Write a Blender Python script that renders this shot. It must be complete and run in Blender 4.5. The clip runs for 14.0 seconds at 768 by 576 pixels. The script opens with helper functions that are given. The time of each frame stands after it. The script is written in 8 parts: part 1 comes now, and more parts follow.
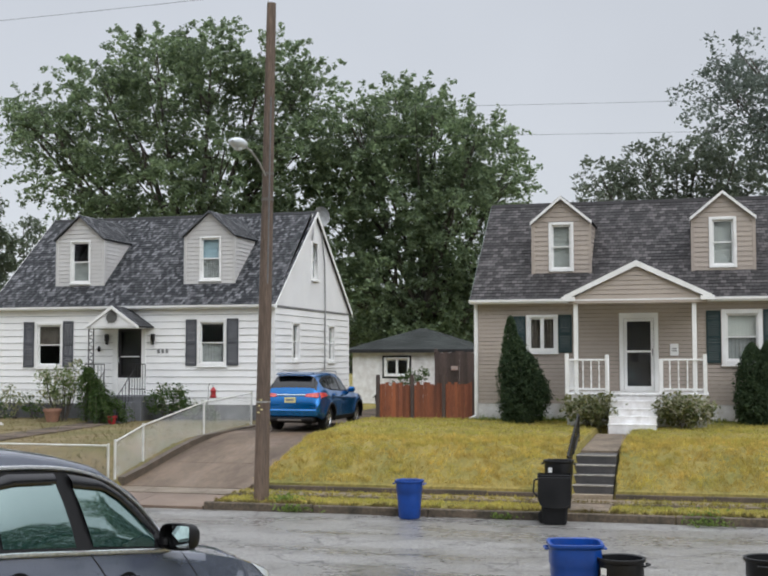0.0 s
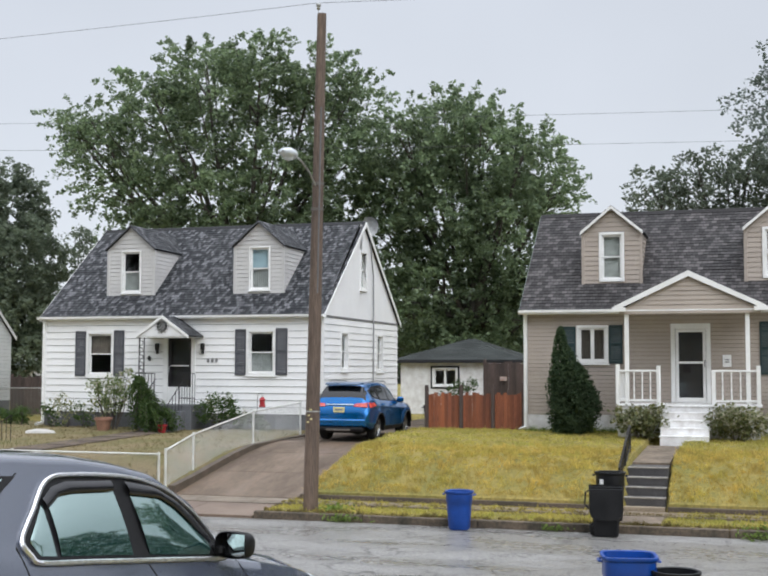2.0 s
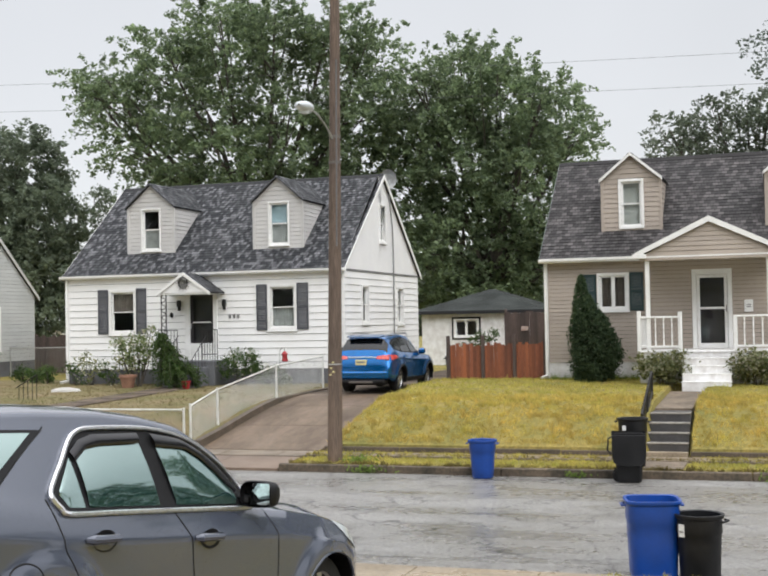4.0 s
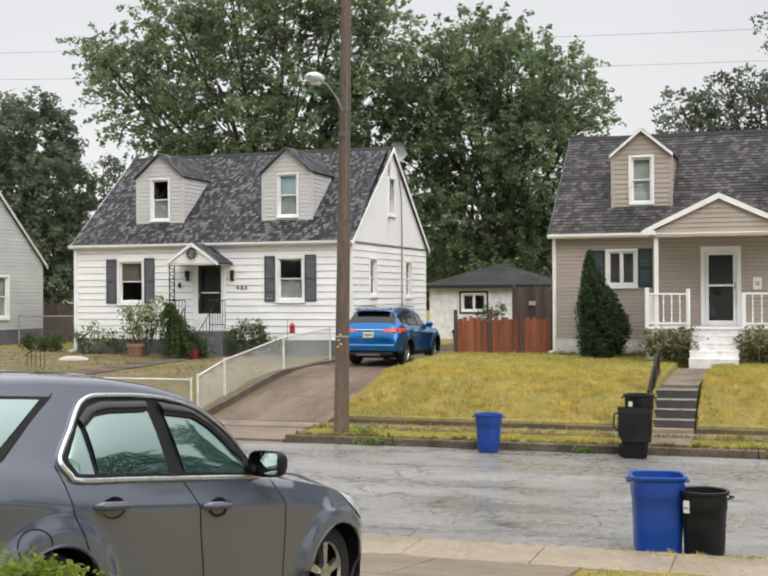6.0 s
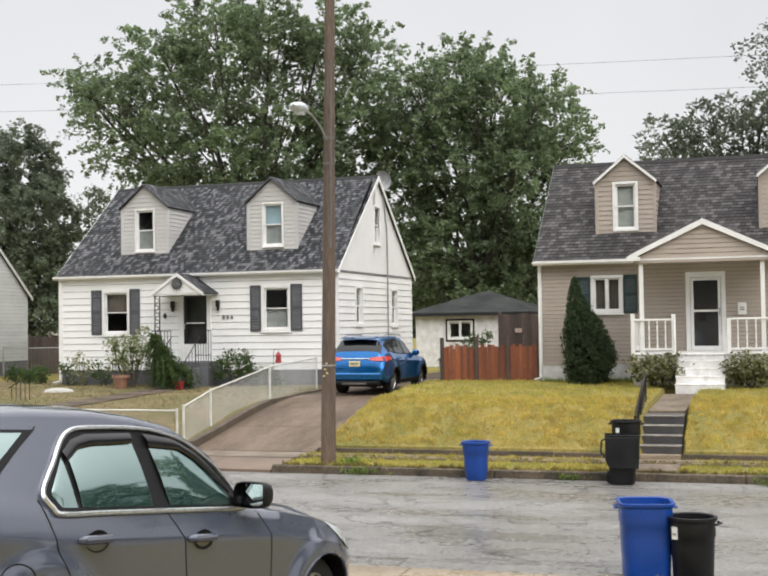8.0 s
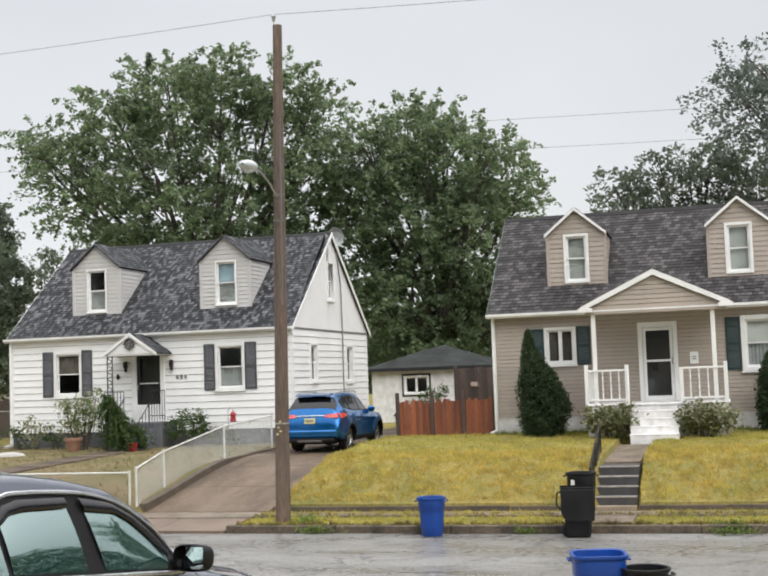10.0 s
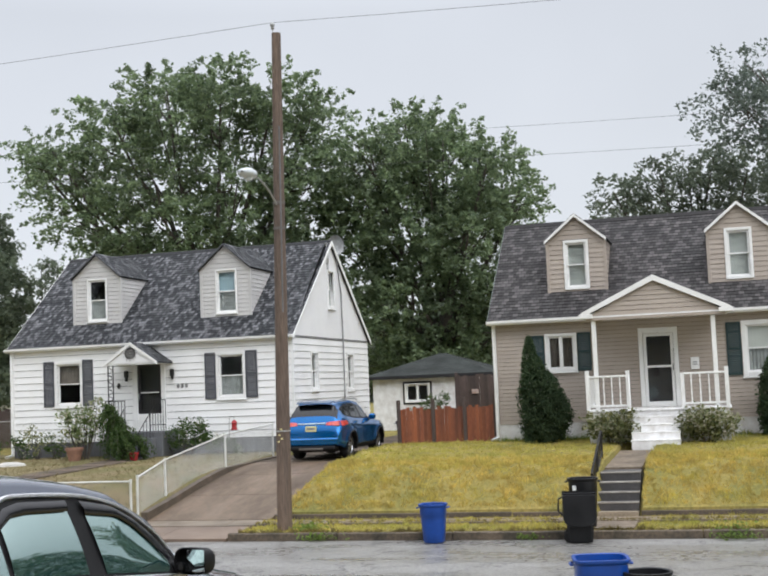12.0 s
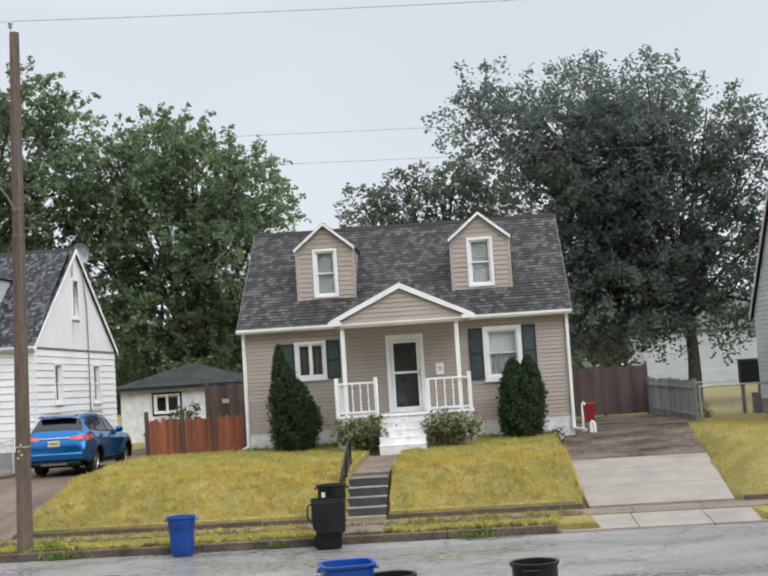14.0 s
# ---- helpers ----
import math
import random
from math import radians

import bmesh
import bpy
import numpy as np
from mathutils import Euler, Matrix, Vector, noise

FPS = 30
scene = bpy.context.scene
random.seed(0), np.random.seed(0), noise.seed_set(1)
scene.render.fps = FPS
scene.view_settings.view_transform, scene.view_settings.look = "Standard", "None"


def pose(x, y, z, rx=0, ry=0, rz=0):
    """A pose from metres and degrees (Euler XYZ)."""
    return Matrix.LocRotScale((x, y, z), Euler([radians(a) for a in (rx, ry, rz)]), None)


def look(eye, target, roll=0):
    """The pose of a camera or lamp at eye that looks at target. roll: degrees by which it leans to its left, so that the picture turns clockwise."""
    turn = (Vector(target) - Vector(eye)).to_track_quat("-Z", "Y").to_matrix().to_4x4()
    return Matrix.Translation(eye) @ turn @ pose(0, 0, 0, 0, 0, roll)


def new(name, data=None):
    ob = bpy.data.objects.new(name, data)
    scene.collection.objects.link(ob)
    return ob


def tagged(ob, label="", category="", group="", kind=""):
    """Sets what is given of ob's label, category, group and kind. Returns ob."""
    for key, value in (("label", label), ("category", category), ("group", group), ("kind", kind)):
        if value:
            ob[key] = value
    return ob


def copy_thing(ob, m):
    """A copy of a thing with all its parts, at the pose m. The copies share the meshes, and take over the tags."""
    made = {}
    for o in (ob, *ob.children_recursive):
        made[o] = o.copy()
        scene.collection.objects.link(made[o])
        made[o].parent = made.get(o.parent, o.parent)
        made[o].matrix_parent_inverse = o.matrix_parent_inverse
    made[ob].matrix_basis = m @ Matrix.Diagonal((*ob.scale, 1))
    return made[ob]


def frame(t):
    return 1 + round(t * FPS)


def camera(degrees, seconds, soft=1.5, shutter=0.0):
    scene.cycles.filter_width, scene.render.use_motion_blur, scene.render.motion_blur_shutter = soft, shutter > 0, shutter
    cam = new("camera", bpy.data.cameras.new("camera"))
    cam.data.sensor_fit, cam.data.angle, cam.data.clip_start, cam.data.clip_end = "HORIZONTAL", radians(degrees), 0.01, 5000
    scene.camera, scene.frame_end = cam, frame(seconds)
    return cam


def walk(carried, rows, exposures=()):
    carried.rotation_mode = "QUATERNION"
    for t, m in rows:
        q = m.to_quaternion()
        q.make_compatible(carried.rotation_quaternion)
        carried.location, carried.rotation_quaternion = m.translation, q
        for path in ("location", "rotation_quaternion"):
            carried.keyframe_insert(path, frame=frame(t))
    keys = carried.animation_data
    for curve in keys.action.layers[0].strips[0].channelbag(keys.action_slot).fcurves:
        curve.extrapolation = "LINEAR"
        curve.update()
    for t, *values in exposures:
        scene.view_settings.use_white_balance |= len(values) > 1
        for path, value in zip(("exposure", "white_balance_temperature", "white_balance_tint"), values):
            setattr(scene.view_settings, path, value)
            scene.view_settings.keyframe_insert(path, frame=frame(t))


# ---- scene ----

# The camera: seconds, eye, and yaw to the left of the street's normal, pitch and roll in degrees.
PATH = [
    (0, (0.276, 0.328, 3.142), (14.92, 3.303, -0.095)),
    (0.5, (0.211, 0.337, 3.137), (17.224, 5.066, 1.059)),
    (1, (0.203, 0.337, 3.13), (17.489, 4.722, 0.916)),
    (1.5, (0.197, 0.368, 3.124), (17.183, 4.221, 0.582)),
    (2, (0.21, 0.351, 3.131), (17.149, 3.795, 0.136)),
    (2.5, (0.21, 0.338, 3.117), (17.275, 3.24, -0.357)),
    (3, (0.23, 0.332, 3.103), (17.525, 2.712, -0.868)),
    (3.5, (0.233, 0.327, 3.105), (17.923, 2.182, -1.197)),
    (5.8, (0.217, 0.328, 3.093), (18.621, 0.248, -0.36)),
    (6, (0.217, 0.325, 3.096), (18.502, 0.327, -0.303)),
    (6.5, (0.213, 0.346, 3.094), (18.257, 0.691, -0.224)),
    (7, (0.221, 0.332, 3.093), (18.169, 1.13, -0.417)),
    (7.5, (0.225, 0.329, 3.098), (18.051, 1.43, -0.639)),
    (8, (0.224, 0.339, 3.098), (17.836, 1.666, -0.865)),
    (8.5, (0.238, 0.332, 3.099), (17.39, 2.151, -0.985)),
    (9, (0.25, 0.343, 3.094), (16.729, 2.956, -1.25)),
    (9.2, (0.279, 0.356, 3.099), (16.457, 3.355, -1.392)),
    (11.3, (0.342, 0.451, 3.046), (15.514, 4.601, -2.622)),
    (11.5, (0.331, 0.433, 3.034), (15.662, 4.61, -2.516)),
    (12, (0.332, 0.405, 3.05), (15.774, 4.679, -2.397)),
    (12.5, (0.342, 0.422, 3.045), (14.903, 4.795, -2.567)),
    (13, (0.347, 0.432, 3.038), (12.705, 4.784, -2.963)),
    (13.5, (0.374, 0.447, 3.041), (9.12, 4.674, -3.373)),
    (14, (0.393, 0.469, 3.046), (4.043, 4.484, -3.594)),
]
LENS = 35.207

cam = camera(LENS, 14.0, soft=2.1)


def aim(eye, angles):
    yaw, pitch = radians(angles[0]), radians(angles[1])
    ahead = Vector((-math.sin(yaw) * math.cos(pitch), math.cos(yaw) * math.cos(pitch), math.sin(pitch)))
    return look(eye, Vector(eye) + 10 * ahead, angles[2])


EXPOSURES = [(0, -0.1, 6150, 10), (0.6, 0.05, 6050, 10), (1.5, 0.05, 6050, 10), (3.6, 0.15, 6350, 10), (6, 0.2, 6600, 10), (9, 0.22, 6600, 10), (11.5, 0.10, 6230, 10), (14, 0.14, 6160, 10)]
walk(cam, [(t, aim(eye, angles)) for t, eye, angles in PATH], EXPOSURES)

# ---------------------------------------------------------------- light: an overcast, rainy sky
SUN_ELEVATION, SUN_TURN = radians(42), radians(132)
world = bpy.data.worlds.new("overcast_sky")
scene.world = world
world.use_nodes = True
wn = world.node_tree.nodes
wl = world.node_tree.links
sky = wn.new("ShaderNodeTexSky")
sky.sky_type, sky.sun_disc = "NISHITA", False
sky.sun_elevation, sky.sun_rotation = SUN_ELEVATION, SUN_TURN
sky_dim = wn.new("ShaderNodeVectorMath")
sky_dim.operation = "SCALE"
sky_dim.inputs["Scale"].default_value = 0.12
coord = wn.new("ShaderNodeTexCoord")
split = wn.new("ShaderNodeSeparateXYZ")
wl.new(coord.outputs["Generated"], split.inputs[0])
ramp = wn.new("ShaderNodeValToRGB")
ramp.color_ramp.elements[0].position = 0.0
ramp.color_ramp.elements[0].color = (0.80, 0.805, 0.81, 1)
ramp.color_ramp.elements[1].position = 1.0
ramp.color_ramp.elements[1].color = (2.3, 2.3, 2.35, 1)
mid = ramp.color_ramp.elements.new(0.3)
mid.color = (0.69, 0.70, 0.72, 1)
cloud = wn.new("ShaderNodeTexNoise")
cloud.inputs["Scale"].default_value = 2.2
cloud.inputs["Detail"].default_value = 5
wl.new(coord.outputs["Generated"], cloud.inputs["Vector"])
cloud_range = wn.new("ShaderNodeMapRange")
cloud_range.inputs["To Min"].default_value = 0.86
cloud_range.inputs["To Max"].default_value = 1.14
wl.new(cloud.outputs["Fac"], cloud_range.inputs["Value"])
veil = wn.new("ShaderNodeVectorMath")
veil.operation = "SCALE"
wl.new(ramp.outputs["Color"], veil.inputs[0])
wl.new(cloud_range.outputs["Result"], veil.inputs["Scale"])
blend = wn.new("ShaderNodeMix")
blend.data_type = "RGBA"
blend.inputs["Factor"].default_value = 0.93
wl.new(split.outputs["Z"], ramp.inputs["Fac"])
wl.new(sky.outputs[0], sky_dim.inputs[0])
wl.new(sky_dim.outputs[0], blend.inputs["A"])
wl.new(veil.outputs[0], blend.inputs["B"])
wl.new(blend.outputs["Result"], wn["Background"].inputs[0])
wn["Background"].inputs[1].default_value = 1.0

sun = new("sun", bpy.data.lights.new("sun", "SUN"))
sun.data.energy, sun.data.angle, sun.data.color = 1.5, radians(50), (1.0, 0.98, 0.95)
sun.matrix_world = look((30, -27, 36), (0, 0, 0))

# ---------------------------------------------------------------- materials


def shader(name):
    m = bpy.data.materials.new(name)
    m.use_nodes = True
    return m, m.node_tree.nodes, m.node_tree.links, m.node_tree.nodes["Principled BSDF"]


def noise_node(n, l, vec, scale, detail=4.0, rough=0.55):
    t = n.new("ShaderNodeTexNoise")
    t.inputs["Scale"].default_value = scale
    t.inputs["Detail"].default_value = detail
    t.inputs["Roughness"].default_value = rough
    l.new(vec, t.inputs["Vector"])
    return t.outputs["Fac"]


def remap(n, l, value, a, b, lo=0.3, hi=0.7):
    r = n.new("ShaderNodeMapRange")
    for key, v in (("From Min", lo), ("From Max", hi), ("To Min", a), ("To Max", b)):
        r.inputs[key].default_value = v
    l.new(value, r.inputs["Value"])
    return r.outputs["Result"]


def times(n, l, a, b):
    m = n.new("ShaderNodeMath")
    m.operation = "MULTIPLY"
    l.new(a, m.inputs[0])
    l.new(b, m.inputs[1])
    return m.outputs[0]


def surface(name, base, rough=0.6, other=None, big=0.6, fine=30.0, vary=0.25, grain=0.2, bump=0.15, metal=0.0,
            stretch=(1, 1, 1), rand=0.0, coat=0.0, depth=0.01, spec=0.5, rough_vary=0.1):
    """Base colour that wanders to `other` in large patches, with a fine grain, relief and uneven gloss."""
    m, n, l, p = shader(name)
    geo = n.new("ShaderNodeNewGeometry")
    mapping = n.new("ShaderNodeMapping")
    mapping.inputs["Scale"].default_value = stretch
    l.new(geo.outputs["Position"], mapping.inputs["Vector"])
    vec = mapping.outputs["Vector"]
    patches = noise_node(n, l, vec, big, 5)
    grains = noise_node(n, l, vec, fine, 4)
    mix = n.new("ShaderNodeMix")
    mix.data_type = "RGBA"
    other = other or tuple(c * (1 - vary) for c in base)
    mix.inputs["A"].default_value, mix.inputs["B"].default_value = (*base, 1), (*other, 1)
    l.new(remap(n, l, patches, 0, 1, 0.35, 0.68), mix.inputs["Factor"])
    factor = remap(n, l, grains, 1 - grain, 1 + grain)
    if rand:
        info = n.new("ShaderNodeObjectInfo")
        factor = times(n, l, factor, remap(n, l, info.outputs["Random"], 1 - rand, 1 + rand, 0, 1))
    scaled = n.new("ShaderNodeVectorMath")
    scaled.operation = "SCALE"
    l.new(mix.outputs["Result"], scaled.inputs[0])
    l.new(factor, scaled.inputs["Scale"])
    l.new(scaled.outputs[0], p.inputs["Base Color"])
    l.new(remap(n, l, patches, max(rough - rough_vary, 0.02), min(rough + rough_vary, 1)), p.inputs["Roughness"])
    p.inputs["Metallic"].default_value = metal
    p.inputs["Specular IOR Level"].default_value = spec
    p.inputs["Coat Weight"].default_value = coat
    p.inputs["Coat Roughness"].default_value = 0.04
    if bump:
        b = n.new("ShaderNodeBump")
        b.inputs["Strength"].default_value = bump
        b.inputs["Distance"].default_value = depth
        l.new(grains, b.inputs["Height"])
        l.new(b.outputs[0], p.inputs["Normal"])
    return m


def shingles(name, dark, middle, light, tab=0.15):
    """Asphalt shingles: tabs of three greys picked at random, set out along the slope, with dark gaps."""
    m, n, l, p = shader(name)
    uv = n.new("ShaderNodeUVMap")
    split_uv = n.new("ShaderNodeSeparateXYZ")
    l.new(uv.outputs[0], split_uv.inputs[0])

    def math_node(op, a, b):
        q = n.new("ShaderNodeMath")
        q.operation = op
        for k, v in enumerate((a, b)):
            if isinstance(v, float):
                q.inputs[k].default_value = v
            else:
                l.new(v, q.inputs[k])
        return q.outputs[0]

    row = math_node("FLOOR", math_node("DIVIDE", split_uv.outputs["Y"], 0.15), 0.0)
    along = math_node("ADD", math_node("DIVIDE", split_uv.outputs["X"], tab), math_node("MULTIPLY", row, 0.618))
    column = math_node("FLOOR", along, 0.0)
    cell = n.new("ShaderNodeCombineXYZ")
    l.new(column, cell.inputs[0])
    l.new(row, cell.inputs[1])
    pick = n.new("ShaderNodeTexWhiteNoise")
    pick.noise_dimensions = "3D"
    l.new(cell.outputs[0], pick.inputs["Vector"])
    tone = n.new("ShaderNodeValToRGB")
    tone.color_ramp.elements[0].position, tone.color_ramp.elements[0].color = 0.25, (*dark, 1)
    tone.color_ramp.elements[1].position, tone.color_ramp.elements[1].color = 0.95, (*light, 1)
    tone.color_ramp.elements.new(0.6).color = (*middle, 1)
    l.new(pick.outputs["Value"], tone.inputs["Fac"])
    gap = remap(n, l, math_node("FRACT", along, 0.0), 0.35, 1.0, 0.05, 0.16)
    geo = n.new("ShaderNodeNewGeometry")
    blotch = noise_node(n, l, geo.outputs["Position"], 0.8, 5)
    grit = noise_node(n, l, geo.outputs["Position"], 40, 3)
    sc = n.new("ShaderNodeVectorMath")
    sc.operation = "SCALE"
    l.new(tone.outputs["Color"], sc.inputs[0])
    l.new(times(n, l, times(n, l, remap(n, l, blotch, 0.8, 1.25), remap(n, l, grit, 0.75, 1.25)), gap), sc.inputs["Scale"])
    l.new(sc.outputs[0], p.inputs["Base Color"])
    l.new(remap(n, l, blotch, 0.6, 0.85), p.inputs["Roughness"])
    p.inputs["Specular IOR Level"].default_value = 0.3
    b = n.new("ShaderNodeBump")
    b.inputs["Strength"].default_value, b.inputs["Distance"].default_value = 0.4, 0.01
    l.new(grit, b.inputs["Height"])
    l.new(b.outputs[0], p.inputs["Normal"])
    return m


def leaves(name, a, b, rough=0.5, patch=0.25, uneven=0.32, third=None):
    """Leaves: each of its own green, a little light coming through."""
    m, n, l, p = shader(name)
    geo = n.new("ShaderNodeNewGeometry")
    mix = n.new("ShaderNodeMix")
    mix.data_type = "RGBA"
    mix.inputs["A"].default_value, mix.inputs["B"].default_value = (*a, 1), (*b, 1)
    l.new(geo.outputs["Random Per Island"], mix.inputs["Factor"])
    big = noise_node(n, l, geo.outputs["Position"], patch, 4)
    sc = n.new("ShaderNodeVectorMath")
    sc.operation = "SCALE"
    colour = mix.outputs["Result"]
    if third:
        spots = n.new("ShaderNodeMix")
        spots.data_type = "RGBA"
        spots.inputs["B"].default_value = (*third, 1)
        l.new(colour, spots.inputs["A"])
        l.new(remap(n, l, noise_node(n, l, geo.outputs["Position"], patch * 0.6, 6, 0.65), 0, 0.85, 0.44, 0.66), spots.inputs["Factor"])
        colour = spots.outputs["Result"]
    l.new(colour, sc.inputs[0])
    l.new(remap(n, l, big, 1 - uneven, 1 + uneven), sc.inputs["Scale"])
    l.new(sc.outputs[0], p.inputs["Base Color"])
    p.inputs["Roughness"].default_value = rough
    through_leaf = n.new("ShaderNodeBsdfTranslucent")
    l.new(sc.outputs[0], through_leaf.inputs["Color"])
    add = n.new("ShaderNodeMixShader")
    # Raised, like the tree leaf colours, to lift dark crowns as haze would.
    add.inputs[0].default_value = 0.54
    l.new(p.outputs[0], add.inputs[1])
    l.new(through_leaf.outputs[0], add.inputs[2])
    l.new(add.outputs[0], n["Material Output"].inputs["Surface"])
    return m


def glass(name, tint=(0.9, 0.95, 0.93), ior=1.5):
    m, n, l, p = shader(name)
    p.inputs["Base Color"].default_value = (*tint, 1)
    p.inputs["Transmission Weight"].default_value = 1.0
    p.inputs["Roughness"].default_value = 0.02
    p.inputs["IOR"].default_value = ior
    return m


def tinted(name, base, ior, metal=0.0, rough=0.03, coat=0.0, tint=(1, 1, 1)):
    """Glossy car glass or paint, with rain drops standing on it."""
    m, n, l, p = shader(name)
    p.inputs["Base Color"].default_value = (*base, 1)
    p.inputs["Roughness"].default_value = rough
    p.inputs["Metallic"].default_value = metal
    p.inputs["Coat Weight"].default_value = coat
    p.inputs["IOR"].default_value = ior
    geo = n.new("ShaderNodeNewGeometry")
    drops = n.new("ShaderNodeTexVoronoi")
    drops.inputs["Scale"].default_value = 85
    l.new(geo.outputs["Position"], drops.inputs["Vector"])
    b = n.new("ShaderNodeBump")
    b.inputs["Strength"].default_value, b.inputs["Distance"].default_value = 0.32, 0.002
    l.new(remap(n, l, drops.outputs["Distance"], 1, 0, 0.0, 0.3), b.inputs["Height"])
    l.new(b.outputs[0], p.inputs["Normal"])
    l.new(b.outputs[0], p.inputs["Coat Normal"])
    p.inputs["Specular Tint"].default_value = (*tint, 1)
    return m


def asphalt(name):
    """Wet, patched asphalt: puddled gloss, cracks and worn lanes."""
    m, n, l, p = shader(name)
    geo = n.new("ShaderNodeNewGeometry")
    pos = geo.outputs["Position"]
    mp = n.new("ShaderNodeMapping")
    mp.inputs["Scale"].default_value = (0.35, 1.2, 1)
    l.new(pos, mp.inputs["Vector"])
    lanes = noise_node(n, l, mp.outputs["Vector"], 0.55, 6, 0.6)
    grit = noise_node(n, l, pos, 55, 3)
    coarse = noise_node(n, l, pos, 6, 5, 0.7)
    cell = n.new("ShaderNodeTexVoronoi")
    cell.feature = "DISTANCE_TO_EDGE"
    cell.inputs["Scale"].default_value = 0.55
    warp = n.new("ShaderNodeTexNoise")
    warp.inputs["Scale"].default_value, warp.inputs["Detail"].default_value = 1.6, 6
    l.new(pos, warp.inputs["Vector"])
    shift = n.new("ShaderNodeVectorMath")
    shift.operation = "MULTIPLY_ADD"
    shift.inputs[1].default_value = (1.6, 1.6, 0)
    l.new(warp.outputs["Color"], shift.inputs[0])
    l.new(pos, shift.inputs[2])
    l.new(shift.outputs[0], cell.inputs["Vector"])
    crack = remap(n, l, cell.outputs["Distance"], 0.35, 1.0, 0.002, 0.018)
    mix = n.new("ShaderNodeMix")
    mix.data_type = "RGBA"
    mix.inputs["A"].default_value, mix.inputs["B"].default_value = (0.185, 0.179, 0.169, 1), (0.238, 0.231, 0.218, 1)
    l.new(remap(n, l, lanes, 0, 1, 0.35, 0.65), mix.inputs["Factor"])
    chips = noise_node(n, l, pos, 18, 6, 0.75)
    ravel = noise_node(n, l, mp.outputs["Vector"], 1.5, 8, 0.75)
    sc = n.new("ShaderNodeVectorMath")
    sc.operation = "SCALE"
    l.new(mix.outputs["Result"], sc.inputs[0])
    tone = times(n, l, times(n, l, remap(n, l, grit, 0.7, 1.3), crack), remap(n, l, coarse, 0.82, 1.16))
    tone = times(n, l, times(n, l, tone, remap(n, l, chips, 0.5, 1.5, 0.35, 0.65)), remap(n, l, ravel, 0.42, 1.0, 0.35, 0.39))
    l.new(tone, sc.inputs["Scale"])
    l.new(sc.outputs[0], p.inputs["Base Color"])
    l.new(times(n, l, remap(n, l, lanes, 0.2, 0.5, 0.38, 0.62), remap(n, l, coarse, 0.75, 1.25)), p.inputs["Roughness"])
    b = n.new("ShaderNodeBump")
    b.inputs["Strength"].default_value, b.inputs["Distance"].default_value = 0.5, 0.008
    l.new(times(n, l, chips, crack), b.inputs["Height"])
    l.new(b.outputs[0], p.inputs["Normal"])
    return m


M_ASPHALT = asphalt("wet_asphalt")
M_CONCRETE = surface("concrete", (0.34, 0.30, 0.26), 0.45, (0.22, 0.19, 0.16), 0.7, 26, grain=0.16, bump=0.2, rough_vary=0.18)
M_WALK = surface("dirty_wet_concrete", (0.38, 0.31, 0.225), 0.36, (0.21, 0.168, 0.115), 1.1, 22, grain=0.25, bump=0.2, rough_vary=0.25)
M_DRIVE_BROWN = surface("stained_brown_concrete", (0.165, 0.118, 0.080), 0.6, (0.090, 0.066, 0.047), 0.7, 9, grain=0.2, bump=0.25, rough_vary=0.2, spec=0.3, stretch=(1.6, 0.5, 1))
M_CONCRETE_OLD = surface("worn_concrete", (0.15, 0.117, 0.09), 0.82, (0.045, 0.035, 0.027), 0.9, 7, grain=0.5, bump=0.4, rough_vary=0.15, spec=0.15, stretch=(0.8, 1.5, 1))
M_WALK_FAR = surface("damp_brown_walk", (0.24, 0.19, 0.138), 0.45, (0.13, 0.104, 0.075), 0.9, 22, grain=0.25, bump=0.2, rough_vary=0.2)
M_PATH = surface("worn_brown_path", (0.22, 0.175, 0.13), 0.7, (0.12, 0.098, 0.075), 0.9, 9, grain=0.3, bump=0.3, spec=0.25)
M_LITTER = leaves("fallen_leaf_litter", (0.10, 0.07, 0.04), (0.04, 0.03, 0.02), 0.7)
M_PALE_SIDE = surface("pale_weathered_siding", (0.47, 0.5, 0.51), 0.6, (0.4, 0.43, 0.44), 0.5, 14, grain=0.06, bump=0.06, rand=0.04)
M_COOL_SIDE = surface("grey_weathered_siding", (0.50, 0.51, 0.50), 0.6, (0.42, 0.43, 0.42), 0.5, 14, grain=0.06, bump=0.06, rand=0.05)
M_ROOF_PALE = surface("mossy_grey_roof", (0.13, 0.15, 0.14), 0.85, (0.10, 0.12, 0.11), 0.5, 12, grain=0.2, bump=0.2)
# Inner leaves paled and blued: haze put into their colour.
M_LEAF_CEDAR = leaves("haze_blued_leaves", (0.112, 0.138, 0.132), (0.19, 0.222, 0.208), 0.6)
M_DRIVE = surface("stained_concrete_drive", (0.225, 0.16, 0.115), 0.45, (0.14, 0.10, 0.075), 0.5, 26, grain=0.15, bump=0.2, rough_vary=0.15)
M_KERB = surface("mossy_kerb_stone", (0.125, 0.094, 0.064), 0.7, (0.04, 0.034, 0.023), 2.2, 14, grain=0.5, bump=0.4)
# Dark concrete; on the edging it also paints the lawn's shadow edge.
M_LIP = surface("dark_edging_concrete", (0.12, 0.09, 0.065), 0.7, (0.06, 0.05, 0.035), 1.5, 25, grain=0.3, bump=0.4)
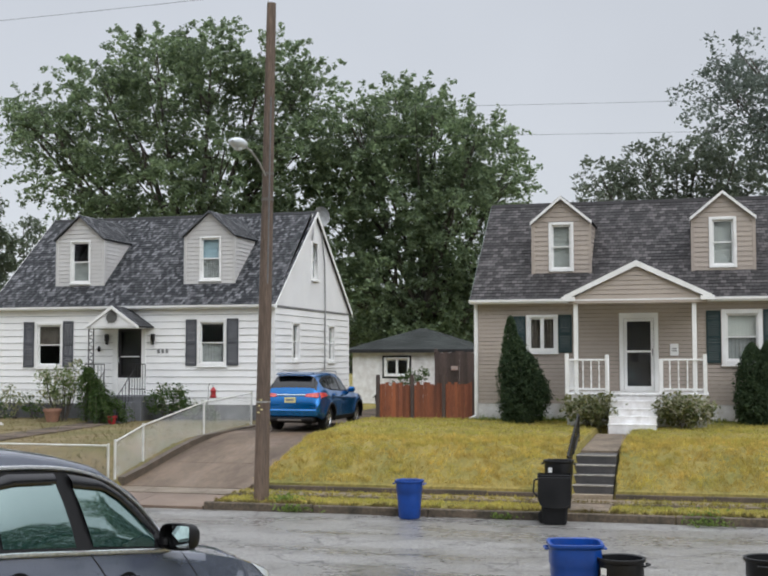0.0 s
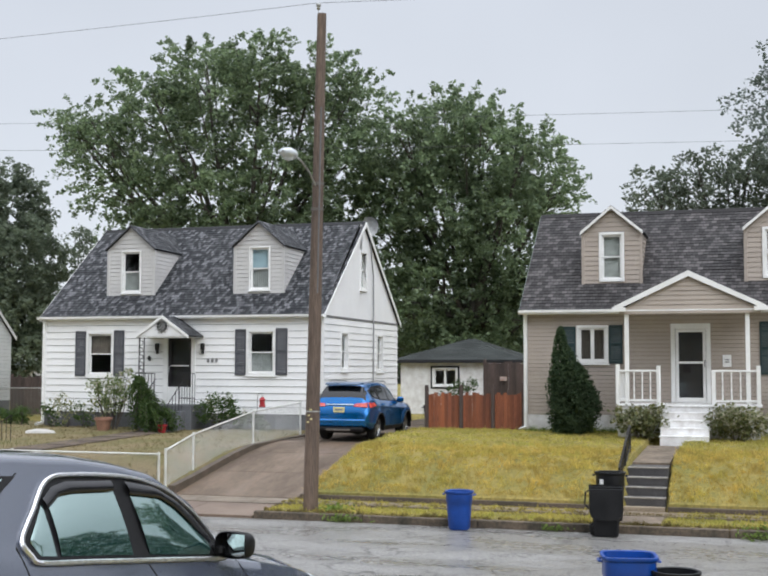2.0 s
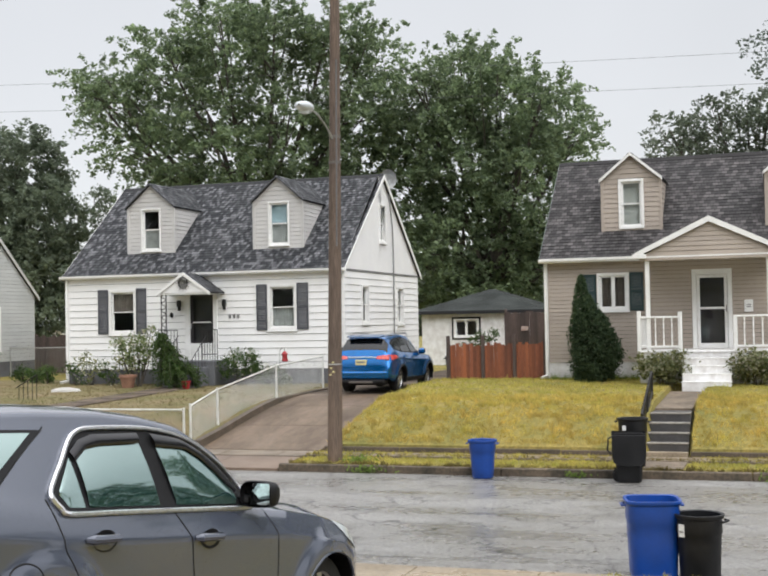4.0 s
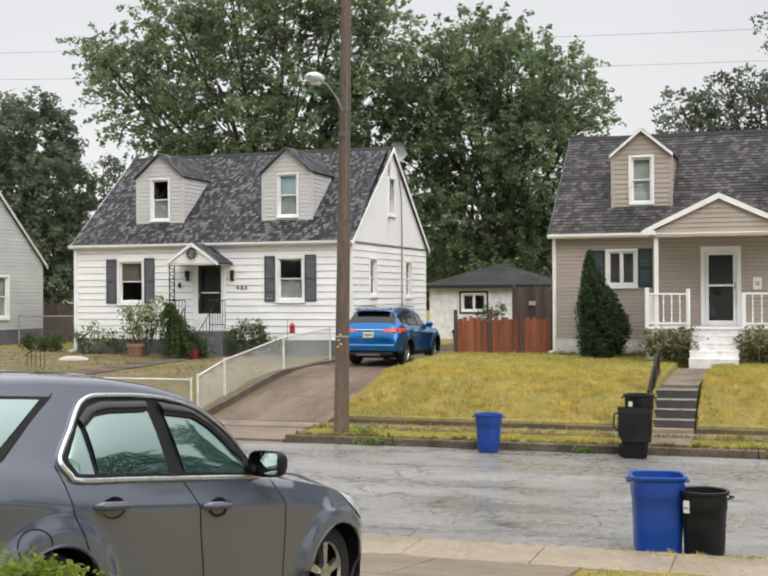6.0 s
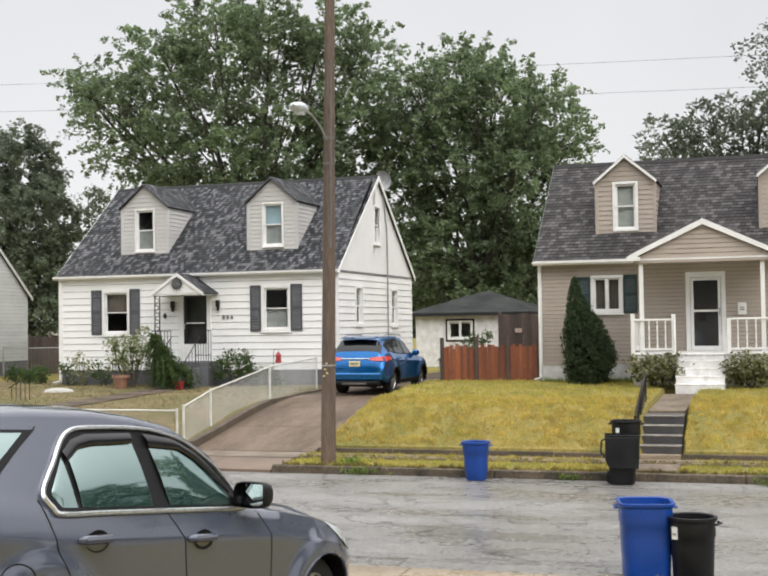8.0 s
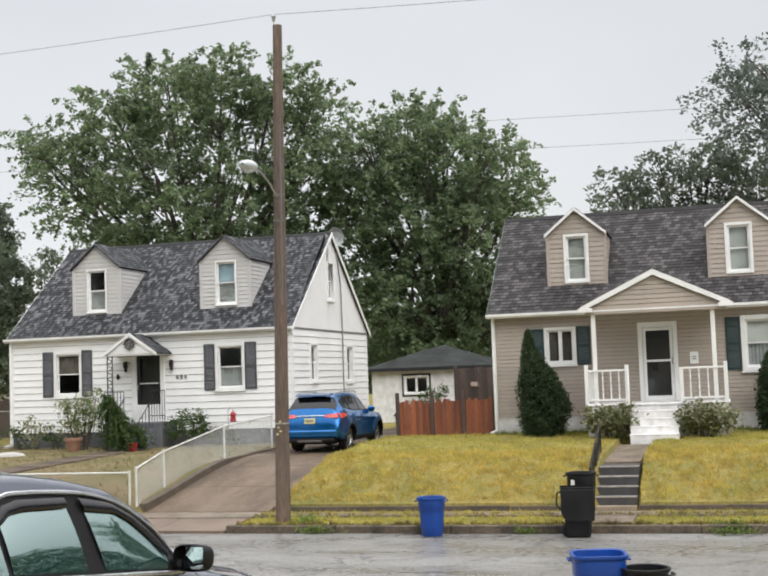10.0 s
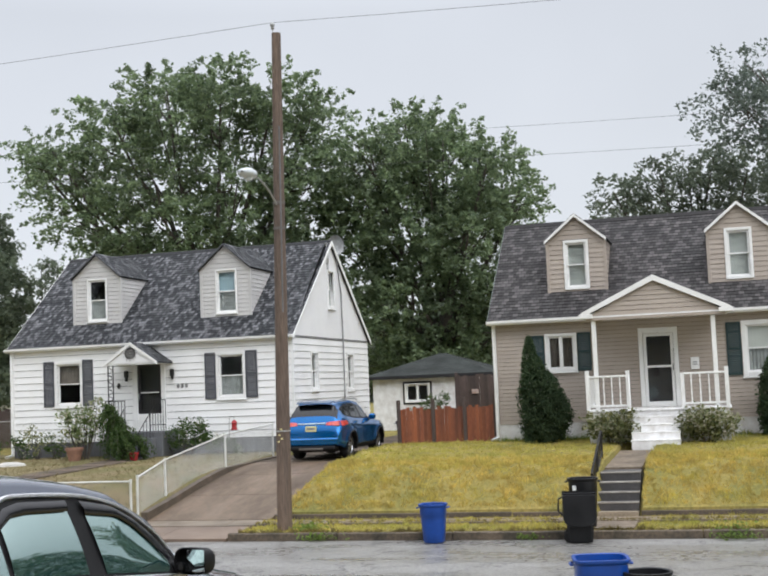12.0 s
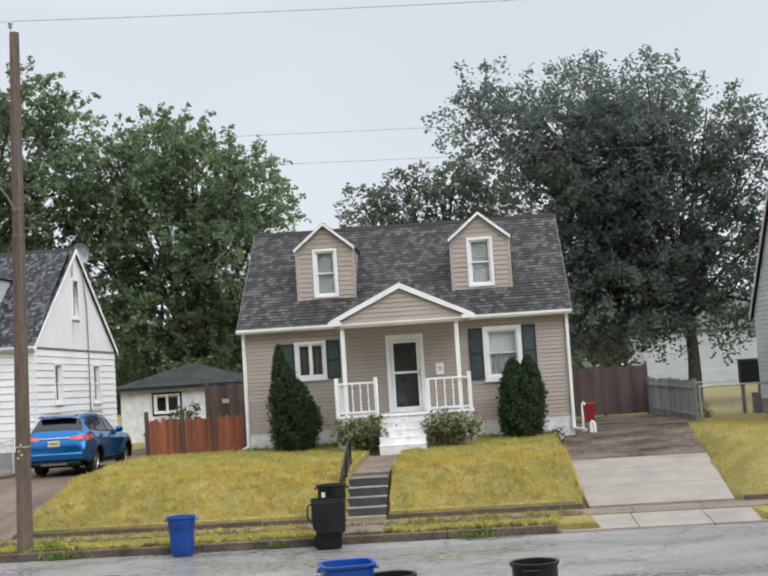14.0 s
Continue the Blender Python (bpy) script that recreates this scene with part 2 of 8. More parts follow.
M_LAWN = surface("dry_lawn", (0.26, 0.205, 0.06), 0.9, (0.15, 0.145, 0.044), 0.9, 14, grain=0.35, bump=0.6, depth=0.03, spec=0.2)
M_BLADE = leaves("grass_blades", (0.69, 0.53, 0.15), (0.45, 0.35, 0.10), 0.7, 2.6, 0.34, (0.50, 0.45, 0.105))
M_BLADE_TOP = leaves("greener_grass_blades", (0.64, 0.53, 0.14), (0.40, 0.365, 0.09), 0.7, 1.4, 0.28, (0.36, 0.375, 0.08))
M_BLADE_DULL = leaves("thin_dull_grass", (0.27, 0.215, 0.11), (0.17, 0.14, 0.065), 0.8, 0.8, 0.3, (0.13, 0.15, 0.05))
M_SOIL = surface("bare_dry_lawn", (0.20, 0.155, 0.085), 0.9, (0.125, 0.12, 0.048), 0.7, 12, grain=0.35, bump=0.5, depth=0.03, spec=0.2)
M_BLADE_DRY = leaves("dry_brown_grass", (0.27, 0.2, 0.075), (0.13, 0.125, 0.04), 0.7, 1.4, 0.4)
M_BLADE_GREEN = leaves("green_weeds", (0.12, 0.2, 0.03), (0.2, 0.27, 0.06), 0.6)
M_WHITE = surface("white_siding", (0.86, 0.86, 0.85), 0.5, (0.78, 0.78, 0.77), 0.7, 18, grain=0.03, bump=0.05, rand=0.02)
M_WHITE_PANEL = surface("white_panel", (0.84, 0.84, 0.84), 0.5, (0.78, 0.78, 0.79), 0.8, 18, grain=0.03, bump=0.05)
M_TAUPE = surface("taupe_siding", (0.415, 0.358, 0.305), 0.55, (0.36, 0.31, 0.265), 0.6, 18, grain=0.05, bump=0.06, rand=0.04)
M_GREYSIDE = surface("grey_siding", (0.54, 0.53, 0.515), 0.55, (0.48, 0.47, 0.46), 0.6, 18, grain=0.04, bump=0.06, rand=0.03)
M_TRIM = surface("white_trim", (0.85, 0.85, 0.84), 0.4, (0.74, 0.74, 0.72), 2.0, 30, grain=0.04, bump=0.04)
M_PAINTED_BRICK = surface("white_painted_masonry", (0.82, 0.82, 0.82), 0.55, (0.60, 0.58, 0.56), 3.2, 30, grain=0.08, bump=0.3)
M_FOUND = surface("dark_grey_foundation", (0.13, 0.135, 0.145), 0.7, (0.09, 0.09, 0.095), 1.3, 25, grain=0.15, bump=0.3)
M_ROOF = shingles("charcoal_shingles", (0.020, 0.022, 0.025), (0.056, 0.058, 0.062), (0.15, 0.15, 0.16), 0.10)
M_ROOF_BROWN = shingles("grey_brown_shingles", (0.032, 0.030, 0.030), (0.058, 0.054, 0.054), (0.10, 0.093, 0.092), 0.16)
M_ROOF_GREEN = surface("mossy_dark_roof", (0.045, 0.052, 0.048), 0.85, (0.03, 0.034, 0.032), 0.9, 14, grain=0.3, bump=0.3)
M_SHUTTER_GREY = surface("slate_grey_shutter", (0.085, 0.088, 0.1), 0.5, (0.07, 0.072, 0.08), 2, 30, grain=0.08, bump=0.05)
M_SHUTTER_GREEN = surface("dark_green_shutter", (0.018, 0.045, 0.045), 0.45, (0.014, 0.034, 0.036), 2, 30, grain=0.08, bump=0.05)
M_DARK = surface("dark_interior", (0.02, 0.02, 0.022), 0.9, vary=0.3, bump=0)
M_BLIND = surface("pale_blind", (0.62, 0.61, 0.58), 0.7, (0.5, 0.49, 0.47), 2, 40, grain=0.05, bump=0.05)
M_CURTAIN_SCREEN = surface("grey_curtain_and_screen", (0.34, 0.34, 0.34), 0.8, (0.22, 0.22, 0.22), 3, 40, grain=0.1, bump=0.05)
M_SHADE_GREY = surface("grey_roller_shade", (0.40, 0.40, 0.385), 0.7, (0.32, 0.32, 0.31), 2, 40, grain=0.05, bump=0.05)
# Sky's reflection in a dormer pane, painted as a blue panel behind it.
M_SKY_PANEL = surface("painted_sky_reflection", (0.34, 0.44, 0.50), 0.7, (0.28, 0.38, 0.45), 2, 40, grain=0.05, bump=0.05)
M_BROWN_DRAPE = surface("brown_drape", (0.15, 0.12, 0.10), 0.8, (0.10, 0.08, 0.07), 3, 40, grain=0.1, bump=0.05)
M_PANE = glass("window_glass", ior=1.3)
M_IRON = surface("black_wrought_iron", (0.025, 0.024, 0.024), 0.5, vary=0.3, bump=0.1, metal=0.4)
M_DOOR_DARK = surface("dark_storm_door", (0.018, 0.016, 0.02), 0.35, (0.026, 0.022, 0.024), 2, 30, grain=0.1, bump=0.02)
M_STEEL = surface("galvanised_steel", (0.48, 0.49, 0.48), 0.45, (0.36, 0.36, 0.35), 4, 40, grain=0.12, bump=0.05, metal=0.7)
M_FENCE_PAINT = surface("pale_painted_pipe", (0.68, 0.68, 0.64), 0.5, (0.5, 0.5, 0.46), 4, 40, grain=0.1, bump=0.05)
M_WIRE = surface("dark_cable", (0.13, 0.13, 0.135), 0.6, bump=0)
M_POLE = surface("weathered_pole_wood", (0.155, 0.108, 0.078), 0.75, (0.092, 0.067, 0.052), 1.0, 16, grain=0.45, bump=0.5, stretch=(3, 3, 0.25), depth=0.02)
M_FENCE_RED = surface("red_stained_fence_wood", (0.27, 0.085, 0.035), 0.65, (0.15, 0.052, 0.03), 1.2, 16, grain=0.3, bump=0.4, stretch=(3, 3, 0.4), rand=0.32)
M_FENCE_DARK = surface("dark_brown_fence_wood", (0.10, 0.07, 0.06), 0.75, (0.06, 0.045, 0.04), 1.2, 16, grain=0.3, bump=0.4, stretch=(3, 3, 0.4), rand=0.2)
M_FENCE_GREY = surface("grey_weathered_boards", (0.27, 0.27, 0.27), 0.8, (0.18, 0.18, 0.18), 1.4, 16, grain=0.25, bump=0.4, stretch=(3, 3, 0.4), rand=0.12)
M_BRACKET = surface("dull_bracket_steel", (0.16, 0.145, 0.13), 0.6, vary=0.3, bump=0.1, metal=0.5)
M_BARK = surface("bark", (0.09, 0.075, 0.06), 0.85, (0.05, 0.045, 0.04), 1.5, 14, grain=0.4, bump=0.6, stretch=(2, 2, 0.5), depth=0.03)
M_LEAF_MAPLE = leaves("maple_leaves", (0.105, 0.150, 0.085), (0.255, 0.33, 0.17), 0.45, 0.35, 0.40)
# Dark tree's leaves, paled with some haze in the colour.
M_LEAF_DARK = leaves("hazed_dark_leaves", (0.115, 0.145, 0.122), (0.19, 0.228, 0.185))
M_LEAF_GREY = leaves("grey_green_leaves", (0.095, 0.12, 0.085), (0.17, 0.20, 0.14))
# Haze is mixed into this leaf colour, so it is paler.
M_LEAF_HAZY = leaves("hazy_green_leaves", (0.12, 0.155, 0.105), (0.22, 0.265, 0.18))
M_ARBOR = leaves("arborvitae_sprays", (0.032, 0.058, 0.028), (0.078, 0.115, 0.052), 0.95)
M_SHRUB = leaves("shrub_leaves", (0.08, 0.115, 0.035), (0.30, 0.29, 0.13))
M_SHRUB_PALE = leaves("pale_shrub_leaves", (0.08, 0.13, 0.035), (0.25, 0.30, 0.13))
M_SHRUB_GREEN = leaves("green_shrub_leaves", (0.03, 0.07, 0.015), (0.09, 0.14, 0.035))
M_BLOOM = leaves("pale_blossom", (0.55, 0.5, 0.42), (0.3, 0.34, 0.16))
M_BUSH = leaves("yellow_green_bush", (0.12, 0.19, 0.02), (0.26, 0.32, 0.05))
M_BIN_BLUE = surface("blue_plastic", (0.006, 0.058, 0.31), 0.4, (0.005, 0.046, 0.24), 3, 30, grain=0.06, bump=0.05)
M_BIN_BLACK = surface("black_plastic", (0.008, 0.0085, 0.0095), 0.45, (0.014, 0.014, 0.015), 3, 30, grain=0.15, bump=0.08, spec=0.3)
M_STICKER = surface("white_sticker", (0.75, 0.75, 0.73), 0.5, vary=0.15, bump=0)
M_PAINT_GREY = tinted("grey_metallic_paint", (0.080, 0.092, 0.126), 1.65, 0.25, 0.15, 1.0)
M_GUARD = tinted("smoked_rain_guard", (0.012, 0.012, 0.014), 1.5, 0.0, 0.08)
M_PAINT_BLUE = surface("blue_metallic_paint", (0.0, 0.115, 0.35), 0.2, (0.0, 0.105, 0.32), 2, 300, grain=0.05, bump=0, metal=0.7, coat=0.6, rough_vary=0.05)
M_CAR_GLASS = tinted("tinted_car_glass", (0.014, 0.045, 0.041), 5.2, tint=(0.82, 1.0, 0.96))
M_CAR_GLASS_DARK = tinted("dark_car_glass", (0.006, 0.007, 0.008), 1.6)
M_MIRROR = surface("mirror_glass", (0.3, 0.32, 0.33), 0.05, vary=0.05, bump=0, metal=1.0, rough_vary=0.02)
M_CHROME = surface("chrome", (0.88, 0.88, 0.9), 0.34, vary=0.05, bump=0, metal=1.0, rough_vary=0.04)
M_RUBBER = surface("tyre_rubber", (0.018, 0.018, 0.018), 0.8, vary=0.2, bump=0.2)
M_TRIM_BLACK = surface("black_car_trim", (0.009, 0.009, 0.010), 0.55, vary=0.2, bump=0, spec=0.25)
M_ALLOY = surface("silver_alloy", (0.55, 0.55, 0.56), 0.3, vary=0.1, bump=0, metal=0.9)
M_TAIL = surface("red_tail_lamp", (0.45, 0.02, 0.02), 0.15, (0.6, 0.08, 0.06), 6, 40, grain=0.1, bump=0, coat=1)
M_PLATE = surface("pale_yellow_plate", (0.7, 0.62, 0.3), 0.5, vary=0.1, bump=0)
M_LAMP_GLASS = surface("frosted_lamp_glass", (0.62, 0.66, 0.68), 0.25, (0.5, 0.54, 0.56), 3, 40, grain=0.05, bump=0, coat=0.6)
M_TERRACOTTA = surface("terracotta", (0.32, 0.17, 0.11), 0.75, (0.22, 0.12, 0.09), 4, 30, grain=0.15, bump=0.15)
M_SIGN = surface("faded_sign_paint", (0.42, 0.27, 0.22), 0.6, (0.5, 0.44, 0.4), 9, 40, grain=0.1, bump=0)
M_RED = surface("red_plastic", (0.33, 0.016, 0.02), 0.5, vary=0.2, bump=0.02)
M_STEPS = surface("dark_slate_steps", (0.085, 0.08, 0.08), 0.5, (0.05, 0.048, 0.048), 2, 25, grain=0.2, bump=0.25)
M_STEP_EDGE = surface("pale_step_edge", (0.4, 0.37, 0.33), 0.6, (0.25, 0.23, 0.2), 3, 25, grain=0.2, bump=0.2)
M_STONE = surface("pale_stone", (0.6, 0.58, 0.54), 0.7, vary=0.25, bump=0.3)

# ---------------------------------------------------------------- helpers for meshes


class Shape:
    """Collects vertices and faces of one mesh."""

    def __init__(self):
        self.v, self.f = [], []

    def add(self, verts, faces):
        k = len(self.v)
        self.v += [tuple(p) for p in verts]
        self.f += [tuple(i + k for i in face) for face in faces]
        return self

    def box(self, x0, x1, y0, y1, z0, z1, b=0.0):
        """A box, its edges cut back by b."""
        if b <= 0:
            return self.add([(x, y, z) for x in (x0, x1) for y in (y0, y1) for z in (z0, z1)],
                            [(0, 1, 3, 2), (4, 6, 7, 5), (0, 4, 5, 1), (2, 3, 7, 6), (0, 2, 6, 4), (1, 5, 7, 3)])
        b = min(b, (x1 - x0) / 3, (y1 - y0) / 3, (z1 - z0) / 3)
        bm = bmesh.new()
        bmesh.ops.create_cube(bm, size=1.0)
        for v in bm.verts:
            v.co = ((x0 + x1) / 2 + v.co.x * (x1 - x0), (y0 + y1) / 2 + v.co.y * (y1 - y0), (z0 + z1) / 2 + v.co.z * (z1 - z0))
        bmesh.ops.bevel(bm, geom=bm.edges[:], offset=b, segments=1, affect="EDGES", profile=0.5)
        bm.verts.index_update()
        self.add([v.co[:] for v in bm.verts], [[v.index for v in f.verts] for f in bm.faces])
        bm.free()
        return self

    def prism(self, low, high):
        """Two like polygons joined by sides."""
        n = len(low)
        return self.add(list(low) + list(high), [tuple(range(n))[::-1], tuple(range(n, 2 * n))]
                        + [(i, (i + 1) % n, n + (i + 1) % n, n + i) for i in range(n)])

    def tube(self, points, radius, sides=8, cap=True):
        points = [Vector(p) for p in points]
        radii = [float(q) for q in radius] if isinstance(radius, (list, tuple)) else [float(radius)] * len(points)
        rings, k = [], len(self.v)
        side = None
        for i, p in enumerate(points):
            way = (points[min(i + 1, len(points) - 1)] - points[max(i - 1, 0)]).normalized()
            if side is None:
                side = way.cross(Vector((0, 0, 1)) if abs(way.z) < 0.9 else Vector((1, 0, 0))).normalized()
            side = (side - way * side.dot(way)).normalized()
            up = way.cross(side)
            rings.append([p + radii[i] * (math.cos(a) * side + math.sin(a) * up) for a in np.linspace(0, 2 * math.pi, sides, endpoint=False)])
        for ring in rings:
            self.v += [tuple(p) for p in ring]
        for i in range(len(points) - 1):
            for j in range(sides):
                a, b = k + i * sides + j, k + i * sides + (j + 1) % sides
                self.f.append((a, b, b + sides, a + sides))
        if cap:
            self.f.append(tuple(range(k, k + sides))[::-1])
            self.f.append(tuple(range(k + (len(points) - 1) * sides, k + len(points) * sides)))
        return self

    def lathe(self, profile, centre=(0, 0, 0), sides=24):
        """Rings of (radius, height) about the upright axis."""
        k = len(self.v)
        for r, z in profile:
            for a in np.linspace(0, 2 * math.pi, sides, endpoint=False):
                self.v.append((centre[0] + r * math.cos(a), centre[1] + r * math.sin(a), centre[2] + z))
        for i in range(len(profile) - 1):
            for j in range(sides):
                a, b = k + i * sides + j, k + i * sides + (j + 1) % sides
                self.f.append((a, b, b + sides, a + sides))
        return self


def put(name, shape, material, parent=None, label="", smooth=False, category="", group="", kind=""):
    """Links a shape as one mesh object, under a thing or a part where one is given."""
    me = bpy.data.meshes.new(name)
    me.from_pydata(shape.v, [], shape.f)
    me.materials.append(material)
    if smooth:
        me.polygons.foreach_set("use_smooth", [True] * len(me.polygons))
        me.set_sharp_from_angle(angle=radians(40))
    me.update()
    ob = new(name, me)
    if parent is not None:
        ob.parent = parent
    return tagged(ob, label, category, group, kind)


def root(name, m, label, category, group="", kind=""):
    ob = new(name)
    ob.empty_display_size = 0.2
    ob.matrix_world = m
    return tagged(ob, label, category, group, kind)


def ease(a, b, v):
    t = min(max((v - a) / (b - a), 0.0), 1.0)
    return t * t * (3 - 2 * t)


def line(a, b, za, zb, v):
    return za + (zb - za) * min(max((v - a) / (b - a), 0.0), 1.0)


# ---------------------------------------------------------------- the ground
ROAD_NEAR, ROAD_FAR = 14.55, 24.0
NEAR_SLOPE = 0.125


def near_height(y):
    return 0.14 + NEAR_SLOPE * min(max(13.3 - y, 0.0), 10.6)


def west_drive(y):
    """The driveway beside the white house."""
    if y < 25.9:
        return line(24.0, 25.9, 0.03, 0.17, y)
    return 0.17 + 0.90 * math.sin(math.pi / 2 * min((y - 25.9) / 7.5, 1.0)) ** 1.15


def east_drive(y):
    """The driveway beside the taupe house."""
    return line(24.0, 26.0, 0.03, 0.22, y) if y < 26.0 else line(26.0, 36.0, 0.22, 1.38, y)


def east_edge(y):
    return 5.55 + 0.085 * max(y - 26.0, 0.0)


def bank(y):
    if y < 26.08:
        return 0.19
    return 0.36 + 0.83 * math.sin(math.pi / 2 * min((y - 26.08) / 2.35, 1.0)) + line(28.4, 34.0, 0.0, 0.18, y)


def height(x, y):
    """The ground, without the road, drives and walks laid on it."""
    if y < 14.45:
        return near_height(y)
    if y < 24.07:
        return -0.12
    if y > 60:
        return 1.25
    if y < 25.38:
        z = 0.15
    elif y < 26.08:
        z = 0.10
    elif x < -12.95:
        z = min(line(26.08, 27.3, 0.3, 0.98, y) + line(27.3, 36, 0, 0.15, y), west_drive(y) + 0.13 + (-12.95 - x) * 0.45)
    elif x < -9.75:
        z = west_drive(y) - 0.1
    elif x < 2.5:
        z = min(bank(y), west_drive(y) + 0.02 + max(x + 9.75, 0) * 0.95, east_drive(y) + 0.10 + max(2.5 - x, 0) * 3.6)
    elif x < east_edge(y):
        z = east_drive(y) - 0.1
    else:
        z = min(bank(y) - 0.08, east_drive(y) + 0.05 + (x - east_edge(y)) * 0.7)
    if -2.52 < x < -1.66 and 26.0 < y < 32.6:
        z -= 0.35
    if (-12.95 < x < -9.75 or 2.5 < x < east_edge(y) or -10.0 < x < -9.75) and y < 26.1:
        z = -0.1
    return z


def steps_between(*stops):
    """Grid lines: (start, step), ..., end."""
    out = []
    for (a, s), b in zip(stops[:-1], [q[0] if isinstance(q, tuple) else q for q in stops[1:]]):
        out += list(np.arange(a, b - 1e-6, s))
    return out + [stops[-1]]


def make_ground():
    xs = steps_between((-900, 200), (-100, 10), (-40, 1.0), (-26, 0.4), (-13.8, 0.2), (-8.0, 0.18), (-2.9, 0.12), (-1.4, 0.18), (1.7, 0.2), (7.5, 0.5), (16, 2), (40, 10), (100, 200), 900)
    ys = steps_between((-900, 200), (-100, 20), (-20, 2), (0, 0.5), (14.3, 0.1), (14.5, 2.3), (23.7, 0.35), (24.05, 0.05), (24.15, 0.2), (25.33, 0.05), (25.43, 0.2), (26.03, 0.05), (26.13, 0.14), (34, 0.5), (60, 10), (100, 200), 1500)
    shape = Shape()
    for y in ys:
        for x in xs:
            z = height(x, y)
            rough = 0.012 if (y < 14 or 26.2 < y < 60) else 0.0
            z += rough * noise.noise((x * 1.3, y * 1.3, 0.0)) * 2
            if 26.2 < y < 34 and -9.5 < x < 14:
                z += 0.035 * noise.noise((x * 2.4, y * 3.0, 4.0)) + 0.05 * noise.noise((x * 0.55, y * 0.5, 8.0))
            shape.v.append((x, y, z))
    n = len(xs)
    shape.f = [(j * n + i, j * n + i + 1, (j + 1) * n + i + 1, (j + 1) * n + i) for j in range(len(ys) - 1) for i in range(n - 1)]
    ground = put("ground", shape, M_LAWN, smooth=True, kind="structure", label="yellowed dry lawn rising in banks from the street", category="ground")
    ground.data.materials.append(M_SOIL)
    for face in ground.data.polygons:
        if face.center.x < -13 and 26 < face.center.y < 40:
            face.material_index = 1


def strip(name, xs, ys, z_of, material, thick=0.16, **tags):
    """A slab that follows z_of(x, y) over a grid, with a thickness."""
    shape = Shape()
    n = len(xs)
    for drop in (0.0, thick):
        for y in ys:
            for x in xs:
                shape.v.append((x, y, z_of(x, y) - drop))
    k = n * len(ys)
    for j in range(len(ys) - 1):
        for i in range(n - 1):
            q = (j * n + i, j * n + i + 1, (j + 1) * n + i + 1, (j + 1) * n + i)
            shape.f += [q, tuple(p + k for p in q[::-1])]
    rim = [i for i in range(n)] + [j * n + n - 1 for j in range(1, len(ys))] + [(len(ys) - 1) * n + i for i in range(n - 2, -1, -1)] + [j * n for j in range(len(ys) - 2, 0, -1)]
    for a, b in zip(rim, rim[1:] + rim[:1]):
        shape.f.append((a, a + k, b + k, b))
    return put(name, shape, material, **tags)


make_ground()
strip("road", steps_between((-300, 20), (-40, 1), (30, 20), 300), steps_between((ROAD_NEAR, 0.45), ROAD_FAR),
      lambda x, y: 0.0 + 0.015 * noise.noise((x * 0.4, y * 0.7, 3.0)) - 0.02 * math.cos((y - 14.55) / 9.45 * 2 * math.pi) * 0.6, M_ASPHALT, 0.1,
      kind="structure", label="wet cracked grey asphalt road with patches", category="road")


def kerb_row(x0, x1, y0, y1, z1, group_label):
    """Kerb stones end to end, each a piece of its own."""
    kerb = root("kerb", pose(x0, y0, -0.12), group_label, "kerb", kind="structure")
    x, k = 0.0, 0
    while x < x1 - x0 - 0.05:
        w = min(2.4, x1 - x0 - x)
        dz = 0.012 * noise.noise((x0 + x, y0, 1.0))
        put("kerb_stone", Shape().box(x + 0.006, x + w - 0.006, 0.0, y1 - y0, 0.0, z1 + 0.12 + dz, 0.02), M_KERB, kerb)
        x += w


kerb_row(-45, -13.3, 24.0, 24.15, 0.15, "mossy concrete kerb along the wet road")
kerb_row(-9.95, 1.75, 24.0, 24.15, 0.15, "mossy concrete kerb along the wet road")
kerb_row(6.4, 40, 24.0, 24.15, 0.15, "mossy concrete kerb along the wet road")
kerb_row(-1.9, 40, 14.4, 14.55, 0.12, "low concrete kerb beside the near walk")
kerb_row(-45, -6.8, 14.4, 14.55, 0.12, "low concrete kerb beside the near walk")


def slabs(name, cells, z_of, material, label, category):
    """A walk or drive laid in slabs, with open joints; each slab is a piece."""
    top = root(name, pose(0, 0, 0), label, category, kind="structure")
    for x0, x1, y0, y1, mat in cells:
        nx, ny = 4, max(2, int((y1 - y0) / 0.5) + 1)
        s = strip("slab", [float(v) for v in np.linspace(x0 + 0.008, x1 - 0.008, nx)], [float(v) for v in np.linspace(y0 + 0.008, y1 - 0.008, ny)], z_of, mat or material, 0.12)
        s.parent = top
    return top


FAR_WALK = [(x, x + 1.4, 25.36, 26.06, None) for x in np.arange(-40.0, 30.0, 1.4)]
slabs("pavement", FAR_WALK, lambda x, y: 0.19 if not (-13.2 < x < -9.7 or 2.4 < x < 5.8) else line(25.1, 26.1, 0.13, 0.19, y) + 0.01, M_WALK_FAR, "worn pale concrete pavement slabs along the lawn banks", "pavement")
slabs("near_pavement", [(x, x + 1.5, 13.32, 14.38, None) for x in np.arange(-40.0, 30.0, 1.5)], lambda x, y: 0.155, M_WALK, "wet concrete pavement slabs beside the near lawn", "pavement")
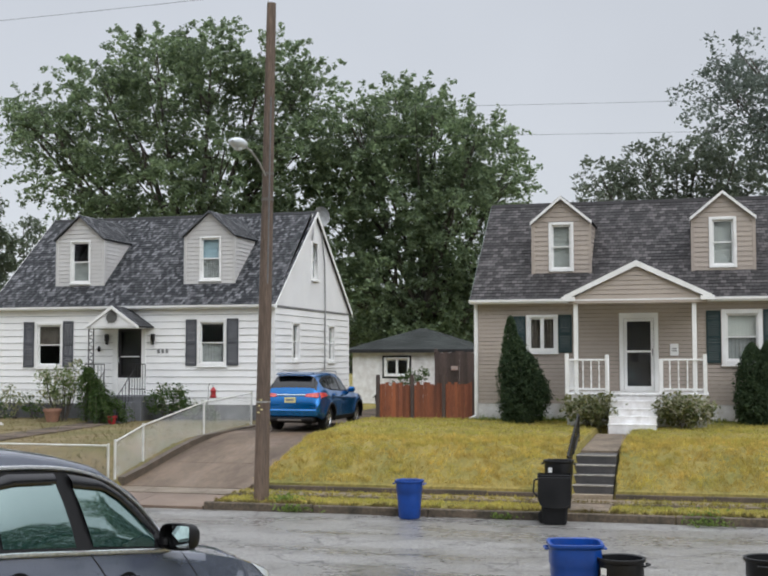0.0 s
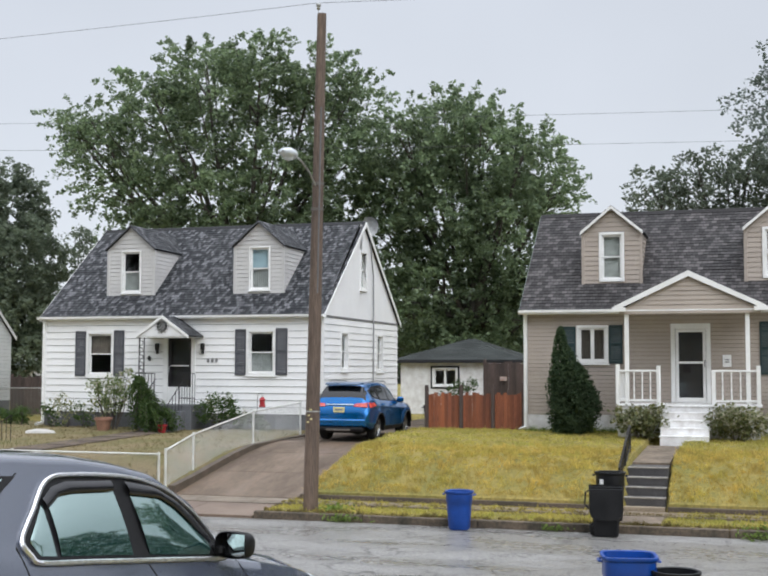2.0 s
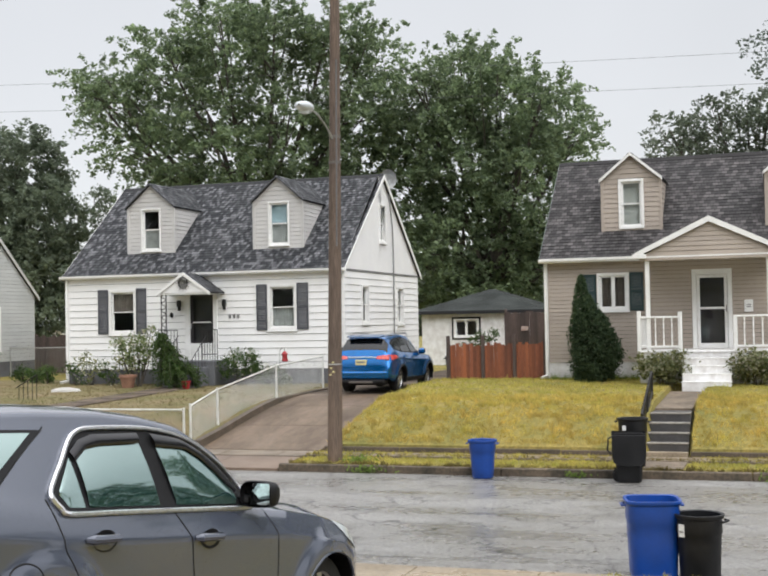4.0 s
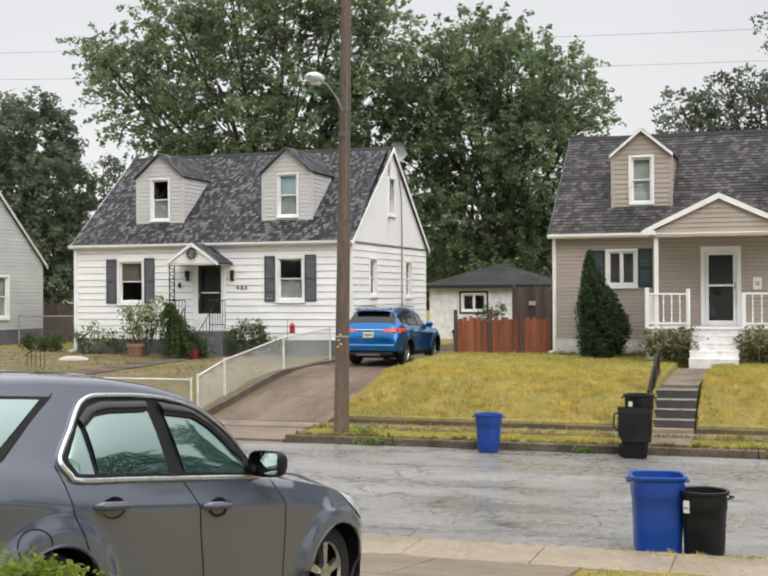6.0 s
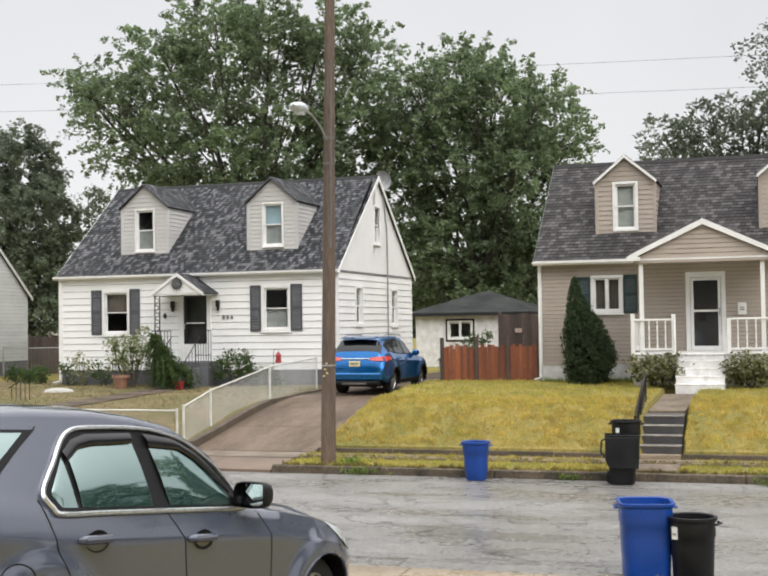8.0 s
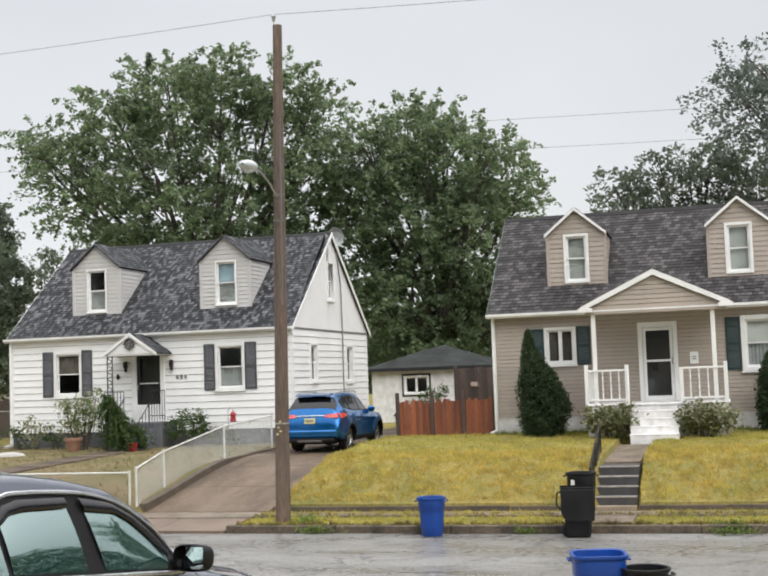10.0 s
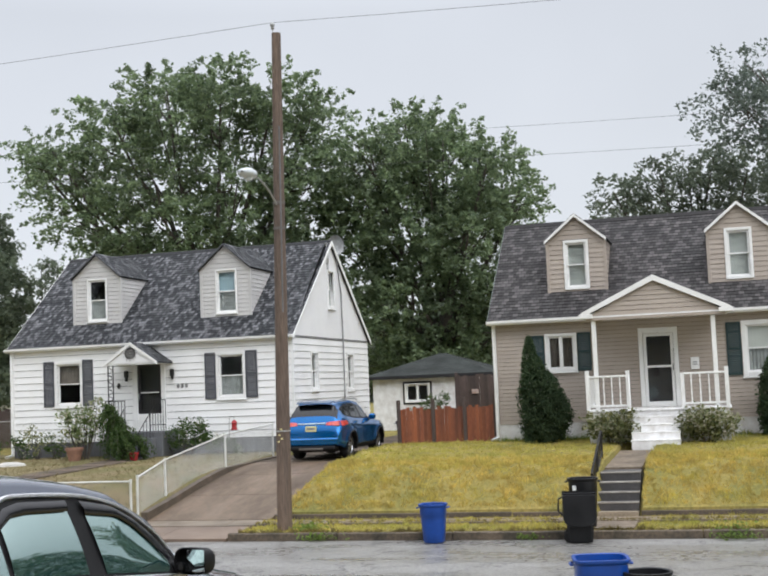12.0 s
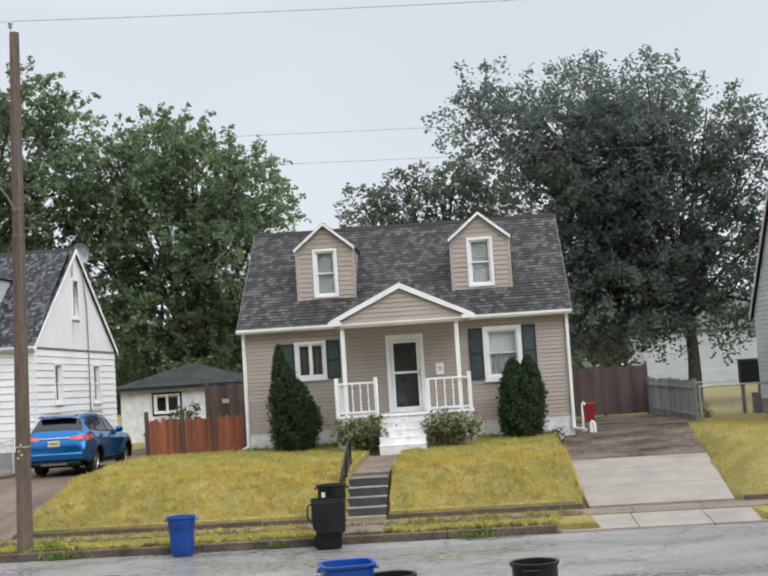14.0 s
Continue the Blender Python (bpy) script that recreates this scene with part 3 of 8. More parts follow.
# Slabs beside the car are darkened to dim the reflections in its doors.
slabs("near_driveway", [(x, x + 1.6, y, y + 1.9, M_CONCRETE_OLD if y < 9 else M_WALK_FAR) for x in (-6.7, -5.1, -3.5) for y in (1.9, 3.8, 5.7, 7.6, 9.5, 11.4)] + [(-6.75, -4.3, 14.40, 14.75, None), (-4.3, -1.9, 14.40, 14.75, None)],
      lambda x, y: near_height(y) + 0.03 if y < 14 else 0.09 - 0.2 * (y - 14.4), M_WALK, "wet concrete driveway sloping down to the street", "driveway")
slabs("west_driveway", [(-12.9, -9.8, y, min(y + 2.2, 51.9), M_DRIVE_BROWN if y < 31.5 else M_CONCRETE_OLD) for y in np.arange(26.08, 51.5, 2.2)] + [(-13.25, -11.6, 24.0, 25.35, None), (-11.6, -9.97, 24.0, 25.35, None)],
      lambda x, y: west_drive(y) + 0.012, M_DRIVE, "brown-stained concrete driveway climbing beside the white house", "driveway")


def east_slabs():
    top = root("east_driveway", pose(0, 0, 0), "concrete driveway, pale in front and dark with dirt behind", "driveway", kind="structure")
    ys = [26.08, 28.0, 29.8, 31.2, 33.2, 35.4, 38.0, 41.0, 44.0]
    for a, b in zip(ys[:-1], ys[1:]):
        shape, rows = Shape(), 5
        for drop in (0.0, 0.12):
            for y in np.linspace(a + 0.01, b - 0.01, rows):
                for x in np.linspace(2.56 + 0.10 * max(y - 33, 0), east_edge(y) - 0.03, 5):
                    shape.v.append((float(x), float(y), east_drive(y) + 0.012 - drop))
        for j in range(rows - 1):
            for i in range(4):
                shape.f.append((j * 5 + i, j * 5 + i + 1, j * 5 + i + 6, j * 5 + i + 5))
        for i in range(4):
            shape.f.append((i, i + 25, i + 26, i + 1))
        put("slab", shape, M_CONCRETE if a < 31.1 else M_CONCRETE_OLD, top)
    for x0, x1 in ((1.8, 3.3), (3.3, 4.7), (4.7, 6.35)):
        s = strip("slab", [x0 + 0.01, x1 - 0.01], [24.0, 24.6, 25.35], lambda x, y: line(24.0, 25.35, 0.03, 0.14, y), M_CONCRETE, 0.12)
        s.parent = top


east_slabs()


def edging(x0, x1, label):
    lip = root("lawn_edging", pose(x0, 26.05, 0.1), label, "edging", kind="structure")
    x = 0.0
    while x < x1 - x0 - 0.05:
        w = min(1.8, x1 - x0 - x)
        put("edging_stone", Shape().box(x + 0.005, x + w - 0.005, 0, 0.12, 0, 0.21 + 0.015 * noise.noise((x + x0, 7, 0)), 0.015), M_LIP, lip)
        x += w


edging(-9.7, -2.6, "concrete edging with the lawn bank's shadow edge in its dark colour")
edging(-1.62, 2.45, "concrete edging with the lawn bank's shadow edge in its dark colour")
edging(5.7, 20, "concrete edging with the lawn bank's shadow edge in its dark colour")

# ---------------------------------------------------------------- houses


def face_front(u, o, z):
    return (u, -o, z)


def on_side(w):
    """The wall that faces +x at x = w, along y."""
    return lambda u, o, z: (w + o, u, z)


def pbox(shape, place, u0, u1, o0, o1, z0, z1, b=0.0):
    a, c = place(u0, o0, z0), place(u1, o1, z1)
    return shape.box(min(a[0], c[0]), max(a[0], c[0]), min(a[1], c[1]), max(a[1], c[1]), min(a[2], c[2]), max(a[2], c[2]), b)


def weld(shape):
    """Joins like corners and drops the faces between joined cells."""
    index, verts, remap_ = {}, [], []
    for v in shape.v:
        key = tuple(round(c, 4) for c in v)
        if key not in index:
            index[key] = len(verts)
            verts.append(v)
        remap_.append(index[key])
    count, faces = {}, []
    for f in shape.f:
        g = tuple(remap_[i] for i in f)
        count[tuple(sorted(g))] = count.get(tuple(sorted(g)), 0) + 1
        faces.append(g)
    shape.v, shape.f = verts, [g for g in faces if count[tuple(sorted(g))] == 1]


def wall_slab(house, place, u0, u1, z0, z1, holes, material, thick=0.16, gable=None, label=""):
    """A wall with real openings, in cells round them; gable: the point over it, (u, z)."""
    shape = Shape()
    us = sorted({u0, u1, *(h[0] for h in holes), *(h[1] for h in holes)})
    zs = sorted({z0, z1, *(h[2] for h in holes if h[2] < z1), *(h[3] for h in holes if h[3] < z1)})
    for a, b in zip(us[:-1], us[1:]):
        for c, d in zip(zs[:-1], zs[1:]):
            if not any(h[0] <= a and b <= h[1] and h[2] <= c and d <= h[3] for h in holes):
                pbox(shape, place, a, b, -thick, 0.0, c, d)
    if gable:
        gu, gz = gable
        high = [h for h in holes if h[2] >= z1]

        def half(z):
            k = (gz - z) / (gz - z1)
            return gu + (u0 - gu) * k, gu + (u1 - gu) * k

        levels = sorted({z1, gz - 0.01, *(h[2] for h in high), *(h[3] for h in high)})
        for c, d in zip(levels[:-1], levels[1:]):
            (al, ar), (bl, br) = half(c), half(d)
            spans = [(al, ar, bl, br)]
            for h in high:
                if h[2] <= c and d <= h[3]:
                    spans = [(al, h[0], bl, h[0]), (h[1], ar, h[1], br)]
            for p, q, r, s in spans:
                low = [place(p, -thick, c), place(q, -thick, c), place(s, -thick, d), place(r, -thick, d)]
                top = [place(p, 0, c), place(q, 0, c), place(s, 0, d), place(r, 0, d)]
                shape.prism(low, top)
    weld(shape)
    return put("wall", shape, material, house, label)


def siding(house, wall, place, u0, u1, z0, z1, holes, course, material, limits=None, proud=0.022):
    """Lapped boards, each a piece, cut round the openings; limits(z) gives the ends under a slope."""
    n = max(1, round((z1 - z0) / course))
    step = (z1 - z0) / n
    for i in range(n):
        a, b = z0 + i * step, z0 + (i + 1) * step
        lo_a, hi_a = limits(a) if limits else (u0, u1)
        lo_b, hi_b = limits(b) if limits else (u0, u1)
        pieces = [(lo_a, hi_a, lo_b, hi_b, a, b)]
        for h in holes:
            cut = []
            for p, q, r, s, c, d in pieces:
                if h[2] >= d - 1e-4 or h[3] <= c + 1e-4 or h[0] >= q or h[1] <= p:
                    cut.append((p, q, r, s, c, d))
                    continue
                cut += [(p, h[0], r, h[0], c, d), (h[1], q, h[1], s, c, d)]
                if h[2] > c + 0.02:
                    cut.append((h[0], h[1], h[0], h[1], c, h[2]))
                if h[3] < d - 0.02:
                    cut.append((h[0], h[1], h[0], h[1], h[3], d))
            pieces = cut
        for p, q, r, s, c, d in pieces:
            if q - p < 0.03:
                continue
            # Gap bares the dark wall, building in the shadow line of each lap.
            d = d - (0.011 if course > 0.2 else 0.006) if d > b - 1e-6 and course < 1 else d
            oc, od = proud - (proud - 0.004) * (c - a) / step, proud - (proud - 0.004) * (d - a) / step
            low = [place(p, 0.002, c), place(q, 0.002, c), place(s, 0.002, d), place(r, 0.002, d)]
            top = [place(p, oc, c), place(q, oc, c), place(s, od, d), place(r, od, d)]
            put("siding_board", Shape().prism(low, top), material, wall)


def window(house, place, u0, u1, z0, z1, trim=0.09, sill=True, kind="double", blind=None, upper=None, frame_mat=None, label=""):
    """Trim round an opening, two sashes with glass, and what hangs behind. u, z: the outside of the trim. Returns the opening."""
    frame_mat = frame_mat or M_TRIM
    a, b, c, d = u0 + trim, u1 - trim, z0 + trim, z1 - trim
    ring = Shape()
    pbox(ring, place, u0, a, 0.004, 0.05, z0, z1, 0.006)
    pbox(ring, place, b, u1, 0.004, 0.05, z0, z1, 0.006)
    pbox(ring, place, a, b, 0.004, 0.048, d, z1, 0.006)
    pbox(ring, place, a, b, 0.004, 0.048, z0, c, 0.006)
    for p, q, r, s in ((a, a + 0.02, c, d), (b - 0.02, b, c, d), (a + 0.02, b - 0.02, d - 0.02, d), (a + 0.02, b - 0.02, c, c + 0.02)):
        pbox(ring, place, p, q, -0.12, 0.003, r, s)
    win = put("window", ring, frame_mat, house, label or "white-trimmed window with double-hung sashes")
    if sill:
        put("window_sill", pbox(Shape(), place, u0 - 0.03, u1 + 0.03, 0.004, 0.085, z0 - 0.045, z0 - 0.002, 0.01), frame_mat, win)
    rail = 0.035
    if kind == "double":
        m = (c + d) / 2
        cells = [(a + 0.02, b - 0.02, m - 0.01, d - 0.02, -0.035), (a + 0.02, b - 0.02, c + 0.02, m + 0.02, -0.07)]
    elif kind == "casement":
        m = (a + b) / 2
        cells = [(a + 0.02, m - 0.012, c + 0.02, d - 0.02, -0.04), (m + 0.012, b - 0.02, c + 0.02, d - 0.02, -0.04)]
    else:
        cells = [(a + 0.02, b - 0.02, c + 0.02, d - 0.02, -0.04)]
    if kind == "casement":
        put("mullion", pbox(Shape(), place, m - 0.05, m + 0.05, -0.06, 0.02, c + 0.02, d - 0.02, 0.005), frame_mat, win)
    for p, q, r, s, o in cells:
        sash = Shape()
        pbox(sash, place, p, p + rail, o - 0.03, o, r, s)
        pbox(sash, place, q - rail, q, o - 0.03, o, r, s)
        pbox(sash, place, p + rail, q - rail, o - 0.03, o, r, r + rail)
        pbox(sash, place, p + rail, q - rail, o - 0.03, o, s - rail, s)
        put("sash", sash, frame_mat, win)
        pane = put("pane", pbox(Shape(), place, p + rail, q - rail, o - 0.018, o - 0.012, r + rail, s - rail), M_PANE, win)
        pane.visible_shadow = False
    for mat, low, high in (q for q in (blind, upper) if q is not None):
        fold, n = Shape(), 26
        ps = [place(a + (b - a) * i / n, -0.15 - (0.012 if mat in (M_CURTAIN_SCREEN, M_BROWN_DRAPE) else 0.002) * math.sin(i * 2.1), 0) for i in range(n + 1)]
        fold.v = [(p[0], p[1], c + (d - c) * low) for p in ps] + [(p[0], p[1], c + (d - c) * high) for p in ps]
        fold.f = [(i, i + 1, n + 2 + i, n + 1 + i) for i in range(n)]
        put("curtain", fold, mat, win, smooth=True)
    return (a, b, c, d)


def shutter(house, place, u0, u1, z0, z1, material):
    s = Shape()
    pbox(s, place, u0, u0 + 0.05, 0.022, 0.055, z0, z1, 0.004)
    pbox(s, place, u1 - 0.05, u1, 0.022, 0.055, z0, z1, 0.004)
    for r in (z0, (z0 + z1) / 2 - 0.03, z1 - 0.06):
        pbox(s, place, u0 + 0.05, u1 - 0.05, 0.022, 0.052, r, r + 0.06)
    n = int((z1 - z0) / 0.055)
    for i in range(n):
        z = z0 + 0.06 + (z1 - z0 - 0.12) * i / n
        lo, hi = [place(u0 + 0.05, o, h) for o, h in ((0.024, z), (0.045, z + 0.008), (0.03, z + 0.045), (0.024, z + 0.045))], None
        hi = [place(u1 - 0.05, o, h) for o, h in ((0.024, z), (0.045, z + 0.008), (0.03, z + 0.045), (0.024, z + 0.045))]
        s.prism(lo, hi)
    put("shutter", s, material, house)


def roof_plane(name, parent, low_a, low_b, high_a, high_b, material, course=0.15, lift=0.016, thick=0.09, label=""):
    """A slope between its lower edge (a to b) and its upper edge, in stepped courses of shingles."""
    la, lb, ha, hb = (Vector(p) for p in (low_a, low_b, high_a, high_b))
    run = ((ha + hb) / 2 - (la + lb) / 2).length
    up = (lb - la).cross(ha - la).normalized()
    if up.z < 0:
        up = -up
    n = max(2, round(run / course))
    verts, faces, uvs = [], [], []
    cols = max(2, int((lb - la).length / 0.6))
    for i in range(n):
        for k, (t, off) in enumerate(((i / n, lift), ((i + 1) / n, 0.002))):
            a, b = la.lerp(ha, t), lb.lerp(hb, t)
            for j in range(cols + 1):
                p = a.lerp(b, j / cols)
                wob = 0.006 * noise.noise((p.x * 2.1, p.y * 2.1 + i * 3.7, p.z))
                verts.append(p + up * (off + wob))
                uvs.append(((p - la).dot((lb - la).normalized()), (i + (0.02 if k == 0 else 0.98)) * 0.15))
    c1 = cols + 1
    for i in range(n):
        for j in range(cols):
            q = 2 * i * c1 + j
            faces.append((q, q + 1, q + c1 + 1, q + c1))
            if i < n - 1:
                faces.append((q + c1, q + c1 + 1, q + 2 * c1 + 1, q + 2 * c1))
    k = len(verts)
    verts += [la - up * thick, lb - up * thick, hb - up * thick, ha - up * thick]
    uvs += [(0, 0)] * 4
    last = (2 * n - 1) * c1
    faces += [(k + 3, k + 2, k + 1, k), (0, k, k + 1, cols), (last + cols, k + 2, k + 3, last), (0, last, k + 3, k), (cols, k + 1, k + 2, last + cols)]
    me = bpy.data.meshes.new(name)
    me.from_pydata([tuple(v) for v in verts], [], faces)
    layer = me.uv_layers.new(name="along_slope")
    for loop in me.loops:
        layer.data[loop.index].uv = uvs[loop.vertex_index]
    me.materials.append(material)
    ob = new(name, me)
    ob.parent = parent
    return tagged(ob, label)


def dormer(house, x0, x1, y, z0, z1, apex, roof_z, win, side_mat, roof_mat, trim_mat, course, blind, over=0.09, upper=None, trim=0.08):
    """A gabled dormer. roof_z(y): the main roof's height. win: the window's outside."""
    mid = (x0 + x1) / 2
    place = lambda u, o, z: (u, y - o, z)
    hole = window(house, place, *win, trim=trim, sill=trim < 0.05, blind=blind, upper=upper)
    limits = lambda z: (x0, x1) if z <= z1 else (mid - (mid - x0) * (apex - z) / (apex - z1), mid + (x1 - mid) * (apex - z) / (apex - z1))
    front = wall_slab(house, place, x0, x1, z0 - 0.1, z1, [(hole[0], hole[1], hole[2], min(hole[3], z1))], M_DARK, 0.1, label="small gabled dormer with lapped siding")
    front.name = "dormer"
    tri = Shape()
    tri.prism([(x0, y + 0.1, z1), (x1, y + 0.1, z1), (mid, y + 0.1, apex)], [(x0, y, z1), (x1, y, z1), (mid, y, apex)])
    put("gable", tri, M_DARK, front)
    siding(house, front, place, x0, x1, z0, z1, [win], course, side_mat)
    siding(house, front, place, x0, x1, z1, apex - 0.03, [win], course, side_mat, limits)

    def back(z):
        lo, hi = y, y + 8
        for _ in range(30):
            m = (lo + hi) / 2
            lo, hi = (m, hi) if roof_z(m) < z else (lo, m)
        return lo

    for x, s in ((x0, -1), (x1, 1)):
        pl = lambda u, o, z, x=x, s=s: (x + s * o, u, z)
        cheek = Shape()
        pts = [(y, z0 - 0.1), (back(z0) + 0.15, z0 - 0.1), (back(z1) + 0.1, z1), (y, z1)]
        cheek.prism([pl(u, -0.08, z) for u, z in pts], [pl(u, 0, z) for u, z in pts])
        put("cheek", cheek, M_DARK, front)
        siding(house, front, pl, y, y + 3, z0, z1, [], course, side_mat, lambda z: (y - 0.01, max(back(z), y + 0.03)))
        put("corner_trim", Shape().box(x - 0.045, x + 0.045, y - 0.03, y + 0.05, z0, z1, 0.004), side_mat, front)
    slope = (apex - z1) / (mid - x0)
    yb, ye = back(apex) + 0.1, back(z1 - over * slope) + 0.1
    for s, x in ((-1, x0 - over), (1, x1 + over)):
        ze = z1 - over * slope + 0.03
        roof_plane("dormer_roof", front, (x, y - 0.12, ze), (x, ye, ze), (mid, y - 0.12, apex + 0.03), (mid, yb, apex + 0.03), roof_mat, 0.14, thick=0.05)
        rake = Shape()
        w = 0.07 if trim_mat is M_TRIM else 0.035
        rake.prism([(x, y - 0.125, ze - w), (mid, y - 0.125, apex - w), (mid, y - 0.125, apex + 0.02), (x, y - 0.125, ze + 0.02)],
                   [(x, y - 0.15, ze - w), (mid, y - 0.15, apex - w), (mid, y - 0.15, apex + 0.02), (x, y - 0.15, ze + 0.02)])
        put("rake_board", rake, trim_mat, front)


def main_roof(house, x0, x1, ye, ze, yr, zr, yb, material, trim, label):
    roof_plane("roof", house, (x0, ye, ze), (x1, ye, ze), (x0, yr, zr), (x1, yr, zr), material, label=label)
    roof_plane("roof", house, (x0, yb, ze), (x1, yb, ze), (x0, yr, zr), (x1, yr, zr), material, label=label)
    cap = Shape()
    cap.prism([(x0, yr - 0.14, zr - 0.09), (x0, yr, zr + 0.035), (x0, yr + 0.14, zr - 0.09)], [(x1, yr - 0.14, zr - 0.09), (x1, yr, zr + 0.035), (x1, yr + 0.14, zr - 0.09)])
    put("ridge_cap", cap, material, house)
    for x in (x0 - 0.012, x1 + 0.012):
        for y in (ye, yb):
            rake = Shape()
            pts = [(y, ze - 0.16), (yr, zr - 0.16), (yr, zr + 0.0), (y, ze + 0.0)]
            rake.prism([(x - 0.015, *p) for p in pts], [(x + 0.015, *p) for p in pts])
            put("rake_board", rake, trim, house)


def gutter(house, x0, x1, y, z):
    s = Shape()
    prof = [(0.0, 0.0), (-0.07, 0.0), (-0.11, 0.05), (-0.115, 0.11), (-0.10, 0.11), (-0.095, 0.055), (-0.06, 0.015), (-0.012, 0.015), (-0.012, 0.11), (0.0, 0.11)]
    s.prism([(x0, y + a, z + b) for a, b in prof], [(x1, y + a, z + b) for a, b in prof])
    put("gutter", s, M_TRIM, house)


def downspout(house, x, y, z0, z1, kick):
    s = Shape().box(x - 0.045, x + 0.045, y - 0.08, y, z0 + 0.08, z1, 0.012)
    s.prism([(x - 0.04, y - 0.07, z0 + 0.12), (x + 0.04, y - 0.07, z0 + 0.12), (x + 0.04, y - 0.01, z0 + 0.06), (x - 0.04, y - 0.01, z0 + 0.06)],
            [(x - 0.04 + kick, y - 0.32, z0 + 0.07), (x + 0.04 + kick, y - 0.32, z0 + 0.07), (x + 0.04 + kick, y - 0.28, z0), (x - 0.04 + kick, y - 0.28, z0)])
    put("downspout", s, M_TRIM, house)


def taupe_house():
    W, D, G = 9.27, 7.1, 1.35
    X = lambda x: x + 6.2
    Z = lambda z: z - G
    house = root("house", pose(-6.2, 34.93, G), "taupe vinyl-sided cape cottage with porch and two dormers", "house")
    ye, ze, yr, zr = -0.28, Z(4.80), 3.54, Z(7.99)
    roof_z = lambda y: ze + (zr - ze) * (y - ye) / (yr - ye)
    h1 = window(house, face_front, X(-4.72), X(-3.82), Z(3.28), Z(4.36), 0.075, kind="casement", blind=(M_BROWN_DRAPE, 0.0, 1.0), label="white casement window with dark curtains")
    h2 = window(house, face_front, X(0.67), X(1.755), Z(2.93), Z(4.46), 0.12, blind=(M_BLIND, 0.5, 1.0), upper=(M_CURTAIN_SCREEN, 0.0, 0.5), label="white double-hung window with pale blind")
    door_hole = (X(-2.03), X(-1.1), Z(2.2), Z(4.30))
    outer = [(X(-4.72), X(-3.82), Z(3.28), Z(4.36)), (X(0.67), X(1.755), Z(2.93), Z(4.46)), (X(-2.1), X(-1.03), Z(2.2), Z(4.39))]
    base = put("foundation", Shape().box(0.0, W, 0.0, D, -0.5, 0.49), M_PAINTED_BRICK, house, "white painted foundation")
    wall = wall_slab(house, face_front, 0, W, 0.49, Z(4.72), [h1, h2, door_hole], M_DARK, label="taupe lapped vinyl siding")
    siding(house, wall, face_front, 0.06, W - 0.06, 0.49, Z(4.72), outer, 0.11, M_TAUPE)
    for w, name in ((W, "east"), (0, "west")):
        s = 1 if w else -1
        pl = (lambda u, o, z: (W + o, u, z)) if w else (lambda u, o, z: (-o, u, z))
        side = wall_slab(house, pl, 0.16, D - 0.16, 0.49, Z(4.72), [], M_DARK, gable=(3.55, Z(7.85)))
        siding(house, side, pl, 0.0, D, 0.49, Z(4.72), [], 0.27, M_TAUPE)
        siding(house, side, pl, 0.0, D, Z(4.72), Z(7.8), [], 0.27, M_TAUPE, lambda z: (3.55 - 3.5 * (Z(7.9) - z) / 3.18, 3.55 + 3.5 * (Z(7.9) - z) / 3.18))
    put("wall", Shape().box(0, W, D - 0.16, D, 0.49, Z(4.72)), M_TAUPE, house)
    for x in (0.0, W):
        put("corner_trim", Shape().box(x - 0.03, x + 0.07 if x == 0 else x + 0.03, -0.035, 0.05, 0.47, Z(4.72), 0.006), M_TRIM, house)
    main_roof(house, -0.1, W + 0.12, ye, ze, yr, zr, D + 0.28, M_ROOF_BROWN, M_ROOF_PALE, "grey-brown asphalt shingle roof")
    put("soffit", Shape().box(-0.08, W + 0.1, -0.28, 0.0, Z(4.69), Z(4.72)), M_TRIM, house)
    put("fascia", Shape().box(-0.08, W + 0.1, -0.30, -0.281, Z(4.67), Z(4.80)), M_TRIM, house)
    gutter(house, -0.12, X(-3.45), -0.30, Z(4.68))
    gutter(house, X(0.46), W + 0.13, -0.30, Z(4.68))
    downspout(house, 0.02, -0.03, 0.02, Z(4.7), -0.12)
    downspout(house, W - 0.02, -0.03, 0.02, Z(4.7), 0.3)
    for a, b, c, d in ((-5.09, -4.74, 3.28, 4.33), (-3.80, -3.42, 3.28, 4.36), (0.265, 0.65, 2.98, 4.43), (1.775, 2.16, 2.98, 4.45)):
        shutter(house, face_front, X(a), X(b), Z(c), Z(d), M_SHUTTER_GREEN)
    # storm door in a white frame
    a, b, c, d = door_hole
    frame_ = Shape()
    pbox(frame_, face_front, X(-2.1), a + 0.05, -0.1, 0.05, c, Z(4.39), 0.006)
    pbox(frame_, face_front, b - 0.05, X(-1.03), -0.1, 0.05, c, Z(4.39), 0.006)
    pbox(frame_, face_front, a + 0.05, b - 0.05, -0.1, 0.048, Z(4.24), Z(4.39), 0.006)
    door = put("door", frame_, M_TRIM, house, "white storm door with two dark glass panels")
    leaf = Shape()
    a, b, d = a + 0.06, b - 0.06, Z(4.23)
    for p, q, r, s in ((a, a + 0.08, c, d), (b - 0.08, b, c, d), (a + 0.08, b - 0.08, d - 0.08, d), (a + 0.08, b - 0.08, c, c + 0.14), (a + 0.08, b - 0.08, Z(3.28), Z(3.34))):
        pbox(leaf, face_front, p, q, -0.03, 0.01, r, s, 0.004)
    put("storm_frame", leaf, M_TRIM, door)
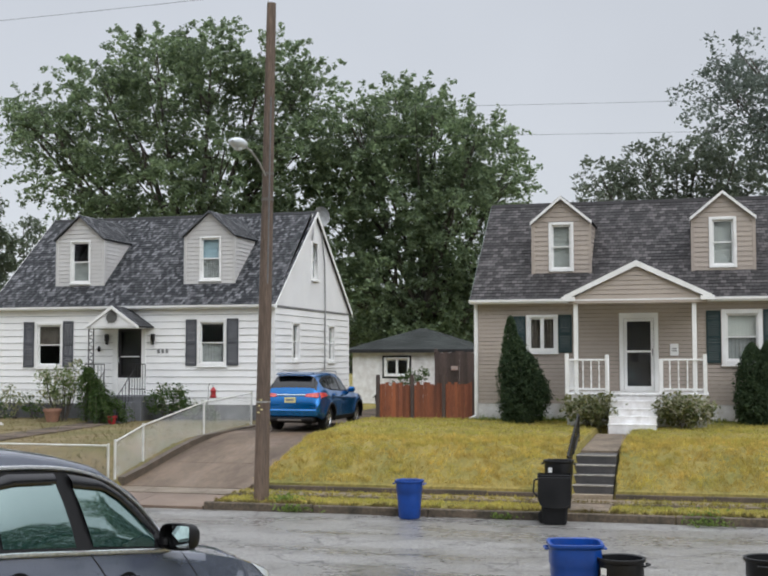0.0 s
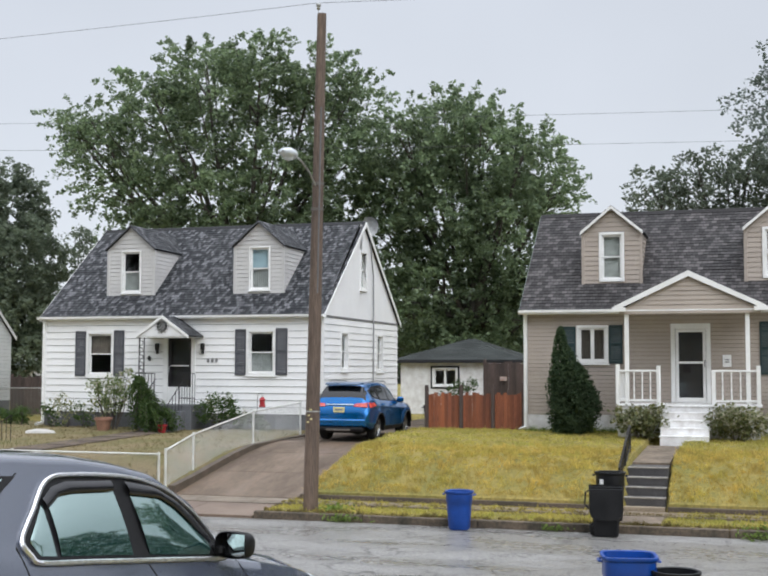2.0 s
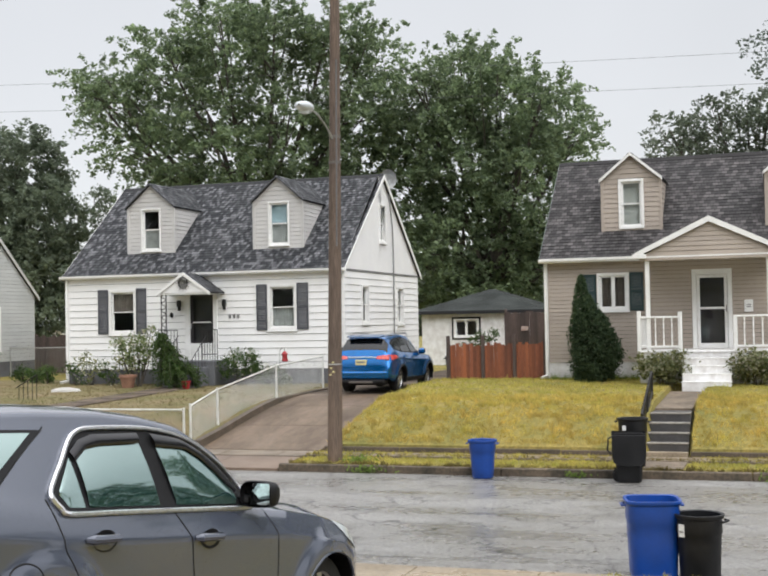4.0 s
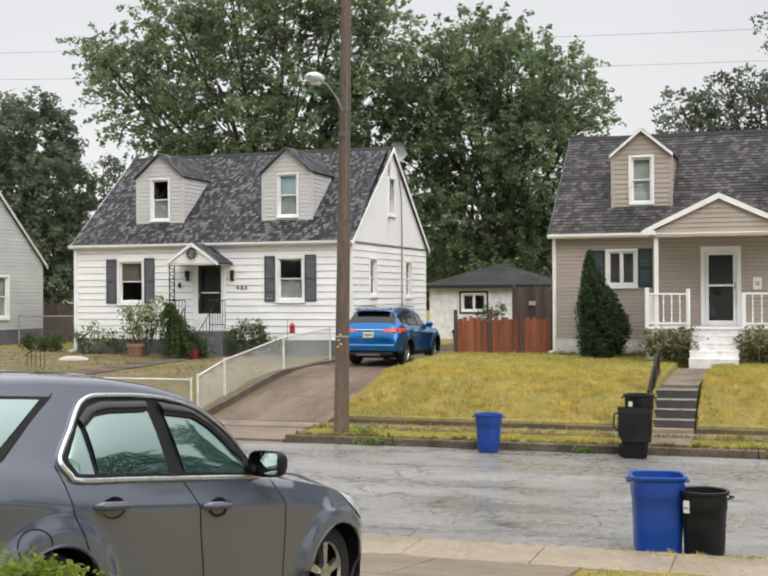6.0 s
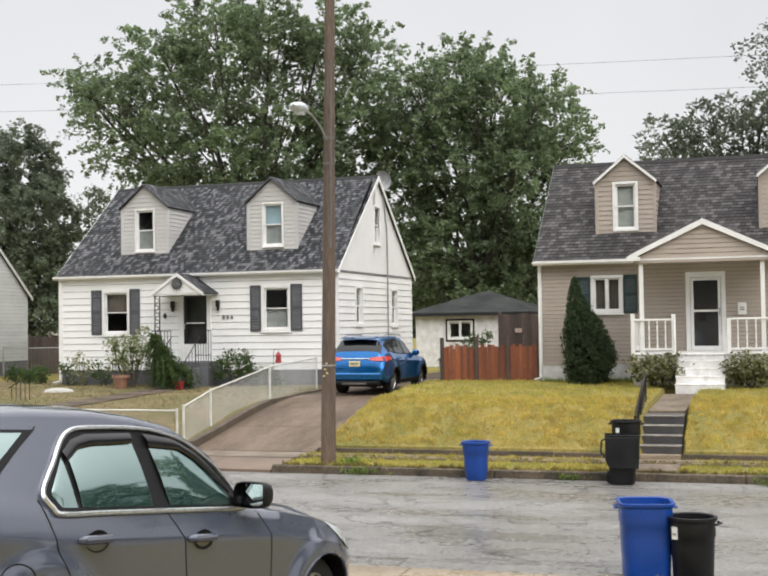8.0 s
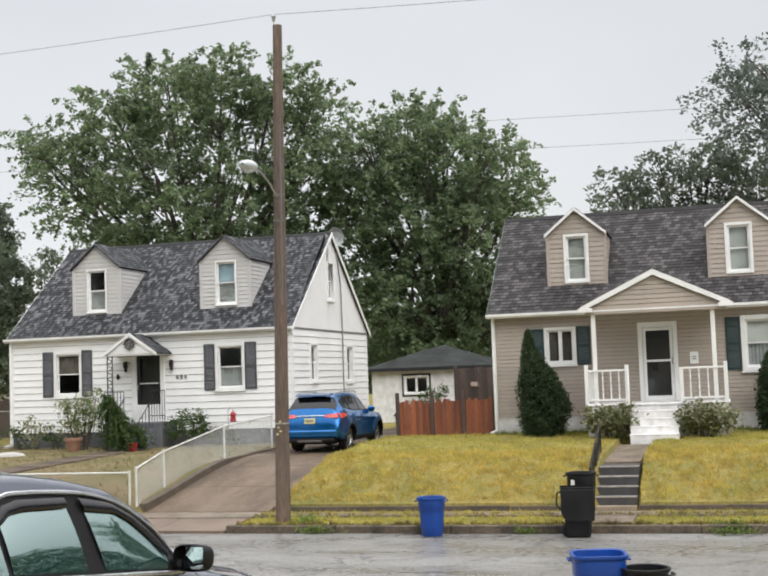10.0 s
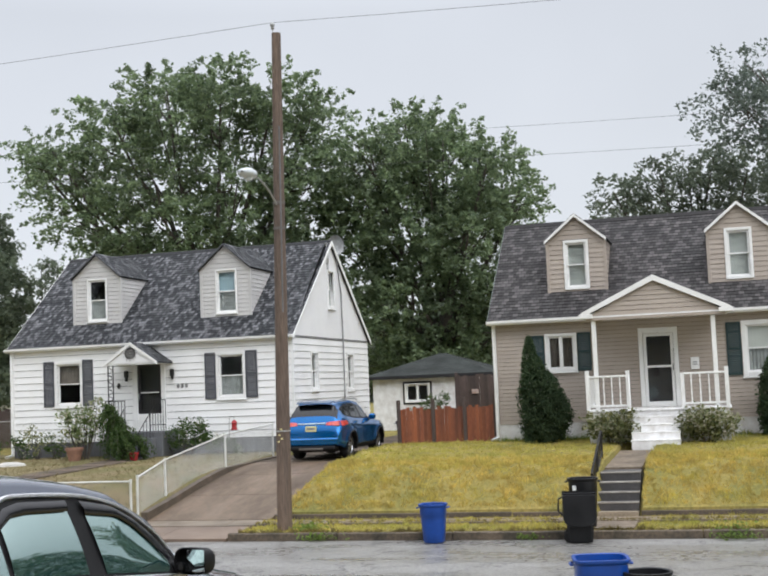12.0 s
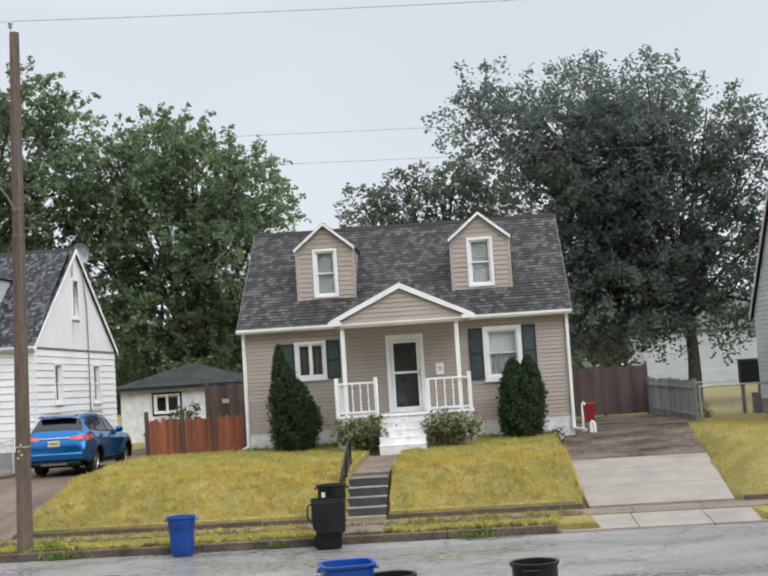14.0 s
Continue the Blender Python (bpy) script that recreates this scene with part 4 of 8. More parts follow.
    for r, s in ((c + 0.14, Z(3.28)), (Z(3.34), d - 0.08)):
        pbox_shape = pbox(Shape(), face_front, a + 0.08, b - 0.08, -0.016, -0.01, r, s)
        put("pane", pbox_shape, M_PANE, door).visible_shadow = False
    put("inner_door", pbox(Shape(), face_front, a, b, -0.14, -0.1, c, d), M_DOOR_DARK, door)
    put("door_handle", Shape().tube([(b - 0.03, -0.02, Z(3.2)), (b - 0.03, -0.07, Z(3.22)), (b - 0.03, -0.07, Z(3.36)), (b - 0.03, -0.02, Z(3.38))], 0.011), M_IRON, door)
    plaque = put("notice_plaque", pbox(Shape(), face_front, X(-0.715), X(-0.486), 0.022, 0.05, Z(3.19), Z(3.52), 0.006), M_TRIM, house, "white plaque")
    for k in range(2):
        put("writing", pbox(Shape(), face_front, X(-0.66), X(-0.54), 0.0505, 0.053, Z(3.37 - 0.06 * k), Z(3.40 - 0.06 * k)), M_FENCE_GREY, plaque)
    # porch
    F, y0 = Z(2.2), -1.93
    porch = put("porch", Shape().box(X(-3.36), X(0.25), y0, -0.03, -0.4, F - 0.06).box(X(-3.41), X(0.30), y0 - 0.05, -0.03, F - 0.055, F, 0.012), M_PAINTED_BRICK, house, "white painted masonry porch")
    for i in range(4):
        top = F - 0.19 * (i + 1)
        put("step", Shape().box(X(-2.2), X(-1.0), y0 - 0.055 - 0.26 * (i + 1), y0 - 0.06 - 0.26 * i, -0.4, top - 0.04).box(X(-2.22), X(-0.98), y0 - 0.06 - 0.26 * (i + 1), y0 - 0.06 - 0.26 * i, top - 0.039, top, 0.006), M_PAINTED_BRICK, porch)
    for x in (-3.12, -0.035):
        put("porch_post", Shape().box(X(x) - 0.055, X(x) + 0.055, y0 + 0.02, y0 + 0.13, F, Z(4.68), 0.008), M_TRIM, porch)
    for x0, x1 in ((-3.36, -2.30), (-0.90, 0.22)):
        for x, t in ((x0, 1.05 if x0 < -3 else 0.9), (x1, 1.02)):
            put("rail_post", Shape().box(X(x) - 0.05, X(x) + 0.05, y0 - 0.03, y0 + 0.07, F, F + t, 0.008), M_TRIM, porch)
        put("top_rail", Shape().box(X(x0) + 0.05, X(x1) - 0.05, y0 - 0.01, y0 + 0.06, F + 0.855, F + 0.905, 0.006), M_TRIM, porch)
        put("bottom_rail", Shape().box(X(x0) + 0.05, X(x1) - 0.05, y0, y0 + 0.05, F + 0.07, F + 0.13, 0.006), M_TRIM, porch)
        n = 4
        for k in range(n):
            x = X(x0) + (x1 - x0) * (k + 1) / (n + 1)
            spindle = Shape().lathe([(0.02, 0.0), (0.02, 0.12), (0.011, 0.15), (0.021, 0.24), (0.013, 0.42), (0.022, 0.56), (0.011, 0.63), (0.02, 0.66), (0.02, 0.73)], (x, y0 + 0.025, F + 0.13), 8)
            put("baluster", spindle, M_TRIM, porch, smooth=True)
    for x in (-3.36, 0.22):
        put("top_rail", Shape().box(X(x) - 0.035, X(x) + 0.035, y0 + 0.07, -0.03, F + 0.84, F + 0.91, 0.006), M_TRIM, porch)
        put("bottom_rail", Shape().box(X(x) - 0.025, X(x) + 0.025, y0 + 0.07, -0.03, F + 0.07, F + 0.13, 0.006), M_TRIM, porch)
        for k in range(6):
            y = y0 + 0.3 + 0.27 * k
            put("baluster", Shape().box(X(x) - 0.022, X(x) + 0.022, y - 0.022, y + 0.022, F + 0.13, F + 0.84), M_TRIM, porch)
    put("hand_pole", Shape().tube([(X(-2.27), y0 - 0.03, F + 0.9), (X(-2.25), y0 - 0.25, F + 0.35), (X(-2.24), y0 - 0.3, F - 0.6), (X(-2.24), y0 - 0.3, -0.1)], 0.022, 7), M_TRIM, porch)
    # porch roof
    xl, xr, xm, za, zb = X(-3.42), X(0.43), X(-1.50), Z(4.78), Z(5.70)
    yf = -2.03
    yb = (zb - ze) / (zr - ze) * (yr - ye) + ye + 0.05
    proof = put("porch_roof", Shape().box(xl + 0.1, xr - 0.1, yf + 0.06, -0.03, Z(4.66), Z(4.70)), M_TRIM, house, "gabled porch roof with white trim")
    put("beam", Shape().box(xl + 0.12, xr - 0.12, yf + 0.04, yf + 0.18, Z(4.58), Z(4.655), 0.006), M_TAUPE, proof)
    fr = lambda u, o, z: (u, yf + 0.08 - o, z)
    gab = Shape()
    gab.prism([(xl + 0.15, yf + 0.16, Z(4.70)), (xr - 0.15, yf + 0.16, Z(4.70)), (xm, yf + 0.16, zb - 0.08)], [(xl + 0.15, yf + 0.08, Z(4.70)), (xr - 0.15, yf + 0.08, Z(4.70)), (xm, yf + 0.08, zb - 0.08)])
    tym = put("gable", gab, M_DARK, proof)
    siding(house, proof, fr, xl, xr, Z(4.70), zb - 0.14, [], 0.125, M_TAUPE, lambda z: (xm - (xm - xl - 0.15) * (zb - 0.08 - z) / (zb - 0.08 - Z(4.70)), xm + (xr - 0.15 - xm) * (zb - 0.08 - z) / (zb - 0.08 - Z(4.70))))
    for x in (xl, xr):
        roof_plane("slope", proof, (x, yf, za), (x, -0.2, za), (xm, yf, zb), (xm, yb, zb), M_ROOF_BROWN, 0.15, thick=0.06)
        pts = [(x, za - 0.12), (xm, zb - 0.14), (xm, zb + 0.012), (x, za + 0.012)]
        rake = Shape().prism([(p[0], yf - 0.035, p[1]) for p in pts], [(p[0], yf - 0.004, p[1]) for p in pts])
        put("rake_board", rake, M_TRIM, proof)
        put("eave_return", Shape().box(x - 0.06 if x == xl else x - 0.3, x + 0.3 if x == xl else x + 0.06, yf - 0.038, yf + 0.1, za - 0.14, za - 0.02, 0.01), M_TRIM, proof)
    for x0, x1, win in ((-4.6, -2.95, (-4.14, -3.42, 5.64, 7.08)), (-0.07, 1.60, (0.38, 1.13, 5.66, 7.10))):
        dormer(house, X(x0), X(x1), 0.67, Z(5.56), Z(7.10), Z(7.82), roof_z, (X(win[0]), X(win[1]), Z(win[2]), Z(win[3])), M_TAUPE, M_ROOF_BROWN, M_TRIM, 0.135, (M_SHADE_GREY, 0.0, 1.0), 0.07)
    for x in (-0.6,):
        vent = Shape().tube([(X(x), yr + 0.3, zr - 0.5), (X(x), yr + 0.3, zr + 0.1)], 0.05, 10)
        put("roof_vent", vent, M_STEEL, house)
    return house


def white_house():
    W, D, G = 10.25, 8.4, 1.1
    X = lambda x: x + 23.45
    Z = lambda z: z - G
    house = root("house", pose(-23.45, 37.14, G), "white-sided cape cottage with charcoal roof and grey shutters", "house")
    ye, ze, yr, zr = -0.16, Z(4.88), 4.16, Z(8.35)
    roof_z = lambda y: ze + (zr - ze) * (y - ye) / (yr - ye)
    o1, o2 = (X(-21.83), X(-20.77), Z(2.82), Z(4.36)), (X(-15.87), X(-14.835), Z(2.88), Z(4.40))
    h1 = window(house, face_front, *o1, 0.09, blind=(M_BROWN_DRAPE, 0.5, 1.0))
    # The grey lower half stands for the window screen.
    h2 = window(house, face_front, *o2, 0.09, blind=(M_CURTAIN_SCREEN, 0.0, 0.5))
    hole = (X(-18.72), X(-17.85), Z(2.02), Z(4.12))
    odoor = (X(-18.9), X(-17.7), Z(2.02), Z(4.22))
    put("foundation", Shape().box(0, W, 0, D, -0.5, 0.53), M_FOUND, house, "dark grey painted foundation")
    wall = wall_slab(house, face_front, 0, W, 0.53, Z(4.8), [h1, h2, hole], M_DARK, label="white wide-lapped siding")
    siding(house, wall, face_front, 0.05, W - 0.05, 0.53, Z(4.8), [o1, o2, odoor], 0.222, M_WHITE, proud=0.03)
    pe = on_side(W)
    Y = lambda y: y - 37.14
    sides = [(Y(38.82), Y(39.6), Z(3.03), Z(4.36)), (Y(42.8), Y(43.62), Z(2.98), Z(4.36)), (Y(40.9), Y(41.62), Z(5.9), Z(7.29))]
    # Brown backing is added to keep the gable panes dark.
    cut = [window(house, pe, *side, 0.07, blind=(M_BROWN_DRAPE, 0, 1)) for side in sides]
    east = wall_slab(house, pe, 0.16, D - 0.16, 0.53, Z(4.82), cut, M_DARK, gable=(Y(41.3), Z(8.25)), label="white gable wall, smooth panel above lapped siding")
    siding(house, east, pe, 0, D, 0.53, Z(4.8), sides[:2], 0.222, M_WHITE, proud=0.03)
    lim = lambda z: (Y(41.3) - 4.3 * (Z(8.3) - z) / 3.45, Y(41.3) + 4.3 * (Z(8.3) - z) / 3.45)
    siding(house, east, pe, 0, D, Z(4.86), Z(8.25), sides[2:], 3.4, M_WHITE_PANEL, lim, proud=0.012)
    put("belt", pbox(Shape(), pe, 0, D, 0.004, 0.04, Z(4.80), Z(4.84), 0.004), M_FENCE_GREY, house)
    put("conduit", Shape().tube([(W + 0.05, Y(41.95), Z(7.7)), (W + 0.06, Y(42.3), Z(6.5)), (W + 0.06, Y(42.35), Z(5.0)), (W + 0.06, Y(42.3), Z(1.9))], 0.025), M_FENCE_GREY, house)
    put("wall", Shape().box(0, W, D - 0.16, D, 0.53, Z(4.8)), M_WHITE, house)
    west = lambda u, o, z: (-o, u, z)
    wall_slab(house, west, 0.16, D - 0.16, 0.53, Z(4.8), [], M_WHITE, gable=(Y(41.3), Z(8.25)))
    for x in (0.0, W):
        put("corner_trim", Shape().box(x - 0.04, x + 0.05 if x == 0 else x + 0.04, -0.04, 0.05, 0.5, Z(4.8), 0.006), M_TRIM, house)
    main_roof(house, -0.12, W + 0.1, ye, ze, yr, zr, D + 0.16, M_ROOF, M_TRIM, "charcoal asphalt shingle roof")
    put("soffit", Shape().box(-0.1, W + 0.08, -0.16, 0, Z(4.76), Z(4.79)), M_TRIM, house)
    gutter(house, -0.2, W + 0.1, -0.16, Z(4.76))
    downspout(house, -0.02, -0.03, 0.05, Z(4.75), -0.1)
    for a, b, c, d in ((-22.25, -21.85, 2.84, 4.38), (-20.765, -20.37, 2.84, 4.40), (-16.265, -15.885, 2.89, 4.41), (-14.825, -14.42, 2.90, 4.43)):
        shutter(house, face_front, X(a), X(b), Z(c), Z(d), M_SHUTTER_GREY)
    # The second dormer's blue upper panel paints the sky reflected in its glass.
    for x0, x1, win, sky_panel in ((-21.47, -19.70, (-20.95, -20.20, 5.72, 7.19), None), (-16.66, -14.9, (-16.13, -15.37, 5.74, 7.21), (M_SKY_PANEL, 0.5, 1.0))):
        # Grey in the lower sash is the dormer's window screen.
        dormer(house, X(x0), X(x1), 0.76, Z(5.63), Z(7.28), Z(8.06), roof_z, (X(win[0]), X(win[1]), Z(win[2]), Z(win[3])), M_GREYSIDE, M_ROOF, M_SHUTTER_GREY, 0.14, (M_CURTAIN_SCREEN, 0.0, 0.5), upper=sky_panel, trim=0.045)
    # entrance
    a, b, c, d = hole
    fr = Shape()
    pbox(fr, face_front, odoor[0], a, -0.1, 0.06, c, Z(4.22), 0.006)
    pbox(fr, face_front, b, odoor[1], -0.1, 0.06, c, Z(4.22), 0.006)
    pbox(fr, face_front, a, b, -0.1, 0.058, d, Z(4.22), 0.006)
    door = put("door", fr, M_TRIM, house, "dark storm door in a white frame")
    leaf = Shape()
    for p, q, r, s in ((a, a + 0.1, c, d), (b - 0.1, b, c, d), (a + 0.1, b - 0.1, d - 0.1, d), (a + 0.1, b - 0.1, Z(2.50), Z(2.58)), (a + 0.1, b - 0.1, Z(3.22), Z(3.27))):
        pbox(leaf, face_front, p, q, -0.04, 0.0, max(r, Z(2.5)), s, 0.004)
    put("storm_frame", leaf, M_DOOR_DARK, door)
    put("storm_rail", pbox(Shape(), face_front, a + 0.1, b - 0.1, -0.03, 0.006, Z(3.18), Z(3.215)), M_TRIM, door)
    put("kick_panel", pbox(Shape(), face_front, a, b, -0.04, 0.003, c, Z(2.495), 0.006), M_TRIM, door)
    put("pane", pbox(Shape(), face_front, a + 0.1, b - 0.1, -0.024, -0.018, Z(2.58), d - 0.1), M_PANE, door).visible_shadow = False
    put("inner_door", pbox(Shape(), face_front, a, b, -0.15, -0.11, c, d), M_DOOR_DARK, door)
    put("door_handle", Shape().tube([(a + 0.05, -0.0, Z(3.0)), (a + 0.05, -0.05, Z(3.02)), (a + 0.05, -0.05, Z(3.14)), (a + 0.05, 0.0, Z(3.16))], 0.011), M_CHROME, door)
    # gabled hood on iron posts
    xl, xr, xm, za, zb, yf = X(-19.36), X(-17.42), X(-18.38), Z(4.17), Z(4.84), -1.14
    hood = put("porch_roof", Shape().box(xl + 0.06, xr - 0.06, yf + 0.05, -0.035, za - 0.05, za - 0.005), M_TRIM, house, "small gabled hood over the entrance")
    put("gable", Shape().prism([(xl + 0.05, yf + 0.1, za), (xr - 0.05, yf + 0.1, za), (xm, yf + 0.1, zb - 0.03)], [(xl + 0.05, yf + 0.03, za), (xr - 0.05, yf + 0.03, za), (xm, yf + 0.03, zb - 0.03)]), M_WHITE_PANEL, hood)
    for x in (xl, xr):
        roof_plane("slope", hood, (x, yf, za), (x, -0.03, za), (xm, yf, zb), (xm, -0.03, zb), M_ROOF, 0.14, thick=0.04)
        pts = [(x, za - 0.09), (xm, zb - 0.1), (xm, zb + 0.01), (x, za + 0.01)]
        put("rake_board", Shape().prism([(p[0], yf - 0.03, p[1]) for p in pts], [(p[0], yf - 0.004, p[1]) for p in pts]), M_TRIM, hood)
    wheel = Shape()
    for r0 in (0.05, 0.13, 0.17):
        wheel.tube([(xm + r0 * math.cos(t), yf - 0.02, Z(4.49) + r0 * math.sin(t)) for t in np.linspace(0, 2 * math.pi, 20)], 0.013, 5)
    for t in np.linspace(0, 2 * math.pi, 12, endpoint=False):
        wheel.tube([(xm + 0.05 * math.cos(t), yf - 0.02, Z(4.49) + 0.05 * math.sin(t)), (xm + 0.26 * math.cos(t), yf - 0.02, Z(4.49) + 0.26 * math.sin(t))], 0.008, 5)
    put("sun_ornament", wheel, M_IRON, hood, "dark round metal sun ornament")
    for x in (xl + 0.2,):
        post = Shape()
        for dx in (-0.09, 0.09):
            post.tube([(x + dx, yf + 0.1, Z(1.95)), (x + dx, yf + 0.1, za - 0.05)], 0.019, 6)
        for k in range(9):
            z = Z(2.05) + k * 0.23
            post.tube([(x + 0.085 * math.sin(t * 2 * math.pi), yf + 0.1, z + 0.23 * t) for t in np.linspace(0, 1, 9)], 0.014, 5)
        put("iron_post", post, M_IRON, hood)
    landing = put("entrance_steps", Shape().box(X(-19.4), X(-17.3), -1.15, -0.035, -0.3, Z(1.93), 0.02), M_FOUND, house, "dark slate entrance steps")
    for i in range(4):
        put("step", Shape().box(X(-18.6), X(-17.5), -1.16 - 0.28 * (i + 1), -1.155 - 0.28 * i, -0.3, Z(1.93) - 0.19 * (i + 1), 0.015), M_FOUND, landing)
    for x0, x1 in ((-19.35, -18.65), (-17.75, -17.2)):
        railing = put("iron_railing", Shape().tube([(X(x0), -1.08, Z(2.95)), (X(x1), -1.08, Z(2.95))], 0.016, 6), M_IRON, house, "black iron railing")
        put("lower_rail", Shape().tube([(X(x0), -1.08, Z(2.15)), (X(x1), -1.08, Z(2.15))], 0.014, 6), M_IRON, railing)
        for k in range(7):
            x = X(x0) + (x1 - x0) * k / 6
            put("bar", Shape().tube([(x, -1.08, Z(1.93)), (x, -1.08, Z(2.95))], 0.011, 5), M_IRON, railing)
    for x in (-18.62, -17.6):
        railing = put("iron_railing", Shape().tube([(X(x), -1.1, Z(2.75)), (X(x), -2.2, Z(1.95)), (X(x), -2.25, Z(1.2))], 0.016, 6), M_IRON, house, "black iron railing")
        for k in range(5):
            y = -1.2 - 0.22 * k
            put("bar", Shape().tube([(X(x), y, Z(2.68 - 0.16 * k)), (X(x), y, Z(1.8 - 0.17 * k))], 0.011, 5), M_IRON, railing)
    for x in (-19.1, -17.42):
        put("wall_lantern", Shape().box(X(x) - 0.06, X(x) + 0.06, -0.16, -0.03, Z(3.72), Z(3.95), 0.02).box(X(x) - 0.035, X(x) + 0.035, -0.12, -0.03, Z(3.6), Z(3.72), 0.01), M_IRON, house)
    for k in range(3):
        put("writing", pbox(Shape(), face_front, X(-17.28) + 0.15 * k, X(-17.19) + 0.15 * k, 0.03, 0.045, Z(3.31), Z(3.45)), M_FENCE_GREY, house)
    put("wall_ornament", Shape().tube([(X(-19.4), -0.05, Z(3.36)), (X(-19.4), -0.06, Z(3.45)), (X(-19.4), -0.05, Z(3.55))], [0.02, 0.07, 0.02], 8), M_IRON, house)
    dish = Shape()
    n = 18
    for r, o in ((0.0, 0.10), (0.2, 0.07), (0.33, 0.0)):
        dish.v += [(r * math.cos(t), o, r * 1.15 * math.sin(t)) for t in np.linspace(0, 2 * math.pi, n, endpoint=False)]
    dish.f = [(i * n + j, i * n + (j + 1) % n, (i + 1) * n + (j + 1) % n, (i + 1) * n + j) for i in range(2) for j in range(n)]
    dish.tube([(0, 0.08, -0.05), (0, 0.3, -0.3), (0, 0.3, -0.75)], 0.022, 6)
    dish.v = [(p[0] + W - 0.1, p[1] + Y(42.35), p[2] + Z(8.3)) for p in dish.v]
    put("satellite_dish", dish, M_STEEL, house, "grey satellite dish")
    return house


def plain_house(x0, x1, y0, y1, g, zs, ze, zr, east, mat, found, label, windows, roof_mat):
    """A neighbour whose gable end faces the street's middle: east tells which end shows."""
    W, D = x1 - x0, y1 - y0
    house = root("house", pose(x0, y0, g), label, "house")
    ym, top = D / 2, zr - g
    pl = on_side(W) if east else (lambda u, o, z: (-o, u, z))
    holes = []
    for w in windows:
        box_ = (w[0] - y0, w[1] - y0, w[2] - g, w[3] - g)
        holes.append((box_, window(house, pl, *box_, 0.09, blind=(M_CURTAIN_SCREEN, 0, 1))))
    put("foundation", Shape().box(0, W, 0, D, -0.5, zs - g), found, house)
    wall = wall_slab(house, pl, 0.16, D - 0.16, zs - g, ze - g, [h for _, h in holes], M_DARK, gable=(ym, top - 0.1), label="lapped siding gable wall")
    siding(house, wall, pl, 0, D, zs - g, ze - g, [b for b, _ in holes], 0.15, mat)
    k = (D / 2) / (zr - ze)
    siding(house, wall, pl, 0, D, ze - g, top - 0.1, [], 0.15, mat, lambda z: (ym - (top - z) * k + 0.02, ym + (top - z) * k - 0.02))
    for ya in (0, D - 0.16):
        put("wall", Shape().box(0, W, ya, ya + 0.16, zs - g, ze - g), mat, house)
    put("wall", Shape().box(0 if east else W - 0.16, 0.16 if east else W, 0.16, D - 0.16, zs - g, ze - g), mat, house)
    s = (zr - ze) / (D / 2)
    main_roof(house, -0.12, W + 0.12, -0.2, ze - g - 0.2 * s + 0.1, ym, top + 0.1, D + 0.2, roof_mat, M_GREYSIDE, "dark shingle roof")
    return house


taupe_house()
white_house()
plain_house(-40.5, -30.2, 36.6, 45.0, 1.1, 1.75, 4.5, 8.2, True, M_COOL_SIDE, M_FOUND, "pale grey lapped-siding cottage at the street's end", [(41.6, 42.6, 2.2, 4.0)], M_ROOF)
plain_house(9.68, 19.3, 33.5, 41.1, 1.2, 1.8, 4.6, 8.2, False, M_PALE_SIDE, M_FOUND, "pale lapped-siding cottage beside the concrete driveway", [(34.5, 35.4, 2.6, 4.0)], M_ROOF)


def garage():
    g = 1.1
    thing = root("garage", pose(-15.0, 52.2, g), "low white garage with a dark hipped roof", "garage")
    W, D, h = 5.2, 5.6, 2.4
    o = (1.46, 2.61, 1.22, 2.06)
    hole = window(thing, face_front, *o, 0.07, False, "casement", frame_mat=M_TRIM, label="small white window with dark surround")
    ring = Shape()
    for p, q, r, s in ((o[0] - 0.08, o[0], o[2] - 0.08, o[3] + 0.08), (o[1], o[1] + 0.08, o[2] - 0.08, o[3] + 0.08), (o[0], o[1], o[3], o[3] + 0.08), (o[0], o[1], o[2] - 0.08, o[2])):
        pbox(ring, face_front, p, q, 0.003, 0.03, r, s, 0.005)
    put("surround", ring, M_DARK, thing)
    for b6 in ((0, W, D - 0.15, D), (0, 0.15, 0.15, D - 0.15), (W - 0.15, W, 0.15, D - 0.15)):
        put("wall", Shape().box(*b6, -0.4, h), M_PAINTED_BRICK, thing)
    wall_slab(thing, face_front, 0, W, -0.4, h, [hole], M_PAINTED_BRICK, label="off-white painted wall")
    e, r0, r1, yr, zr = 0.32, 2.45, 2.75, 2.8, h + 1.0
    for a, b, c, d in (((-e, -e, h), (W + e, -e, h), (r0, yr, zr), (r1, yr, zr)), ((-e, D + e, h), (W + e, D + e, h), (r0, yr, zr), (r1, yr, zr)),
                       ((-e, -e, h), (-e, D + e, h), (r0, yr, zr), (r0, yr + 0.01, zr)), ((W + e, -e, h), (W + e, D + e, h), (r1, yr, zr), (r1, yr + 0.01, zr))):
        roof_plane("roof", thing, a, b, c, d, M_ROOF_GREEN, label="dark hipped shingle roof")
    put("fascia", Shape().box(-e, W + e, -e - 0.03, -e, h - 0.13, h + 0.02), M_DARK, thing)
    put("fascia", Shape().box(W + e, W + e + 0.03, -e - 0.03, D + e, h - 0.13, h + 0.02), M_DARK, thing)


garage()

# ---------------------------------------------------------------- plants

